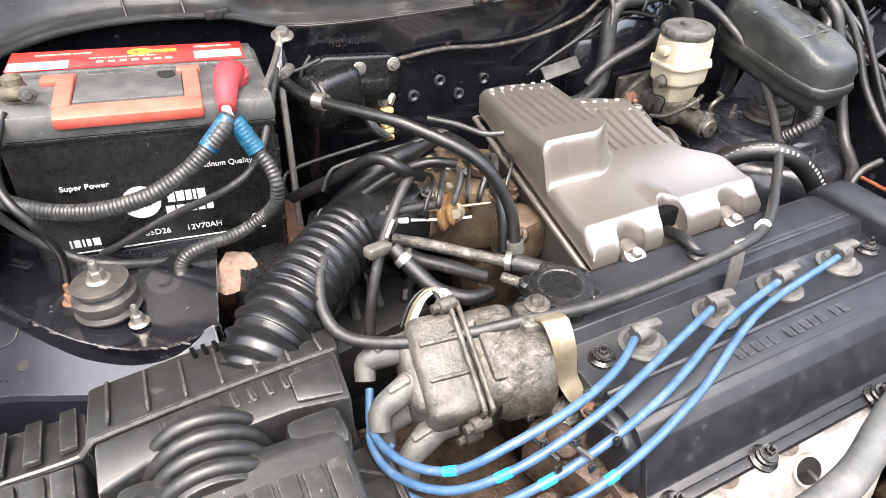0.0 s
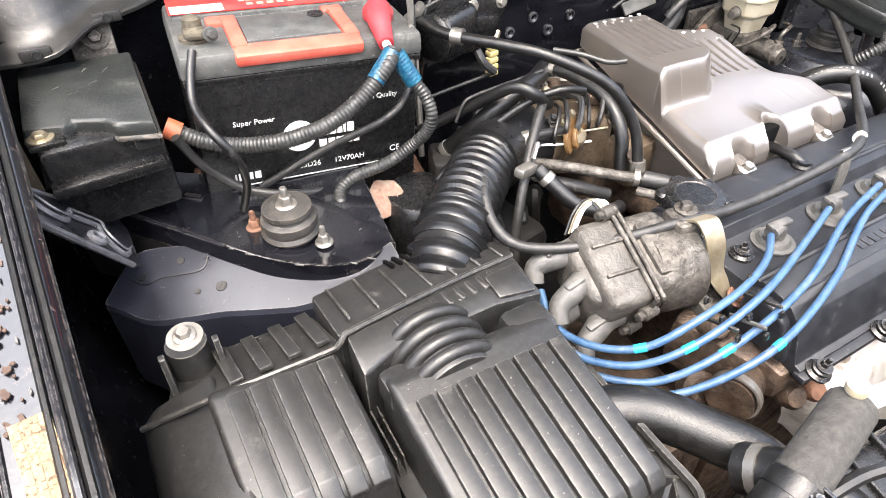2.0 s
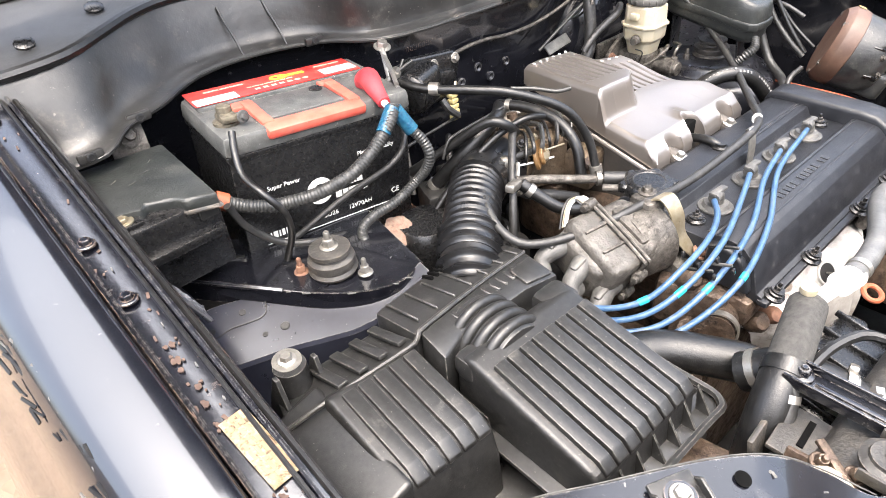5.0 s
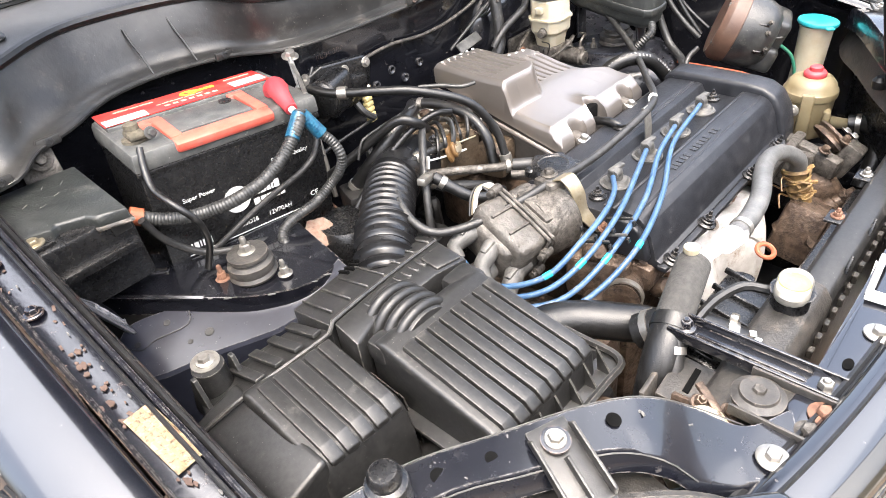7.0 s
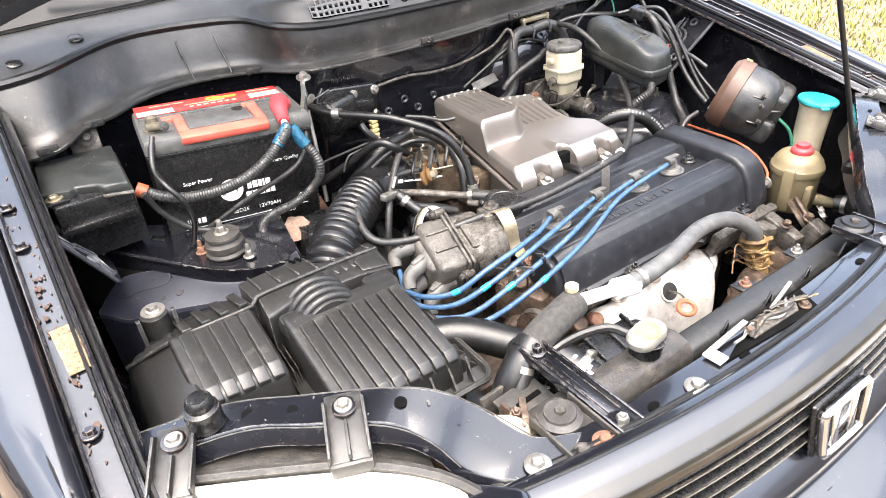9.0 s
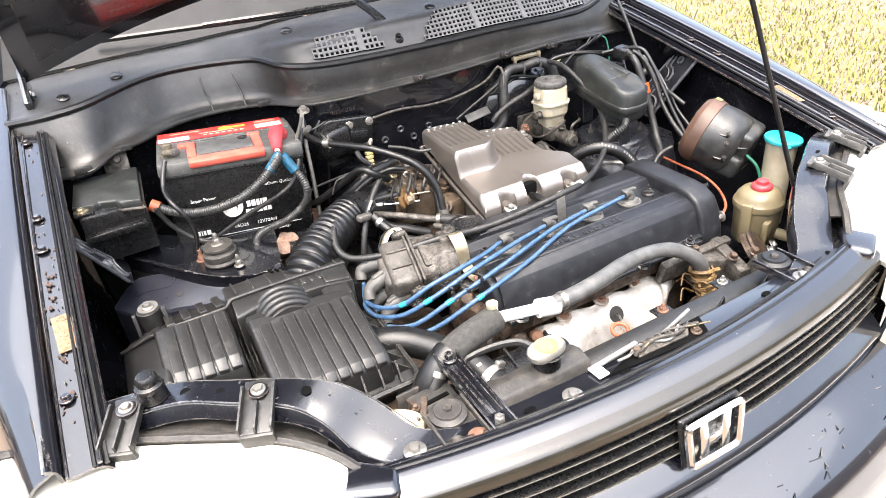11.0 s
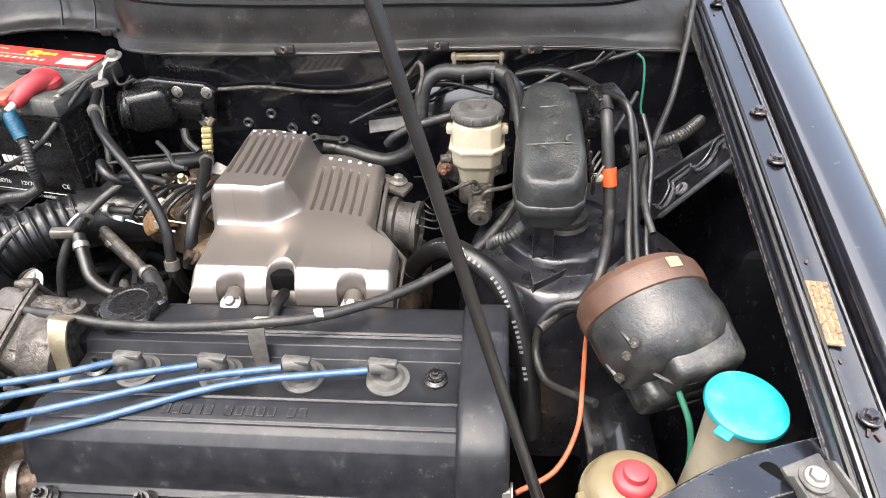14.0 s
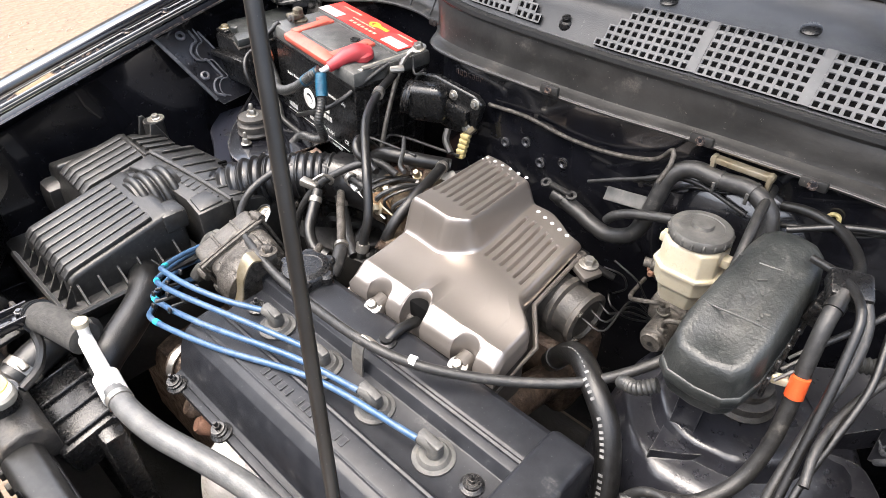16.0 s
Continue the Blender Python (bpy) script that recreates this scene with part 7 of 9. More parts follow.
lb = part("front_cover", prism([(0.386, 0.76), (0.386, 0.900), (0.376, 0.906), (0.275, 0.886), (0.264, 0.877), (0.255, 0.845), (0.250, 0.76)], "x", -0.566, -0.460, 0.008, 3, SH2), PLASTIC, airbox, "ribbed side half of the housing")
for k in range(5):
    x = -0.553 + k * 0.0182
    part("rib", prism([(0.370, 0.9040), (0.369, 0.9100), (0.277, 0.8925), (0.2625, 0.882), (0.262, 0.876)], "x", x, x + 0.0150, 0.0014, 2, SH2), PLASTIC, lb)
part("side_flare", prism([(-0.556, 0.905), (-0.575, 0.899), (-0.606, 0.890), (-0.619, 0.876), (-0.628, 0.83), (-0.632, 0.78), (-0.55, 0.78)], "y", 0.262, 0.415, 0.006, 3), PLASTIC, lb)
rl = part("filter_lid", prism([(0.338, 0.80), (0.338, 0.895), (0.330, 0.912), (0.318, 0.917), (0.172, 0.886), (0.162, 0.878), (0.156, 0.80)], "x", -0.440, -0.282, 0.007, 3, Matrix(((1, 0, 0, 0), (0, 1, 0, 0), (-0.03, 0, 1, -0.011), (0, 0, 0, 1)))), PLASTIC, airbox, "big ribbed filter lid")
for k in range(8):
    x = -0.428 + k * 0.0178
    part("rib", prism([(0.296, 0.9115), (0.294, 0.9190), (0.170, 0.8920), (0.1605, 0.883), (0.161, 0.876)], "x", x, x + 0.0145, 0.0016, 2, Matrix(((1, 0, 0, 0), (0, 1, 0, 0), (-0.03, 0, 1, -0.011), (0, 0, 0, 1)))), PLASTIC, rl)
for c_, s_ in (((-0.428, 0.325, 0.900), (0.03, 0.03, 0.03)), ((-0.300, 0.325, 0.896), (0.045, 0.04, 0.035))):
    part("shoulder", box(c_, s_, (0, 0, 0), 0.009), PLASTIC, rl)
for k in range(4):
    part("neck_ring", tube([(-0.381 + 0.044 * math.cos(a), 0.316 + k * 0.0155, 0.878 + 0.047 * math.sin(a)) for a in (math.pi * i / 18 for i in range(19))], 0.0062, 10, 0.006), PLASTIC, airbox)
part("neck", prism([(-0.381 + 0.043 * math.cos(a), 0.878 + 0.046 * math.sin(a)) for a in (math.pi * i / 18 for i in range(19))], "y", 0.305, 0.378, 0.003), PLASTIC, airbox, "arched bellows neck")
fl = part("flange", prism([(-0.455, 0.140), (-0.262, 0.145), (-0.252, 0.155), (-0.250, 0.345), (-0.455, 0.345)], "z", 0.836, 0.842, 0.002), PLASTIC, airbox)
part("flange_wall", tube([(-0.455, 0.141, 0.846), (-0.30, 0.141, 0.846), (-0.256, 0.146, 0.846), (-0.251, 0.20, 0.846), (-0.249, 0.34, 0.846)], 0.0045, 6, 0.01), PLASTIC, fl)
for k in range(7):
    part("gusset", prism([(0.143, 0.842), (0.160, 0.842), (0.163, 0.874)], "x", -0.435 + k * 0.026, -0.4325 + k * 0.026, 0.0), PLASTIC, fl)
for k in range(6):
    part("gusset", prism([(-0.254, 0.842), (-0.280, 0.842), (-0.283, 0.870)], "y", 0.17 + k * 0.028, 0.1725 + k * 0.028, 0.0), PLASTIC, fl)
for k in range(3):
    part("fin", prism([(0.27, 0.80), (0.36, 0.80), (0.36, 0.868), (0.29, 0.86)], "x", -0.4575 + 0.0065 * k, -0.456 + 0.0065 * k, 0.0), PLASTIC2, airbox)
mt = part("mount_post", add(lathe([(0, 0), (0.021, 0), (0.018, 0.05), (0.017, 0.078), (0, 0.078)], (-0.567, 0.440, 0.842), (0, 0, 1), 20), prism([(0.405, 0.85), (0.425, 0.925), (0.432, 0.925), (0.470, 0.85)], "x", -0.590, -0.585, 0.001), prism([(0.405, 0.85), (0.425, 0.925), (0.432, 0.925), (0.470, 0.85)], "x", -0.547, -0.542, 0.001)), PLASTIC, airbox, "mounting post with side webs")
part("bolt", add(hex_bolt((-0.566, 0.446, 0.922), (0, -0.1, 1), 0.0065, 0.006, 1.5), lathe([(0, 0), (0.0150, 0), (0.0150, 0.003), (0, 0.003)], (-0.566, 0.446, 0.919), (0, -0.1, 1), 24)), STEEL, mt)
star = [((0.008 if k % 2 else 0.0032) * (0.75 + 0.4 * math.sin(k * 2.3)) * math.cos(k * math.pi / 6), (0.008 if k % 2 else 0.0032) * (0.75 + 0.4 * math.sin(k * 2.3)) * math.sin(k * math.pi / 6)) for k in range(12)]
part("white_spot", fresh(prism(star, "z", 0, 0.001, 0.0), pose(-0.475, 0.348, 0.9085, 11, 3.5, 0)), PRINT, airbox, "white bird dropping")
duct = thing("intake_duct", (-0.24, 0.52, 0.85), "corrugated black rubber intake duct", "air duct")
DP = [(-0.330, 0.432, 0.872), (-0.305, 0.458, 0.889), (-0.275, 0.487, 0.899), (-0.235, 0.522, 0.907), (-0.195, 0.556, 0.907), (-0.15, 0.580, 0.900), (-0.105, 0.588, 0.896)]
part("bellows", tube(DP[1:6], 0.0385, 32, 0.002, 0.0120, 0.0030, False, None, 4), CORR, duct)
part("cuff", tube(DP[:3], 0.0425, 28, 0.003, 0.016, 0.005, False, None, 4), CORR, duct)
part("cuff", tube(DP[4:], 0.041, 28, 0.004), CORR, duct)
part("resonator", add(lathe([(0, 0), (0.045, 0), (0.05, 0.02), (0.05, 0.10), (0.04, 0.115), (0, 0.12)], (-0.27, 0.585, 0.76), (0, 0, 1), 24)), PLASTIC2, duct)

# ---- relay box on the tower ----
relay = thing("relay_box", (0.44, 0.53, 0.90), "weathered dark grey relay box cover over the strut tower", "relay box")


def relay_loop(inset, dz, drop=0.0):
    """The box's rounded outline, narrowed by inset and lifted by dz; drop lowers its front end."""
    pts = []
    for x, y in ((0.408, 0.473), (0.436, 0.470), (0.460, 0.473), (0.472, 0.484), (0.478, 0.51), (0.480, 0.57), (0.479, 0.630), (0.474, 0.652), (0.462, 0.664), (0.44, 0.668), (0.418, 0.664), (0.406, 0.652), (0.401, 0.630), (0.397, 0.57), (0.394, 0.51), (0.397, 0.484)):
        cx, cy = 0.437, 0.569
        z = 0.985 + 0.15 * (y - 0.472) + dz - drop * max(0.0, 0.51 - y) / 0.04
        pts.append((cx + (x - cx) * inset, cy + (y - cy) * (1 - (1 - inset) * 0.5), z))
    return pts


def loft(loops, bev=0.0):
    bm = bmesh.new()
    vs = [[bm.verts.new(p) for p in l] for l in loops]
    n = len(vs[0])
    for a, b in zip(vs, vs[1:]):
        for k in range(n):
            bm.faces.new((a[k], a[(k + 1) % n], b[(k + 1) % n], b[k]))
    bm.faces.new(vs[0])
    bm.faces.new(vs[-1])
    bmesh.ops.recalc_face_normals(bm, faces=bm.faces)
    round_edges(bm, bev, 3, 20)
    return bm


part("cover", loft([relay_loop(1.0, 0), relay_loop(0.99, 0.010), relay_loop(0.965, 0.024, 0.002), relay_loop(0.925, 0.035, 0.005), relay_loop(0.86, 0.0425, 0.009), relay_loop(0.76, 0.0465, 0.012), relay_loop(0.6, 0.048, 0.013), relay_loop(0.35, 0.0485, 0.013)], 0.0), WEATHERED, relay, "weathered grey-green black cover")
part("rim", loft([relay_loop(1.02, -0.010), relay_loop(1.045, -0.004), relay_loop(1.045, 0.001), relay_loop(1.02, 0.004)], 0.001), WEATHERED, relay)
part("base", loft([relay_loop(0.74, -0.034), relay_loop(0.90, -0.026), relay_loop(0.95, -0.009)], 0.003), WEATHERED, relay)
part("leg", box((0.432, 0.505, 0.925), (0.026, 0.005, 0.066), (-8, 0, 0), 0.002), DULLBAY, relay, "steel leg under the box")
part("leg", box((0.448, 0.648, 0.95), (0.03, 0.005, 0.09), (0, 0, 0), 0.002), DULLBAY, relay)
for k in range(6):
    part("side_fin", box((0.4835, 0.500 + 0.022 * k, 1.002 + 0.0033 * k), (0.004, 0.005, 0.026), (0, 0, 0), 0.001, 1), PLASTIC2, relay)
part("side_clip", add(box((0.489, 0.60, 1.030), (0.018, 0.030, 0.026), (0, 12, 0), 0.003)), PLASTIC2, relay)
for k in range(3):
    part("pin", tube([(0.487, 0.515 + 0.018 * k, 1.0), (0.497, 0.525 + 0.018 * k, 1.012)], 0.0016, 6), BOOT, relay)
for y in (0.525, 0.60):
    zc = 0.985 + 0.15 * (y - 0.472) + 0.0478
    part("crease", tube([(0.404, y + 0.003, zc - 0.003), (0.42, y - 0.002, zc), (0.45, y + 0.001, zc), (0.47, y + 0.004, zc - 0.003)], 0.0011, 6, 0.004), WEATHERED, relay)

rrng = random.Random(8)
for k in range(16):
    x, y = 0.438 + rrng.uniform(-0.020, 0.020), rrng.uniform(0.515, 0.645)
    part("scuff", box((x, y, 0.985 + 0.15 * (y - 0.472) + 0.0475), (rrng.uniform(0.001, 0.003), rrng.uniform(0.003, 0.010), 0.001), (8.5, 0, rrng.uniform(-70, 70)), 0.0), BOOT, relay)

# ---- brake cylinder, reservoir and servo ----
brake = thing("brake_master_cylinder", (0.348, 0.65, 0.88), "brake master cylinder with a milky fluid reservoir", "brake reservoir")
part("cylinder", lathe([(0, 0), (0.012, 0), (0.0135, 0.002), (0.0135, 0.006), (0.0165, 0.008), (0.017, 0.05), (0.019, 0.052), (0.019, 0.16), (0, 0.16)], (0.3525, 0.578, 0.901), (-0.02, 1, 0.05), 22), CAST, brake, "dull cast cylinder")
part("flange", box((0.345, 0.725, 0.91), (0.09, 0.012, 0.05), (0, 0, 0), 0.008), CAST, brake)
part("end_dimple", lathe([(0, 0), (0.003, 0), (0.003, 0.001), (0, 0.001)], (0.3525, 0.5772, 0.901), (0, -1, 0), 10), DARK, brake)


def octo(r, z, k=0.42, sy=1.0):
    return [(0.347 + sx * r * a, 0.655 + sy_ * r * b * sy, z) for sx, sy_, a, b in ((1, 1, 1, k), (1, 1, k, 1), (-1, 1, k, 1), (-1, 1, 1, k), (-1, -1, 1, k), (-1, -1, k, 1), (1, -1, k, 1), (1, -1, 1, k))]


part("tank", loft([octo(0.022, 0.916, 0.65), octo(0.027, 0.945, 0.65), octo(0.033, 0.952, 0.6), octo(0.0345, 0.972, 0.58), octo(0.035, 0.976, 0.58), octo(0.033, 0.980, 0.58), octo(0.0325, 1.010, 0.58), octo(0.026, 1.015, 0.58)], 0.002), MILKY, brake, "yellowed milky fluid tank")
cp = part("cap", lathe([(0, 0), (0.034, 0), (0.035, 0.002), (0.035, 0.010), (0.033, 0.0125), (0.025, 0.0135), (0.024, 0.0125), (0.0125, 0.0135), (0.0115, 0.018), (0, 0.0185)], (0.347, 0.655, 1.014), (0, 0, 1), 36), BOOT, brake, "grey screw cap with a knurled rim")
for k in range(18):
    a = k * math.pi / 9
    part("knurl", box((0.347 + 0.0348 * math.cos(a), 0.655 + 0.0348 * math.sin(a), 1.0195), (0.003, 0.003, 0.009), (0, 0, math.degrees(a)), 0.001, 1), BOOT, cp)
part("tank_flange", loft([octo(0.0375, 0.974, 0.58), octo(0.0375, 0.979, 0.58)], 0.001), MILKY, brake)
for sx in (-1, 1):
    part("ear", box((0.347 + sx * 0.036, 0.655, 0.996), (0.012, 0.016, 0.012), bev=0.003), MILKY, brake)
part("body_block", box((0.345, 0.66, 0.908), (0.050, 0.070, 0.034), (0, 0, 3), 0.008), CAST, brake, "dull cast cylinder body")
lobe = part("mount_flange", loft([[(0.335 + r * (1 + 0.35 * math.cos(2 * a)) * math.cos(a), 0.690, 0.915 + 0.9 * r * math.sin(a)) for a in (2 * math.pi * k / 24 for k in range(24))] if d == 0 else [(0.335 + r * (1 + 0.35 * math.cos(2 * a)) * math.cos(a), 0.698, 0.915 + 0.9 * r * math.sin(a)) for a in (2 * math.pi * k / 24 for k in range(24))] for d, r in ((0, 0.036), (1, 0.036))], 0.001), CAST, brake, "two-eared mounting flange")
for sx in (-1, 1):
    part("nut", hex_bolt((0.335 + sx * 0.038, 0.689, 0.915), (0, -1, 0), 0.008, 0.008, 1.4, 0.006), RUST if sx < 0 else STEEL, lobe)
part("sensor", lathe([(0, 0), (0.009, 0), (0.009, 0.012), (0.006, 0.014), (0.006, 0.022), (0, 0.022)], (0.318, 0.650, 0.955), (-1, -0.3, 0), 16), CAST, brake)
part("union", hex_bolt((0.346, 0.612, 0.924), (0, 0, 1), 0.007, 0.010, 1.2), CAST, brake)
part("brake_pipe", tube([(0.346, 0.612, 0.93), (0.344, 0.60, 0.945), (0.325, 0.595, 0.94), (0.30, 0.62, 0.915), (0.29, 0.68, 0.90)], 0.0028, 8, 0.004), CAST, brake)
part("brake_pipe", tube([(0.357, 0.592, 0.917), (0.358, 0.592, 0.93), (0.368, 0.592, 0.937), (0.385, 0.60, 0.936), (0.40, 0.62, 0.93)], 0.003, 8, 0.004), CAST, brake)
part("union", hex_bolt((0.357, 0.592, 0.912), (0, 0, 1), 0.007, 0.008, 1.2), CAST, brake)
servo = solo("brake_servo", lathe([(0, 0), (0.05, 0), (0.09, 0.012), (0.112, 0.03), (0.114, 0.05), (0.105, 0.06), (0, 0.065)], (0.345, 0.735, 0.925), (0, 1, 0), 40), BAYPAINT, "black round brake servo against the firewall", "brake servo")

# ---- vacuum canister ----
can = thing("canister", (0.53, 0.32, 0.85), "round black canister with a rust-brown band", "canister")
ad = Vector((0.34, -0.86, -0.34)).normalized()
c0 = Vector((0.522, 0.378, 0.940))
part("band", lathe([(0, -0.018), (0.058, -0.016), (0.066, -0.006), (0.0665, -0.004), (0.0675, 0.006), (0.0665, 0.018), (0.063, 0.020), (0, 0.022)], c0, ad, 44), CANBAND, can, "faded rust-brown rim band")
side = ad.orthogonal().normalized()
e1 = Vector((-ad.y, ad.x, 0)).normalized()
e2 = ad.cross(e1) if ad.cross(e1).z > 0 else e1.cross(ad)
CF = Matrix((e1, e2, e1.cross(e2))).transposed().to_4x4()
CF.translation = c0
cz = 1.0 if e1.cross(e2).dot(ad) > 0 else -1.0


def can_loop(r, d, square):
    """An outline round the axis, turned square on its outer side."""
    pts = []
    for k in range(28):
        a = 2 * math.pi * k / 28
        c, s_ = math.cos(a), math.sin(a)
        q = 1 + square * ((abs(c) ** 4 + abs(s_) ** 4) ** -0.25 - 1) * (1.0 if c > -0.25 else 0.25)
        pts.append(CF @ Vector((r * q * c, r * q * s_, cz * d)))
    return pts


CANM = material("dull_canister_plastic", (0.012, 0.0125, 0.013), (0.034, 0.0345, 0.033), 0.36, bump=0.3, fine=300, scale=45, spread=0.22, dust=(0.13, 0.12, 0.10), dusty=0.28, dscale=24, speck=0.6, speck_scale=150, edge=0.6)
part("body", loft([can_loop(0.0645, 0.018, 0), can_loop(0.0645, 0.028, 0.05), can_loop(0.0635, 0.046, 0.4), can_loop(0.0600, 0.062, 0.6), can_loop(0.054, 0.076, 0.75), can_loop(0.044, 0.084, 0.8), can_loop(0.02, 0.086, 0.8)], 0.0), CANM, can, "dull black moulded body")
part("cap_block", fresh(box((0.004, -0.030, cz * 0.076), (0.088, 0.050, 0.060), (0, 0, -3), 0.010, 3, 0.92), CF), CANM, can, "squared end cover")
part("cap_block", fresh(box((0.014, 0.012, cz * 0.070), (0.080, 0.074, 0.068), (0, 0, 8), 0.010, 3, 0.90), CF), CANM, can)
part("seam", fresh(tube([(-0.050, 0.008, cz * 0.050), (-0.020, 0.018, cz * 0.099), (0.030, 0.014, cz * 0.100)], 0.0018, 6, 0.01), CF), CANM, can)
for x, y, d, h in ((-0.050, 0.016, 0.056, 0.024), (-0.054, -0.010, 0.066, 0.024), (-0.047, 0.034, 0.052, 0.020)):
    part("clip", fresh(box((x, y, cz * d), (0.012, 0.008, h), (0, 12, 20), 0.002), CF), PLASTIC2, can)
    part("screw", fresh(hex_bolt((x - 0.004, y + 0.008, cz * (d + 0.008)), (-0.6, 0.5, cz * 0.6), 0.0035, 0.005, 1.4), CF), CAST, can)
part("lug", box(c0 + Vector((0.0, -0.055, -0.01)), (0.03, 0.02, 0.03), (0, 0, 40), 0.004), CAST, can)
q1 = Matrix.Rotation(radians(85), 3, ad) @ side
part("boss", fresh(box((0, 0, 0.05), (0.05, 0.03, 0.055), bev=0.006), axis_pose(c0 + q1 * 0.046 + ad * 0.01, ad)), PLASTIC2, can)
for a in (15, 100, 175, 260, 335):
    q = Matrix.Rotation(radians(a), 3, ad) @ side
    part("stud", hex_bolt(c0 + q * 0.055 - ad * 0.010, -ad, 0.005, 0.006, 1.4), CAST, can)
part("tag", fresh(box((0.012, 0.0670, cz * 0.002), (0.014, 0.0014, 0.011), (0, 0, -10), 0.0), CF), YELLOW, can, "yellow sticker")
part("print_bars", fresh(bars([0.0045] * 6, 0.005, 0.0018, pose(-0.012, -0.034, 0.0), 0.0008), CF @ pose(0, 0, cz * 0.1085)), CAST, can)

# ---- power steering reservoir and washer filler ----
ps = thing("steering_fluid_reservoir", (0.497, 0.203, 0.77), "yellowed round fluid reservoir with a red cap", "fluid reservoir")
part("tank", lathe([(0, 0), (0.036, 0), (0.040, 0.006), (0.042, 0.07), (0.0445, 0.072), (0.0455, 0.078), (0.0445, 0.084), (0.042, 0.086), (0.040, 0.094), (0.032, 0.104), (0.020, 0.107), (0, 0.107)], (0.497, 0.205, 0.772), (0, 0, 1), 40), TANK, ps, "yellow-brown translucent tank")
part("rib", add(box((0.456, 0.195, 0.82), (0.012, 0.02, 0.08), (0, 0, 15), 0.003), box((0.478, 0.166, 0.805), (0.025, 0.012, 0.05), (0, 0, 20), 0.004)), TANK, ps)
part("cap", lathe([(0, 0), (0.018, 0), (0.0185, 0.002), (0.0185, 0.007), (0.016, 0.010), (0.011, 0.011), (0.0105, 0.017), (0.008, 0.0185), (0, 0.0185)], (0.497, 0.203, 0.878), (0, 0, 1), 30), REDRUB, ps, "faded red screw cap")
part("spout", tube([(0.508, 0.168, 0.795), (0.520, 0.150, 0.79), (0.533, 0.138, 0.786)], 0.011, 12, 0.005, 0, 0, False, 0.009), TANK, ps)
washer = thing("washer_filler", (0.588, 0.24, 0.75), "tan washer bottle neck with a turquoise cap", "washer bottle")
part("neck", lathe([(0, 0), (0.028, 0), (0.026, 0.10), (0.028, 0.165), (0.031, 0.172), (0, 0.172)], (0.583, 0.243, 0.765), (0.02, -0.02, 1), 30), MILKY, washer)
cp = part("cap", lathe([(0, 0), (0.029, 0), (0.034, 0.002), (0.035, 0.005), (0.034, 0.008), (0.028, 0.010), (0.020, 0.009), (0, 0.0085)], (0.587, 0.240, 0.936), (0.05, -0.1, 1), 36), TEAL, washer, "turquoise flip cap")
part("tab", box((0.565, 0.215, 0.9385), (0.02, 0.014, 0.004), (0, 0, 45), 0.002), TEAL, cp)

# ---- radiator ----
rad = thing("radiator", (0.02, 0.03, 0.5), "black radiator with a pale filler cap", "radiator")
part("top_tank", prism([(0.000, 0.83), (0.000, 0.866), (0.010, 0.881), (0.030, 0.886), (0.048, 0.880), (0.057, 0.864), (0.057, 0.83)], "x", -0.31, -0.062, 0.004, 3), STRUT, rad, "dusty black plastic top tank")
part("top_tank", prism([(0.000, 0.83), (0.000, 0.862), (0.006, 0.869), (0.018, 0.872), (0.034, 0.870), (0.041, 0.860), (0.041, 0.83)], "x", -0.064, 0.335, 0.003, 3), PLASTIC, rad, "lower black part of the top tank")
for x in (0.10, 0.22):
    tab = part("tank_bracket", box((x, 0.046, 0.864), (0.030, 0.022, 0.004), (0, 0, 0), 0.0015), PLASTIC2, rad)
    part("stud", hex_bolt((x, 0.045, 0.866), (0, 0, 1), 0.0055, 0.006, 1.5, 0.004), RUST if x < 0.2 else STEEL, tab)
part("core", box((0.01, 0.026, 0.66), (0.62, 0.035, 0.36), bev=0.004), DARK, rad)
for k in range(26):
    part("crimp", box((-0.30 + k * 0.025, -0.003, 0.838), (0.010, 0.006, 0.012), bev=0.001, seg=1), CAST if k % 5 == 2 else STRUT, rad)
fc = part("filler_cap", loft([[(-0.117 + r * (0.94 + 0.24 * math.cos(2 * a - 0.3)) * math.cos(a), 0.030 + r * (0.94 + 0.24 * math.cos(2 * a - 0.3)) * math.sin(a), z) for a in (2 * math.pi * k / 40 for k in range(40))] for r, z in ((0.0225, 0.902), (0.0240, 0.905), (0.0240, 0.911), (0.0215, 0.914), (0.012, 0.9145))], 0.0), CAPM, rad, "pale two-eared radiator cap")
part("cap_label", lathe([(0, 0), (0.0155, 0), (0.0151, 0.0012), (0, 0.0018)], (-0.117, 0.030, 0.9142), (0, 0, 1), 28), material("yellow_cap_label", (0.39, 0.365, 0.06), (0.47, 0.45, 0.12), 0.45, bump=0.05, dust=(0.4, 0.36, 0.2), dusty=0.2, dscale=60), fc, "faded yellow warning label")
part("filler_neck", lathe([(0, 0), (0.019, 0), (0.019, 0.018), (0.022, 0.02), (0, 0.02)], (-0.117, 0.030, 0.884), (0, 0, 1), 24), PLASTIC2, fc)
for c_, s_, r_ in (((-0.13, 0.085, 0.82), (0.16, 0.07, 0.05), (12, 0, 0)), ((-0.13, 0.10, 0.72), (0.20, 0.03, 0.24), (0, 0, 0)), ((0.19, 0.062, 0.74), (0.26, 0.025, 0.10), (8, 0, 0))):
    part("fan_shroud", box(c_, s_, r_, 0.01), PLASTIC2, rad, "black fan shroud")
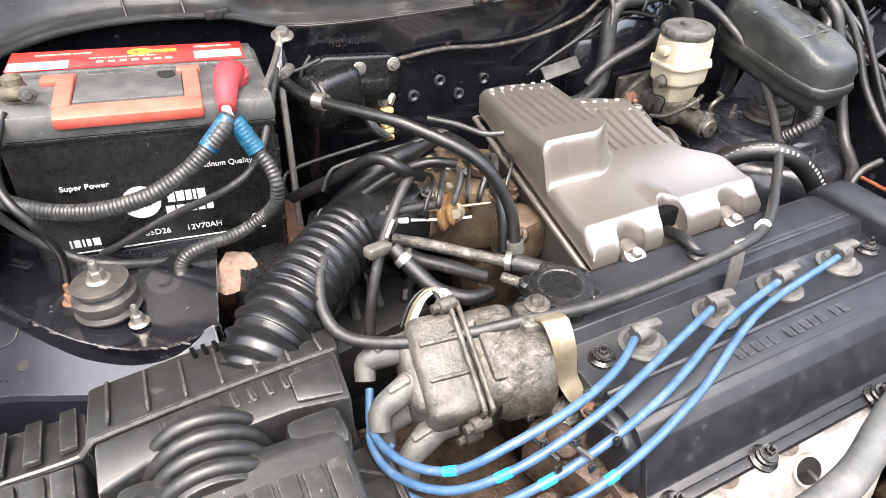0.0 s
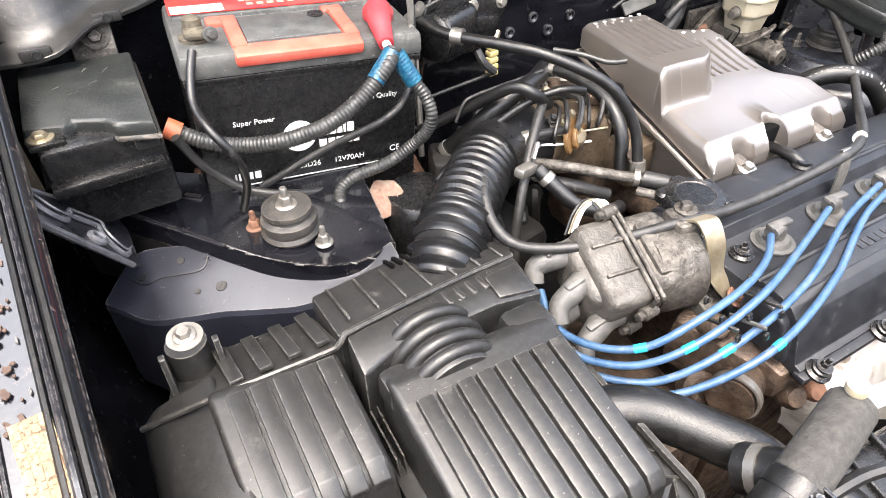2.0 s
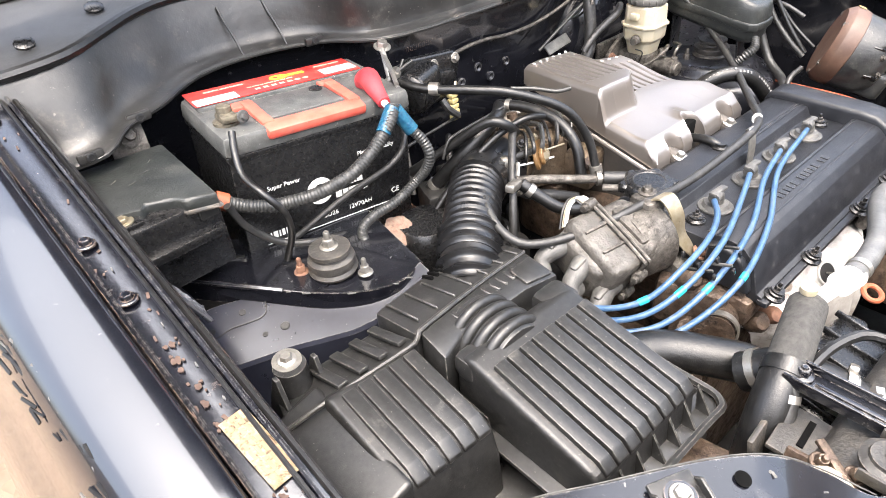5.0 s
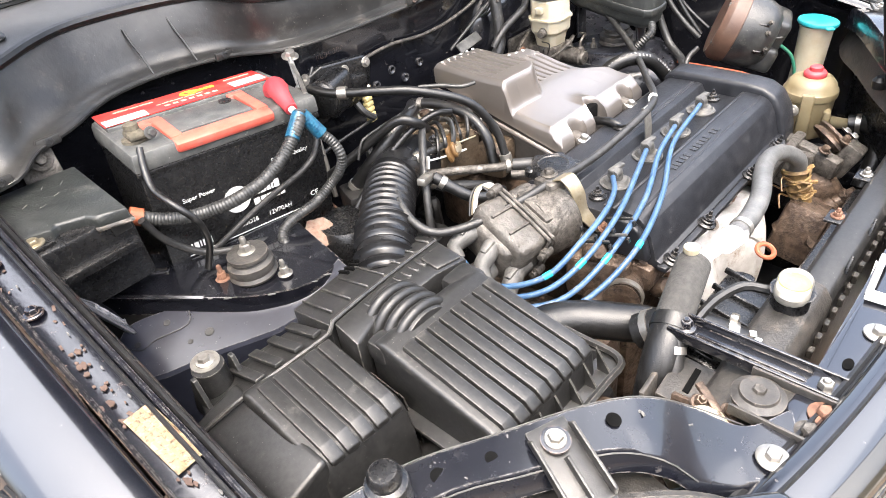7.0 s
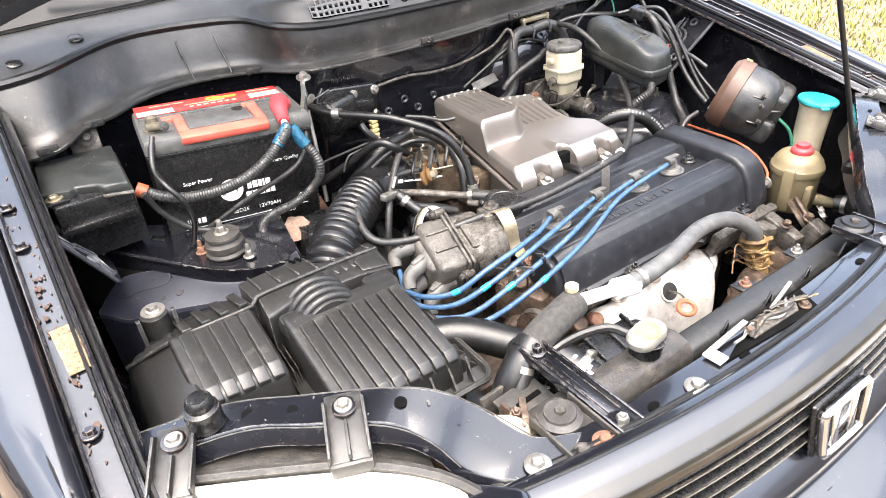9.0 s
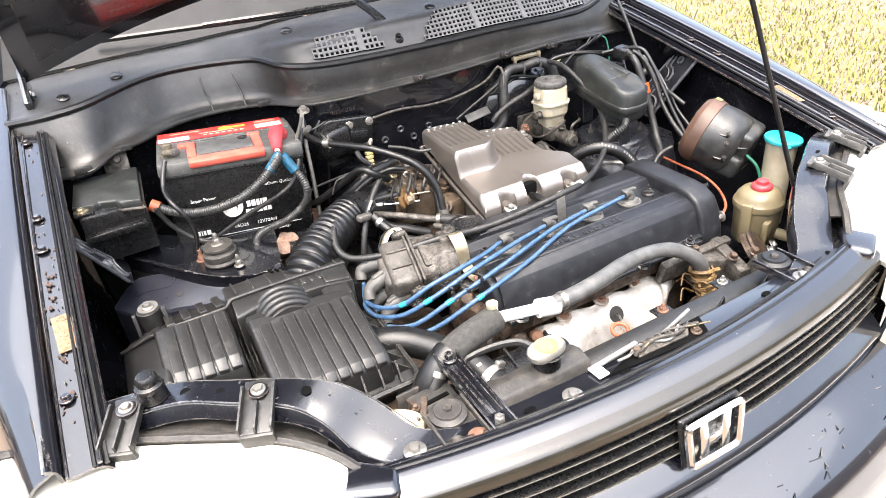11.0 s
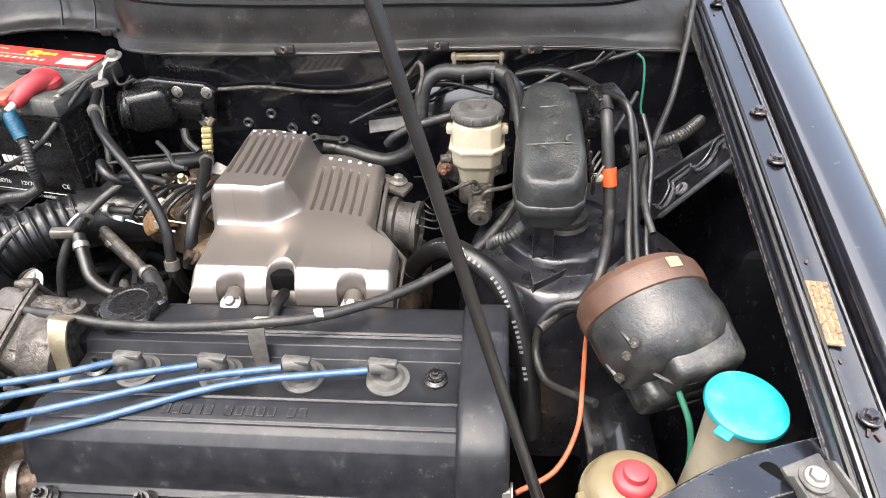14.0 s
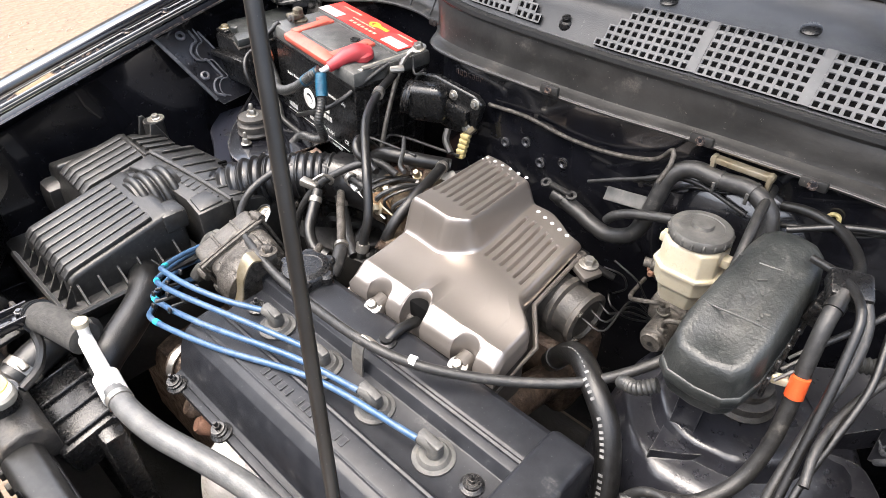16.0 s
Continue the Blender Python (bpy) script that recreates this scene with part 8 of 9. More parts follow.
for x in (0.0, 0.088, 0.174, 0.262):
    part("arrow_rib", prism([(x - 0.012, 0.866), (x, 0.885), (x + 0.002, 0.866)], "y", 0.0015, 0.0045, 0.0006), PLASTIC2, rad)
for k in range(5):
    part("shroud_rib", box((-0.20 + 0.035 * k, 0.088, 0.847), (0.004, 0.060, 0.008), (12, 0, 0), 0.001, 1), PLASTIC2, rad)
part("shroud_rib", box((-0.13, 0.112, 0.842), (0.16, 0.005, 0.012), (12, 0, 0), 0.001, 1), PLASTIC2, rad)
part("overflow_hose", tube([(-0.117, 0.052, 0.893), (-0.13, 0.075, 0.896), (-0.165, 0.09, 0.893), (-0.205, 0.095, 0.885), (-0.225, 0.10, 0.86)], 0.0055, 8), RUBBER, rad)
bar = thing("stay_bar", (-0.228, 0.03, 0.89), "black ribbed steel stay bolted over the radiator", "stay bar")
part("channel", add(box((-0.228, 0.028, 0.898), (0.030, 0.155, 0.004), (0, 0, 0), 0.001), box((-0.242, 0.028, 0.903), (0.003, 0.155, 0.012), (0, 0, 0), 0.001), box((-0.214, 0.028, 0.903), (0.003, 0.155, 0.012), (0, 0, 0), 0.001), box((-0.228, 0.030, 0.9005), (0.006, 0.10, 0.003), (0, 0, 0), 0.001)), BAYPAINT, bar)
for p, m_ in (((-0.229, -0.036, 0.901), STEEL), ((-0.226, 0.093, 0.901), BAYPAINT)):
    part("bolt", hex_bolt(p, (0, 0, 1), 0.0068, 0.008, 1.5, 0.002), m_, bar)
for k in (0, 1, 4):
    part("white_paint", box((-0.206 + 0.005 * (k % 3), 0.030 + 0.007 * k, 0.9042), (0.004 + 0.003 * (k % 2), 0.006, 0.0012), (0, 0, 25 * k), 0.0), PRINT, bar)
for mx, x in ((False, -0.275), (True, 0.272)):
    mount = thing("radiator_mount", (x, 0.005, 0.88), "rubber-cushioned radiator mount with a steel bolt", "mount", "radiator mounts")
    s = -1 if x < 0 else 1
    part("plate", add(box((x, -0.018, 0.900), (0.052, 0.075, 0.006), (0, 0, 0), 0.003), box((x - 0.026, -0.018, 0.906), (0.003, 0.075, 0.012), bev=0.001), box((x + 0.026, -0.018, 0.906), (0.003, 0.075, 0.012), bev=0.001)), STRUT if x < 0 else BAYPAINT, mount)
    part("cushion", lathe([(0, 0), (0.022, 0), (0.023, 0.005), (0.017, 0.008), (0.016, 0.011), (0, 0.011)], (x, 0.004, 0.903), (0, 0, 1), 28), STRUT if x < 0 else RUBBER, mount)
    part("bolt", hex_bolt((x, 0.004, 0.911), (0, 0, 1), 0.006, 0.005, 1.5), CAST, mount)
    part("bolt", hex_bolt((x + 0.012 * s, -0.042, 0.904), (0, 0, 1), 0.0075, 0.006, 1.7), CAST, mount)
lock = thing("support_bracket", (-0.27, 0.06, 0.85), "grimy brown-black support bracket beside the radiator", "bracket")
part("plate", box((-0.265, 0.062, 0.868), (0.060, 0.055, 0.006), (6, 0, 4), 0.002), STRUT, lock)
part("upright", box((-0.268, 0.092, 0.84), (0.075, 0.006, 0.07), (-12, 0, 4), 0.002), STRUT, lock)
# black strip for the shade in the plate's slot
part("slot", box((-0.262, 0.066, 0.8722), (0.034, 0.006, 0.002), (6, 0, 4), 0.0005), VOID, lock)
part("side_cheek", box((-0.300, 0.045, 0.862), (0.006, 0.05, 0.05), (0, 12, 4), 0.002), OILY, lock)
part("shelf", box((-0.32, 0.10, 0.80), (0.09, 0.10, 0.03), (0, 0, 10), 0.006), OILY, lock)
for p in ((-0.302, 0.028, 0.884), (-0.296, 0.045, 0.888), (-0.292, 0.02, 0.89)):
    part("bolt", hex_bolt(p, (-0.3, -0.3, 1), 0.0055, 0.010, 1.5, 0.004), OILY, lock)
part("lever", box((-0.294, 0.034, 0.893), (0.008, 0.045, 0.005), (12, 0, -30), 0.0015), OILY, lock)
solo("bump_stop", lathe([(0, 0), (0.0165, 0), (0.0155, 0.012), (0.0165, 0.014), (0.0155, 0.019), (0.0118, 0.021), (0.0125, 0.025), (0.0118, 0.029), (0.0095, 0.032), (0, 0.033)], (-0.568, 0.150, 0.975), (0, 0, 1), 24), PLASTIC2, "black rubber bonnet bump stop", "bump stop")
latch = thing("bonnet_latch", (0.0, -0.04, 0.905), "greasy steel bonnet latch on the cross panel", "latch")
# raised flat black piece, the shade of the latch opening put into its colour
part("recess_shade", prism([(-0.085, -0.050), (0.072, -0.062), (0.088, -0.028), (-0.015, -0.028)], "z", 0.9035, 0.9068, 0.0006), VOID, latch, "flat black patch painting the shade of the latch slot")
part("latch_plate", fresh(prism([(-0.035, -0.008), (0.045, -0.008), (0.058, 0.006), (-0.022, 0.009)], "z", 0, 0.004, 0.001), pose(0.0, -0.042, 0.908, 8, 0, -2)), CAST, latch)
part("claw", tube([(-0.03, -0.045, 0.913), (-0.005, -0.040, 0.918), (0.02, -0.047, 0.919), (0.045, -0.043, 0.914)], 0.0026, 8, 0.005), CAST, latch)
lrng = random.Random(3)
for k in range(6):
    x0 = -0.060 + 0.018 * k
    part("latch_wire", tube([(x0 + 0.016 * j + lrng.uniform(-0.004, 0.004), -0.043 + lrng.uniform(-0.010, 0.009), 0.911 + lrng.uniform(0, 0.008)) for j in range(4)], lrng.uniform(0.0010, 0.0020), 6, 0.004), (FADED, BOOT, PALE)[k % 3], latch, "pale bent release wire")
part("spring", tube([(-0.02 + 0.004 * k, -0.036 + 0.004 * math.cos(k * 1.9), 0.914 + 0.004 * math.sin(k * 1.9)) for k in range(18)], 0.0013, 5, 0.002), CAST, latch)
for k in range(5):
    part("link", box((-0.03 + 0.022 * k, -0.043 + 0.006 * (k % 2), 0.913 + 0.002 * (k % 3)), (0.02, 0.005, 0.006), (10 * (k % 3), 12 - 9 * k, 25 - 17 * k), 0.0015), OILY if k % 2 else CAST, latch)
part("lever", box((0.050, -0.026, 0.914), (0.055, 0.005, 0.004), (0, -8, 11), 0.0015), FADED, latch, "white plastic release lever")
for p in ((-0.03, -0.04, 0.911), (0.035, -0.036, 0.911), (0.06, -0.05, 0.908)):
    part("bolt", hex_bolt(p, (0, 0, 1), 0.005, 0.005, 1.5), OILY, latch)
tag = thing("white_latch_tag", (-0.06, -0.03, 0.906), "white plastic angle by the bonnet latch", "tag")
part("strip", box((-0.054, -0.0285, 0.909), (0.072, 0.007, 0.0035), (0, -3, 3), 0.001), FADED, tag)
part("end_tab", box((-0.089, -0.039, 0.908), (0.016, 0.022, 0.0035), (0, 0, 3), 0.001), PRINT, tag)
prop = thing("bonnet_prop", (0.43, 0.106, 0.95), "slim black steel bonnet prop rod", "prop rod")
part("rod", tube([(0.431, 0.084, 0.91), (0.4250, 0.0880, 0.93), (0.1385, 0.2760, 1.90)], 0.0038, 12, 0.05, straight=True), ROD, prop)
part("pivot", lathe([(0, 0), (0.011, 0), (0.012, 0.012), (0.007, 0.018), (0, 0.018)], (0.437, 0.095, 0.90), (0, 0, 1), 16), RUBBER, prop)

# fender stickers
for i, (x, s) in enumerate(((-0.6505, 1), (0.6505, -1))):
    y = 0.303 if s > 0 else 0.292
    stk = thing("service_sticker", (x, y, lip_z(y)), "peeling yellowed service sticker on the wing flange", "sticker", "wing stickers")
    part("sheet", box((x, y, lip_z(y) - 0.0075), (0.022, 0.066, 0.0012), (13.5, 0, 5 * s), 0.0), PALE, stk)
    for d in (-0.0075, -0.0025, 0.0025, 0.0075):
        part("print_bar", fresh(bars([0.004, 0.007, 0.003, 0.009, 0.005, 0.002, 0.006, 0.004, 0.005], 0.0026, 0.0018, pose(0, 0, 0, 0, 0, 90), 0.0005), pose(x, y, lip_z(y) - 0.0069, 13.5, 0, 5 * s) @ pose(d + 0.002, -0.027, 0)), material("brown_print", (0.14, 0.07, 0.035), (0.22, 0.13, 0.07), 0.6, bump=0.0), stk)


# ---- hoses, pipes and cables ----
def hose(name, path, r, mat, label, category="hose", ribs=0.0, depth=0.0, seg=12, group=""):
    if name.endswith("hose"):
        ob = thing(name, path[0], label, category, group)
        part("tube", tube(path, r, seg, 0.008, ribs, depth), mat, ob)
        q = smooth_path(path, 0.004)
        if r > 0.007 and len(q) > 24:
            part("clamp", tube([q[3], q[5]], r + 0.0014, 14, 0.004), RUBBER if name in ("fuel_hose", "heater_hose", "servo_hose") else STEEL, ob)
        return ob
    return solo(name, tube(path, r, seg, 0.008, ribs, depth), mat, label, category, group)


hose("positive_cable", [(-0.281, 0.612, 1.043), (-0.296, 0.602, 1.031), (-0.325, 0.598, 1.009), (-0.350, 0.597, 0.995), (-0.376, 0.600, 0.984), (-0.415, 0.613, 0.974), (-0.455, 0.636, 0.969), (-0.485, 0.650, 0.976), (-0.508, 0.660, 0.989)], 0.0088, CONDUIT, "grey corrugated conduit sagging across the battery", "cable", 0.0042, 0.0009)
hose("starter_cable", [(-0.279, 0.612, 1.040), (-0.270, 0.604, 1.016), (-0.258, 0.590, 0.996), (-0.255, 0.580, 0.975), (-0.259, 0.586, 0.952), (-0.272, 0.598, 0.932), (-0.302, 0.602, 0.916), (-0.342, 0.606, 0.908), (-0.362, 0.605, 0.897), (-0.367, 0.590, 0.884), (-0.363, 0.565, 0.873), (-0.350, 0.530, 0.847)], 0.0074, CONDUIT, "grey corrugated conduit looping down beside the battery", "cable", 0.0042, 0.0009)
for p, q in (((-0.283, 0.611, 1.0415), (-0.310, 0.600, 1.020)), ((-0.279, 0.612, 1.039), (-0.265, 0.599, 1.008))):
    hose("cable_tape", [p, Vector(p).lerp(Vector(q), 0.5), q], 0.0099, BLUETAPE, "blue tape wound round a battery cable", "tape", 0.004, 0.0003)
hose("cable_clamp", [(-0.505, 0.659, 0.987), (-0.517, 0.664, 0.995)], 0.0112, COPPER, "orange plastic clamp on the cable's end", "clamp")
hose("earth_cable", [(-0.470, 0.672, 1.062), (-0.480, 0.655, 1.045), (-0.487, 0.633, 1.026), (-0.482, 0.600, 1.012), (-0.468, 0.588, 0.985), (-0.462, 0.600, 0.945), (-0.470, 0.615, 0.905)], 0.0043, RUBBER, "black earth cable from the negative post", "cable")
hose("thin_cable", [(-0.438, 0.660, 0.895), (-0.360, 0.637, 0.935), (-0.297, 0.610, 0.968), (-0.262, 0.622, 0.988), (-0.235, 0.66, 1.02), (-0.214, 0.70, 1.048)], 0.0042, HOSE, "thin grey cable slanting across the battery front", "cable")
hose("lower_pipe", [(-0.512, 0.642, 0.993), (-0.494, 0.648, 0.950), (-0.462, 0.640, 0.915), (-0.427, 0.622, 0.905), (-0.376, 0.625, 0.888), (-0.35, 0.62, 0.88)], 0.0048, HOSE, "dull grey pipe running below the battery", "pipe")
b = hose("vacuum_hose", [(-0.207, 0.705, 1.030), (-0.190, 0.660, 1.024), (-0.150, 0.600, 1.024), (-0.115, 0.560, 1.018), (-0.063, 0.514, 0.990), (-0.037, 0.490, 0.945), (-0.034, 0.475, 0.905), (-0.034, 0.468, 0.880)], 0.0066, RUBBER, "thick black vacuum hose arching over the throttle")
for p, q in (((-0.034, 0.474, 0.902), (-0.034, 0.471, 0.890)), ((-0.186, 0.653, 1.024), (-0.178, 0.642, 1.024))):
    part("clamp", tube([p, q], 0.0094, 14, 0.004), STEEL, b)
hose("coolant_hose", [(-0.045, 0.655, 0.95), (-0.030, 0.615, 0.952), (-0.020, 0.560, 0.942), (-0.022, 0.520, 0.915), (-0.030, 0.50, 0.870)], 0.0085, RUBBER, "black coolant hose beside the throttle body")
hose("coolant_hose", [(-0.20, 0.66, 0.86), (-0.165, 0.615, 0.925), (-0.125, 0.605, 0.955), (-0.08, 0.625, 0.955), (-0.04, 0.66, 0.945)], 0.011, RUBBER, "black bypass hose behind the intake duct")
pc = hose("breather_pipe", [(-0.152, 0.532, 0.906), (-0.12, 0.505, 0.905), (-0.075, 0.468, 0.899), (-0.04, 0.437, 0.897), (-0.028, 0.418, 0.897)], 0.0065, CAST, "dull metal breather pipe to the oil filler", "pipe")
part("rubber_end", tube([(-0.050, 0.447, 0.898), (-0.028, 0.420, 0.897), (-0.022, 0.405, 0.893)], 0.0098, 12, 0.005), HOSE, pc)
part("clamp", tube([(-0.058, 0.454, 0.898), (-0.053, 0.450, 0.898)], 0.0105, 12, 0.003), STEEL, pc)
hose("harness_conduit", [(-0.070, 0.575, 0.955), (-0.092, 0.568, 0.966), (-0.114, 0.561, 0.964), (-0.145, 0.535, 0.948), (-0.175, 0.506, 0.920), (-0.194, 0.488, 0.885), (-0.204, 0.478, 0.85), (-0.208, 0.470, 0.82)], 0.0058, HOSE, "taped grey wiring harness dropping beside the duct", "cable")
hose("harness_conduit", [(-0.225, 0.67, 0.90), (-0.18, 0.62, 0.945), (-0.15, 0.575, 0.983), (-0.13, 0.555, 0.975), (-0.10, 0.57, 0.95)], 0.007, RUBBER, "taped wiring harness over the intake duct", "cable")
kn = thing("hose_joint", (-0.178, 0.505, 0.92), "pale metal clamps where the small hoses meet", "hose clamp")
part("clamp", add(box((-0.182, 0.498, 0.925), (0.03, 0.014, 0.012), (0, 10, 20), 0.003), tube([(-0.172, 0.50, 0.935), (-0.160, 0.51, 0.945), (-0.152, 0.52, 0.935), (-0.160, 0.52, 0.925)], 0.003, 6)), STEEL, kn)
part("clamp", lathe([(0.008, 0), (0.0105, 0), (0.0105, 0.010), (0.008, 0.010)], (-0.150, 0.551, 0.925), (0.8, -0.2, 0.1), 14), STEEL, kn)
hose("small_hose", [(-0.165, 0.50, 0.92), (-0.150, 0.475, 0.90), (-0.135, 0.455, 0.885), (-0.105, 0.44, 0.875), (-0.08, 0.445, 0.87)], 0.0085, RUBBER, "short black hose below the breather pipe")
hose("small_hose", [(-0.075, 0.43, 0.90), (-0.062, 0.405, 0.90), (-0.068, 0.385, 0.885), (-0.078, 0.372, 0.862)], 0.0055, CAST, "thin bent metal pipe behind the distributor")
sensor = thing("sensor_harness", (-0.155, 0.395, 0.91), "loose pale wires on top of the distributor", "wires")
for k in range(4):
    part("wire", tube([(-0.148 - 0.004 * k, 0.392, 0.922), (-0.152 - 0.004 * k, 0.405 + 0.003 * k, 0.932), (-0.168 - 0.005 * k, 0.412, 0.925), (-0.185 - 0.004 * k, 0.405, 0.905)], 0.0017, 6, 0.005), PRINT if k < 2 else (BRASS if k == 2 else RUBBER), sensor)
hose("throttle_cable", [(-0.085, 0.548, 0.922), (-0.12, 0.549, 0.926), (-0.165, 0.546, 0.930), (-0.210, 0.528, 0.935), (-0.243, 0.490, 0.930), (-0.256, 0.450, 0.913), (-0.245, 0.418, 0.902), (-0.205, 0.386, 0.906), (-0.150, 0.362, 0.915), (-0.094, 0.347, 0.922), (-0.040, 0.340, 0.919), (0.03, 0.335, 0.922), (0.132, 0.332, 0.934), (0.2, 0.354, 0.928), (0.275, 0.406, 0.920), (0.34, 0.460, 0.926), (0.385, 0.515, 0.945), (0.408, 0.56, 0.968), (0.404, 0.60, 1.005), (0.392, 0.68, 1.045), (0.38, 0.765, 1.04)], 0.0058, HOSE, "long grey throttle cable clipped over the valve cover", "cable")
solo("cable_joint", tube([(0.185, 0.349, 0.930), (0.193, 0.352, 0.929)], 0.0072, 10), WHITEPL, "white collar on the throttle cable", "collar")
gy = hose("heater_hose", [(0.255, 0.53, 0.835), (0.285, 0.515, 0.885), (0.315, 0.488, 0.918), (0.348, 0.460, 0.922), (0.380, 0.440, 0.900), (0.402, 0.415, 0.855), (0.415, 0.385, 0.80), (0.42, 0.35, 0.74)], 0.0135, RUBBER, "printed black heater hose curving past the valve cover")
gq = smooth_path([(0.285, 0.515, 0.885), (0.315, 0.488, 0.918), (0.348, 0.460, 0.922), (0.380, 0.440, 0.900), (0.402, 0.415, 0.855), (0.415, 0.385, 0.80)], 0.0062)
for k in range(2, len(gq) - 1):
    a = gq[k]
    up = Vector((-0.15, -0.5, 0.86)) if k < 14 else Vector((-0.2, -0.75, 0.6))
    t = (gq[k + 1] - gq[k - 1]).normalized()
    nrm = (up - t * up.dot(t)).normalized()
    if k < 13 or k % 9 > 1:
        m_ = Matrix((t, nrm.cross(t), nrm)).transposed().to_4x4()
        m_.translation = a + nrm * 0.0131
        part("print_bar", fresh(box((0, 0, 0), (0.0030, 0.0012 if k < 13 else 0.0045, 0.0012), bev=0), m_), FADED, gy)
hh = hose("heater_hose", [(0.112, 0.722, 0.934), (0.15, 0.718, 0.927), (0.183, 0.713, 0.919), (0.214, 0.708, 0.918), (0.247, 0.707, 0.936), (0.259, 0.713, 0.967), (0.264, 0.720, 0.997), (0.270, 0.728, 1.027), (0.292, 0.735, 1.044), (0.327, 0.735, 1.043), (0.363, 0.730, 1.048), (0.389, 0.722, 1.038), (0.401, 0.715, 1.016), (0.402, 0.704, 0.985)], 0.0112, HOSE, "grey rubber heater hose looped below the cowl")
for p, q in (((0.325, 0.735, 1.043), (0.329, 0.735, 1.043)), ((0.366, 0.729, 1.048), (0.370, 0.728, 1.047))):
    cl_ = part("clamp", tube([p, q], 0.0124, 14, 0.003), HOSE, hh)
    part("tab", box((p[0], p[1] - 0.012, p[2] - 0.006), (0.004, 0.003, 0.016), (10, 0, 5), 0.001), BOOT, cl_, "pale clip tab")
hose("servo_hose", [(0.215, 0.692, 0.952), (0.224, 0.690, 0.964), (0.245, 0.690, 0.977), (0.275, 0.690, 0.988), (0.311, 0.692, 0.998), (0.345, 0.712, 1.0)], 0.0066, HOSE, "grey vacuum hose to the brake servo")
for k in range(4):
    hose("wire_loop", [(0.215 + 0.008 * k, 0.752, 0.985 + 0.004 * k), (0.235 + 0.010 * k, 0.744, 1.005 - 0.003 * k), (0.26 + 0.012 * k, 0.738, 1.018 + 0.003 * (k % 3)), (0.30 + 0.01 * k, 0.745, 1.022), (0.36, 0.755, 1.025 + 0.002 * k)], 0.0016 + 0.0004 * (k % 2), RUBBER, "thin black wire fanned out on the firewall", "wire", group="firewall wires")
for k in range(4):
    hose("wire_loop", [(0.272, 0.62 - 0.02 * k, 0.90), (0.282 + 0.006 * k, 0.61 - 0.015 * k, 0.895), (0.30, 0.63, 0.87 + 0.01 * k), (0.33, 0.66, 0.86)], 0.0014, RUBBER, "thin black wire below the brake cylinder", "wire", group="firewall wires")
hose("orange_line", [(0.505, 0.50, 0.862), (0.490, 0.455, 0.866), (0.475, 0.381, 0.873), (0.464, 0.312, 0.876), (0.455, 0.265, 0.868), (0.432, 0.225, 0.858), (0.395, 0.200, 0.858)], 0.0025, COPPER, "orange plastic line curving to the valve cover", "pipe")
part("end_nut", hex_bolt((0.392, 0.199, 0.857), (-1, 0, 0), 0.006, 0.008), STEEL, engine)
hose("green_wire", [(0.548, 0.285, 0.905), (0.557, 0.265, 0.885), (0.562, 0.255, 0.855), (0.563, 0.25, 0.82)], 0.0030, GREEN, "green wire beside the washer bottle", "wire")
hose("washer_tube", [(0.632, 0.765, 1.13), (0.618, 0.715, 1.09), (0.597, 0.655, 1.042), (0.566, 0.585, 1.015), (0.545, 0.525, 0.995), (0.540, 0.480, 0.985), (0.545, 0.450, 0.97)], 0.0042, HOSE, "thin grey washer tube hanging along the wing", "tube")
hose("loop_hose", [(0.475, 0.408, 0.905), (0.447, 0.412, 0.895), (0.428, 0.407, 0.875), (0.422, 0.395, 0.84), (0.432, 0.362, 0.828), (0.455, 0.335, 0.838), (0.48, 0.31, 0.852)], 0.0048, HOSE, "grey hose looping beside the canister")
fh = hose("fuel_hose", [(0.500, 0.585, 1.068), (0.500, 0.555, 1.052), (0.503, 0.535, 1.015), (0.507, 0.518, 0.975), (0.508, 0.500, 0.930), (0.500, 0.475, 0.895), (0.478, 0.440, 0.880), (0.448, 0.420, 0.878), (0.425, 0.40, 0.87)], 0.0075, HOSE, "grey hose with an orange connector on the tower")
part("connector", tube([(0.504, 0.527, 1.008), (0.506, 0.521, 0.988)], 0.0085, 14, 0.004), material("orange_connector", (0.45, 0.06, 0.015), (0.55, 0.09, 0.02), 0.45, bump=0.2, dust=(0.2, 0.08, 0.05), dusty=0.2, dscale=90), fh, "bright orange connector")
part("end_block", box((0.502, 0.597, 1.064), (0.036, 0.034, 0.022), (10, 0, 20), 0.004), PLASTIC2, fh, "black clip block at the relay box")
part("plug", box((0.490, 0.522, 0.998), (0.014, 0.009, 0.009), (0, 0, 20), 0.002), MILKY, fh)
hose("taped_cable", [(0.512, 0.60, 1.07), (0.528, 0.572, 1.055), (0.533, 0.545, 1.03), (0.530, 0.518, 1.00), (0.528, 0.495, 0.965), (0.527, 0.46, 0.93), (0.53, 0.43, 0.905)], 0.0050, HOSE, "frayed taped cable beside the relay box", "cable")
hose("taped_cable", [(0.545, 0.58, 1.05), (0.552, 0.54, 1.02), (0.548, 0.50, 0.985), (0.543, 0.46, 0.95), (0.545, 0.42, 0.92)], 0.0034, RUBBER, "black taped cable down the tower", "cable")
hose("relay_harness", [(0.49, 0.60, 1.06), (0.50, 0.655, 1.052), (0.47, 0.71, 1.05), (0.43, 0.735, 1.045), (0.40, 0.745, 1.035)], 0.006, RUBBER, "wire bundle from the relay box to the firewall", "cable")
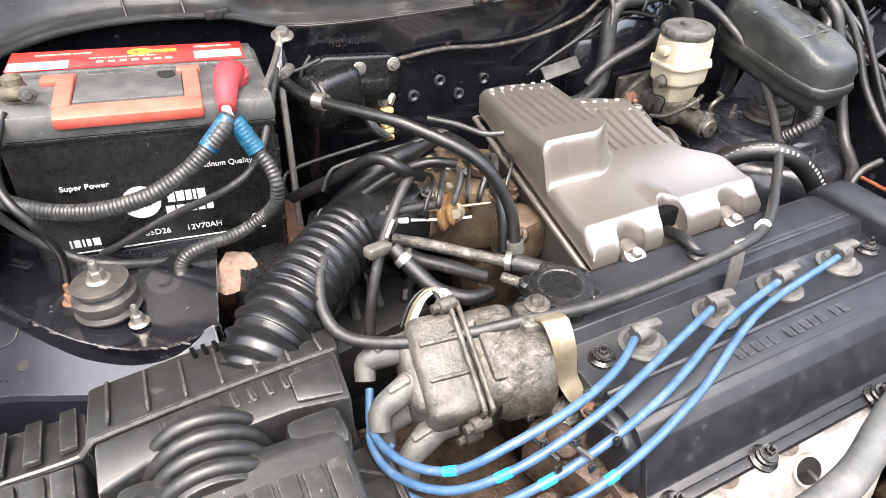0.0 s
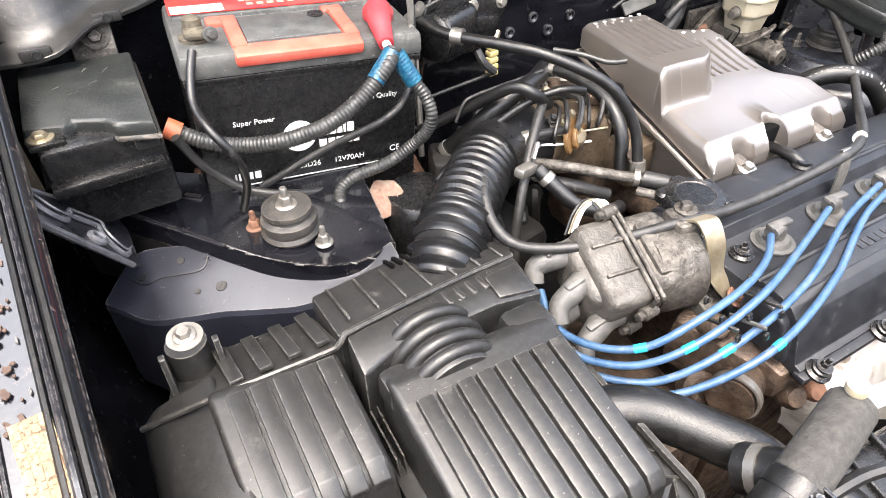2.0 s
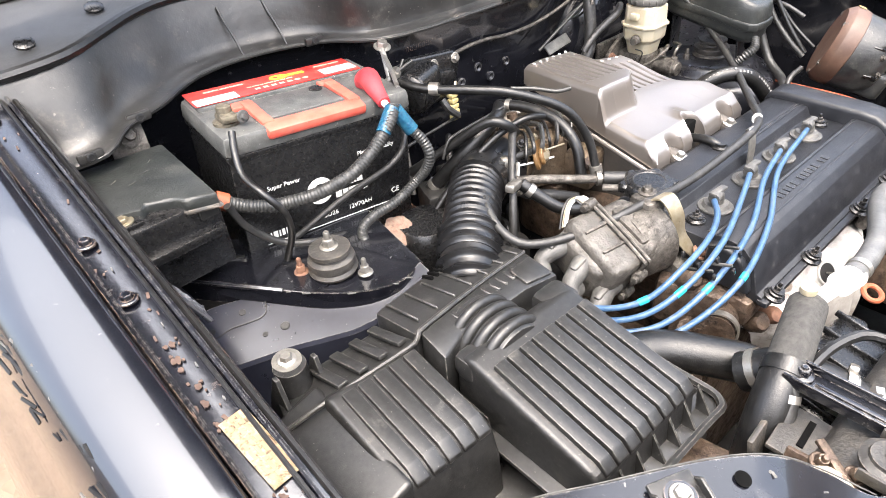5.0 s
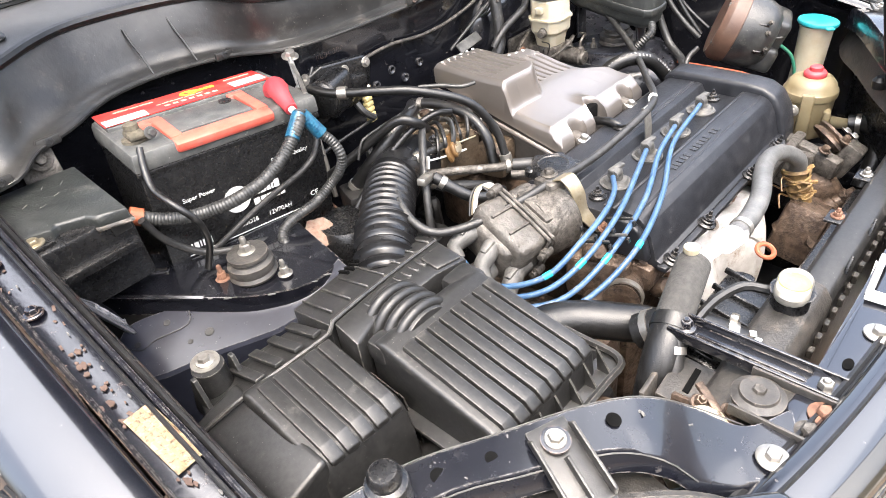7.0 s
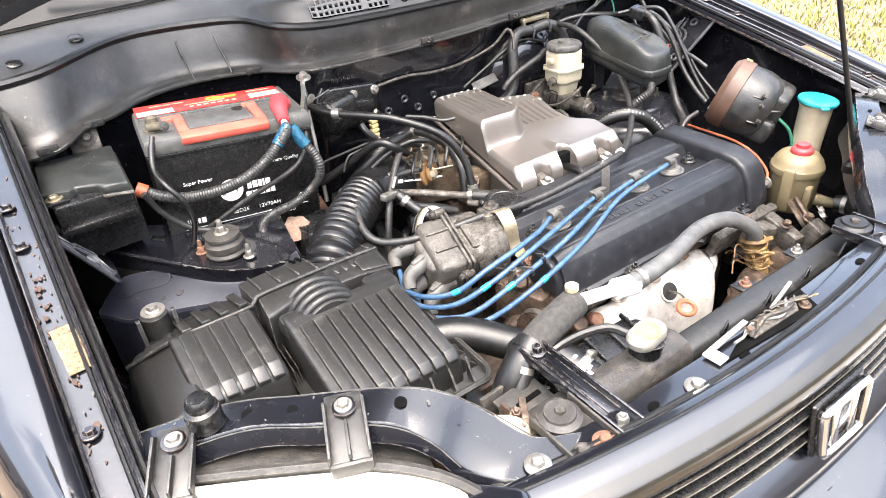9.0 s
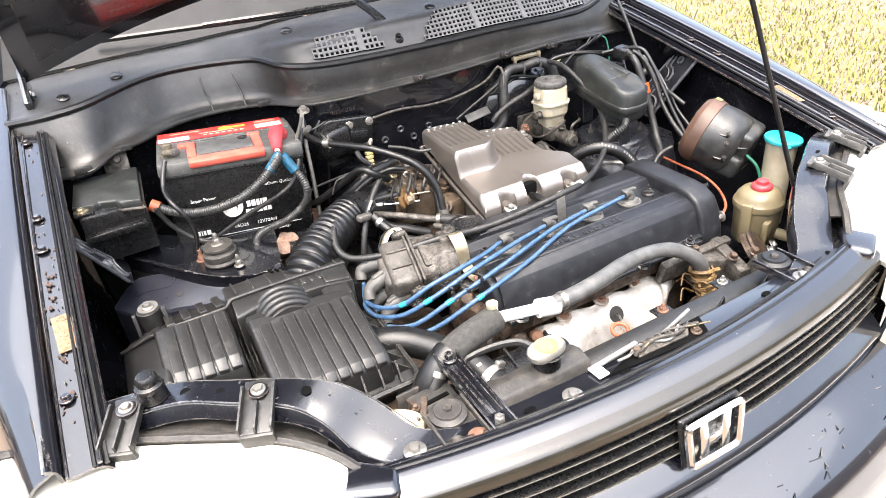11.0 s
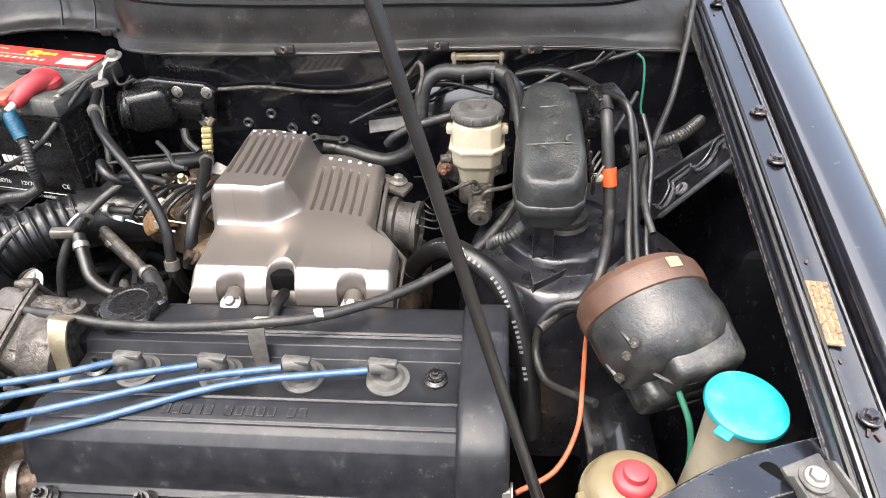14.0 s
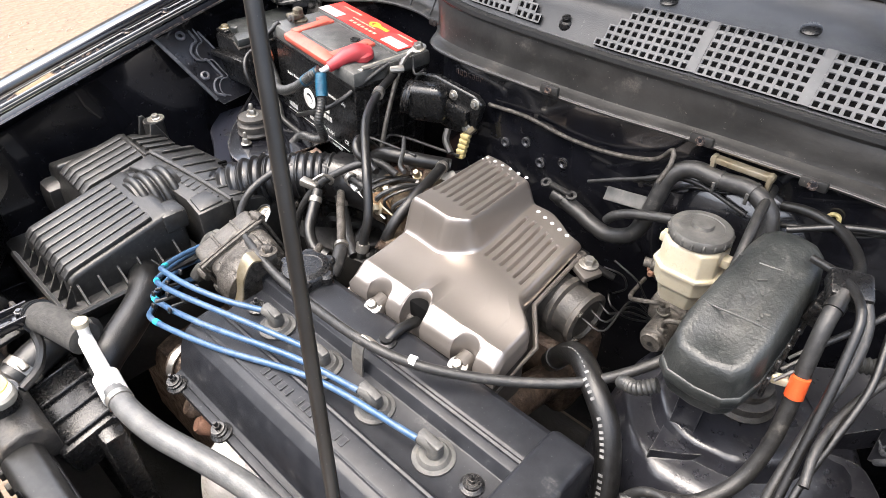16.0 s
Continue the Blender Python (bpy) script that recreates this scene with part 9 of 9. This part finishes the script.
hose("relay_harness", [(0.42, 0.70, 1.035), (0.47, 0.72, 1.052), (0.53, 0.735, 1.062), (0.565, 0.745, 1.068)], 0.004, RUBBER, "thin harness below the cowl", "cable")
hose("green_wire", [(0.535, 0.748, 1.058), (0.556, 0.745, 1.066), (0.572, 0.738, 1.06), (0.576, 0.73, 1.03), (0.577, 0.725, 0.99), (0.588, 0.715, 0.968)], 0.0018, GREEN, "short green wire under the cowl", "wire")
hose("relay_conduit", [(0.405, 0.47, 0.965), (0.39, 0.462, 0.955), (0.375, 0.468, 0.945), (0.368, 0.48, 0.93)], 0.008, CONDUIT, "short grey conduit under the relay box", "cable", 0.0042, 0.0016)
hose("tower_conduit", [(0.535, 0.60, 0.99), (0.57, 0.61, 0.995), (0.61, 0.63, 1.0), (0.64, 0.66, 1.005)], 0.009, CONDUIT, "corrugated conduit along the inner wing", "cable", 0.005, 0.002)
hose("vacuum_pipe", [(-0.052, 0.763, 1.008), (0.02, 0.762, 1.012), (0.10, 0.762, 1.004), (0.17, 0.760, 1.008), (0.235, 0.750, 1.028), (0.262, 0.736, 1.058), (0.268, 0.725, 1.045), (0.262, 0.715, 1.02)], 0.0032, CAST, "thin pale pipe slung under the cowl", "pipe")
# white tee and the hose behind it
tee = thing("white_tee_pipe", (-0.09, 0.125, 0.89), "white plastic tee pipe joining two hoses", "pipe")
part("pipe", add(tube([(-0.140, 0.131, 0.903), (-0.060, 0.122, 0.894)], 0.0085, 16, 0.01), tube([(-0.066, 0.1225, 0.895), (-0.034, 0.119, 0.890)], 0.0140, 16, 0.01), tube([(-0.134, 0.131, 0.903), (-0.134, 0.133, 0.924)], 0.0072, 14, 0.004)), WHITEPL, tee)
part("stub_cap", lathe([(0, 0), (0.0082, 0), (0.0088, 0.002), (0.0085, 0.007), (0.005, 0.0085), (0, 0.0085)], (-0.134, 0.133, 0.921), (0, 0.05, 1), 18), MILKY, tee, "yellowed stub cap")
hose("coolant_hose", [(-0.040, 0.1195, 0.893), (0.0, 0.119, 0.895), (0.05, 0.126, 0.895), (0.11, 0.145, 0.888), (0.165, 0.160, 0.878), (0.215, 0.164, 0.868), (0.252, 0.158, 0.854), (0.284, 0.147, 0.829), (0.299, 0.148, 0.798)], 0.0125, DUSTYHOSE, "thick grey coolant hose crossing above the heat shield")
sl = thing("sleeved_hose", (-0.22, 0.11, 0.85), "hose in a black foam sleeve by the radiator", "hose")
part("sleeve", tube([(-0.132, 0.130, 0.902), (-0.165, 0.122, 0.902), (-0.195, 0.115, 0.900), (-0.222, 0.109, 0.893)], 0.0195, 16, 0.006), FOAM, sl, "black foam sleeve")
part("hose", tube([(-0.215, 0.110, 0.896), (-0.240, 0.105, 0.882), (-0.262, 0.101, 0.855), (-0.275, 0.098, 0.81), (-0.28, 0.095, 0.74)], 0.0205, 16, 0.008), RUBBER, sl)
part("clamp", tube([(-0.217, 0.1095, 0.895), (-0.228, 0.107, 0.889)], 0.0222, 18, 0.005), RUBBER, sl)
hose("radiator_hose", [(-0.30, 0.262, 0.83), (-0.262, 0.250, 0.84), (-0.225, 0.226, 0.838), (-0.190, 0.180, 0.832), (-0.172, 0.148, 0.826), (-0.160, 0.115, 0.80), (-0.158, 0.09, 0.76)], 0.023, RUBBER, "fat black radiator hose below the plug leads")
ih = hose("inlet_hose", [(-0.205, 0.150, 0.845), (-0.196, 0.118, 0.868), (-0.188, 0.090, 0.868), (-0.182, 0.065, 0.862), (-0.178, 0.040, 0.858)], 0.0215, RUBBER, "fat black radiator inlet hose clamped to the top tank")
part("band", tube([(-0.184, 0.070, 0.8635), (-0.181, 0.060, 0.861)], 0.0232, 20, 0.004), STEEL, ih, "pale steel hose band")
part("band_screw", box((-0.166, 0.066, 0.882), (0.014, 0.009, 0.009), (0, 30, 10), 0.002), STEEL, ih)
hose("drain_hose", [(-0.235, 0.098, 0.895), (-0.262, 0.085, 0.86), (-0.285, 0.075, 0.82), (-0.31, 0.07, 0.78)], 0.010, HOSE, "thin grey hose dropping by the wing panel")
hose("steering_hose", [(0.532, 0.139, 0.786), (0.535, 0.115, 0.79), (0.515, 0.088, 0.785), (0.485, 0.075, 0.76), (0.455, 0.08, 0.71)], 0.0165, RUBBER, "fat black hose bending below the fluid reservoir")

hose("thin_wire", [(-0.200, 0.620, 0.930), (-0.190, 0.620, 0.951), (-0.171, 0.620, 0.959), (-0.074, 0.620, 0.966)], 0.0022, HOSE, "thin grey wire looping past the throttle", "wire")
hose("thin_wire", [(-0.077, 0.600, 1.002), (-0.053, 0.575, 1.000), (-0.034, 0.550, 0.996), (-0.015, 0.540, 0.997)], 0.0032, CONDUIT, "short grey sensor lead above the throttle", "wire")
hose("vent_hose", [(-0.262, 0.600, 0.850), (-0.202, 0.590, 0.909), (-0.141, 0.570, 0.958), (-0.101, 0.550, 0.978), (-0.073, 0.540, 0.974)], 0.005, RUBBER, "black vent hose arching over the intake duct", "hose")
hose("cable_end", [(-0.166, 0.550, 0.922), (-0.129, 0.545, 0.915)], 0.0036, PRINT, "bright cable end at the throttle linkage", "cable end")
hose("cable_end", [(-0.125, 0.545, 0.914), (-0.089, 0.540, 0.907), (-0.055, 0.535, 0.903)], 0.0016, PRINT, "bright inner wire of the throttle cable", "cable end")
hose("bypass_hose", [(-0.154, 0.530, 0.902), (-0.132, 0.520, 0.881), (-0.102, 0.500, 0.873), (-0.065, 0.480, 0.859)], 0.008, HOSE, "grey bypass hose below the throttle", "hose")
hose("thin_wire", [(-0.165, 0.735, 1.042), (-0.181, 0.730, 1.022), (-0.182, 0.725, 0.984), (-0.173, 0.720, 0.969)], 0.0028, RUBBER, "black wire beside the solenoid", "wire")
hose("thin_wire", [(-0.196, 0.740, 1.053), (-0.190, 0.735, 1.028), (-0.156, 0.725, 1.040)], 0.0025, CONDUIT, "coiled grey wire by the battery clamp", "wire")
hose("thin_wire", [(-0.226, 0.700, 0.882), (-0.227, 0.700, 0.909), (-0.202, 0.710, 0.917), (-0.075, 0.720, 0.924)], 0.0026, HOSE, "thin grey wire behind the silver cover", "wire")
hose("thin_wire", [(0.151, 0.745, 0.961), (0.216, 0.740, 0.995), (0.291, 0.735, 1.028), (0.367, 0.735, 1.012)], 0.0028, HOSE, "grey wire slung under the brake reservoir hose", "wire")
hose("thin_wire", [(0.400, 0.735, 1.014), (0.458, 0.735, 1.035), (0.501, 0.730, 1.052), (0.529, 0.720, 1.076)], 0.003, RUBBER, "black wire along the firewall", "wire")
hose("thin_wire", [(0.464, 0.735, 1.031), (0.493, 0.730, 1.047), (0.516, 0.725, 1.075)], 0.0015, BOOT, "pale wire along the firewall", "wire")
hose("thin_wire", [(0.262, 0.612, 0.945), (0.282, 0.625, 0.935), (0.284, 0.640, 0.905), (0.262, 0.655, 0.873)], 0.0012, RUBBER, "thin black loop beside the silver cover", "wire")
hose("thin_wire", [(0.270, 0.620, 0.955), (0.301, 0.625, 0.938), (0.312, 0.640, 0.906), (0.331, 0.650, 0.878)], 0.0012, RUBBER, "thin black wire below the brake cylinder", "wire")
hose("thin_wire", [(0.463, 0.620, 1.066), (0.495, 0.600, 1.071), (0.519, 0.560, 1.074), (0.526, 0.530, 1.044), (0.530, 0.500, 1.000), (0.533, 0.465, 0.950), (0.536, 0.43, 0.91)], 0.0042, RUBBER, "black cable curving past the relay box", "wire")
hose("thin_wire", [(0.553, 0.660, 1.044), (0.529, 0.620, 1.023), (0.504, 0.580, 1.008)], 0.0032, HOSE, "grey wire beside the relay box", "wire")

# ---- firewall fittings ----
sol = thing("solenoid_box", (-0.12, 0.745, 0.95), "black solenoid bracket bolted to the firewall", "solenoid")
SOL = [(-0.184, 0.962), (-0.188, 0.985), (-0.172, 1.030), (-0.145, 1.036), (-0.062, 1.026), (-0.046, 1.015), (-0.062, 0.957), (-0.112, 0.950)]
plate = part("plate", prism(SOL, "y", 0.738, 0.752, 0.005, 3), PLASTIC2, sol, "black moulded solenoid bracket")
part("cup", add(box((-0.146, 0.722, 0.996), (0.072, 0.040, 0.062), (0, -6, 16), 0.014, 4), box((-0.105, 0.735, 0.990), (0.07, 0.016, 0.030), (0, 8, 0), 0.005), lathe([(0, 0), (0.027, 0), (0.0285, 0.004), (0.027, 0.007), (0.0285, 0.011), (0.024, 0.015), (0, 0.016)], (-0.172, 0.714, 0.997), (-0.9, -0.4, 0.15), 26)), PLASTIC2, sol, "black rounded solenoid housing")
part("spout", tube([(-0.105, 0.725, 0.960), (-0.100, 0.715, 0.945), (-0.085, 0.71, 0.93)], 0.006, 8, 0.004), HOSE, sol)
for p in ((-0.105, 0.739, 1.015), (-0.060, 0.739, 1.013), (-0.076, 0.739, 0.967)):
    part("bolt", hex_bolt(p, (0, -1, 0.1), 0.0058, 0.006, 1.5), STEEL, sol)
yl = thing("yellow_connector", (-0.083, 0.74, 0.92), "stacked yellow wiring connector on the firewall", "connector")
for k in range(5):
    part("shell", box((-0.074 - 0.001 * k, 0.735 - 0.002 * k, 0.955 - 0.0085 * k), (0.015, 0.012, 0.0068), (0, 0, 8), 0.0012), YELLOW, yl)
part("lead", tube([(-0.062, 0.742, 0.972), (-0.070, 0.737, 0.962)], 0.006, 8), BRASS, yl)
nb = thing("stamped_number", (-0.05, 0.768, 1.035), "row of stamped number marks on the firewall", "stamping")
part("marks", bars([0.005] * 17, 0.008, 0.0034, pose(-0.13, 0.7725, 1.034, 90, 0, 0), 0.001), GUTTER, nb)
solo("pipe_bracket", add(box((0.345, 0.744, 1.063), (0.075, 0.012, 0.008), bev=0.002), box((0.312, 0.742, 1.052), (0.006, 0.010, 0.035), bev=0.002), box((0.378, 0.742, 1.052), (0.006, 0.010, 0.035), bev=0.002), box((0.345, 0.742, 1.045), (0.06, 0.004, 0.01), bev=0.001)), BRASS, "rusty gold pipe bracket under the cowl", "bracket")
for x, y, z, m_ in ((0.02, 0.772, 0.965, DULLBAY), (0.09, 0.772, 0.955, BAYPAINT), (0.05, 0.772, 0.94, DULLBAY), (-0.02, 0.772, 0.95, DULLBAY), (0.45, 0.768, 1.03, YELLOW)):
    solo("firewall_plug", lathe([(0.003, 0), (0.008, 0), (0.0085, 0.003), (0.006, 0.004), (0.003, 0.002)], (x, y, z), (0, -1, 0), 16), m_, "small plug in the firewall", "plug", "firewall plugs")
solo("pipe_clip", add(box((0.122, 0.716, 0.950), (0.040, 0.010, 0.005), (0, 6, 0), 0.002), lathe([(0.004, 0), (0.008, 0), (0.008, 0.004), (0.004, 0.004)], (0.101, 0.714, 0.950), (0, -0.4, 1), 14), lathe([(0.004, 0), (0.008, 0), (0.008, 0.004), (0.004, 0.004)], (0.144, 0.716, 0.945), (0, -0.4, 1), 14)), HOSE, "dark two-eyed clip on the heater hose", "clip")
solo("paper_tag", box((0.209, 0.750, 0.956), (0.062, 0.004, 0.020), (-40, -8, 0), 0.001), BOOT, "pale metal tab behind the silver cover", "tab")
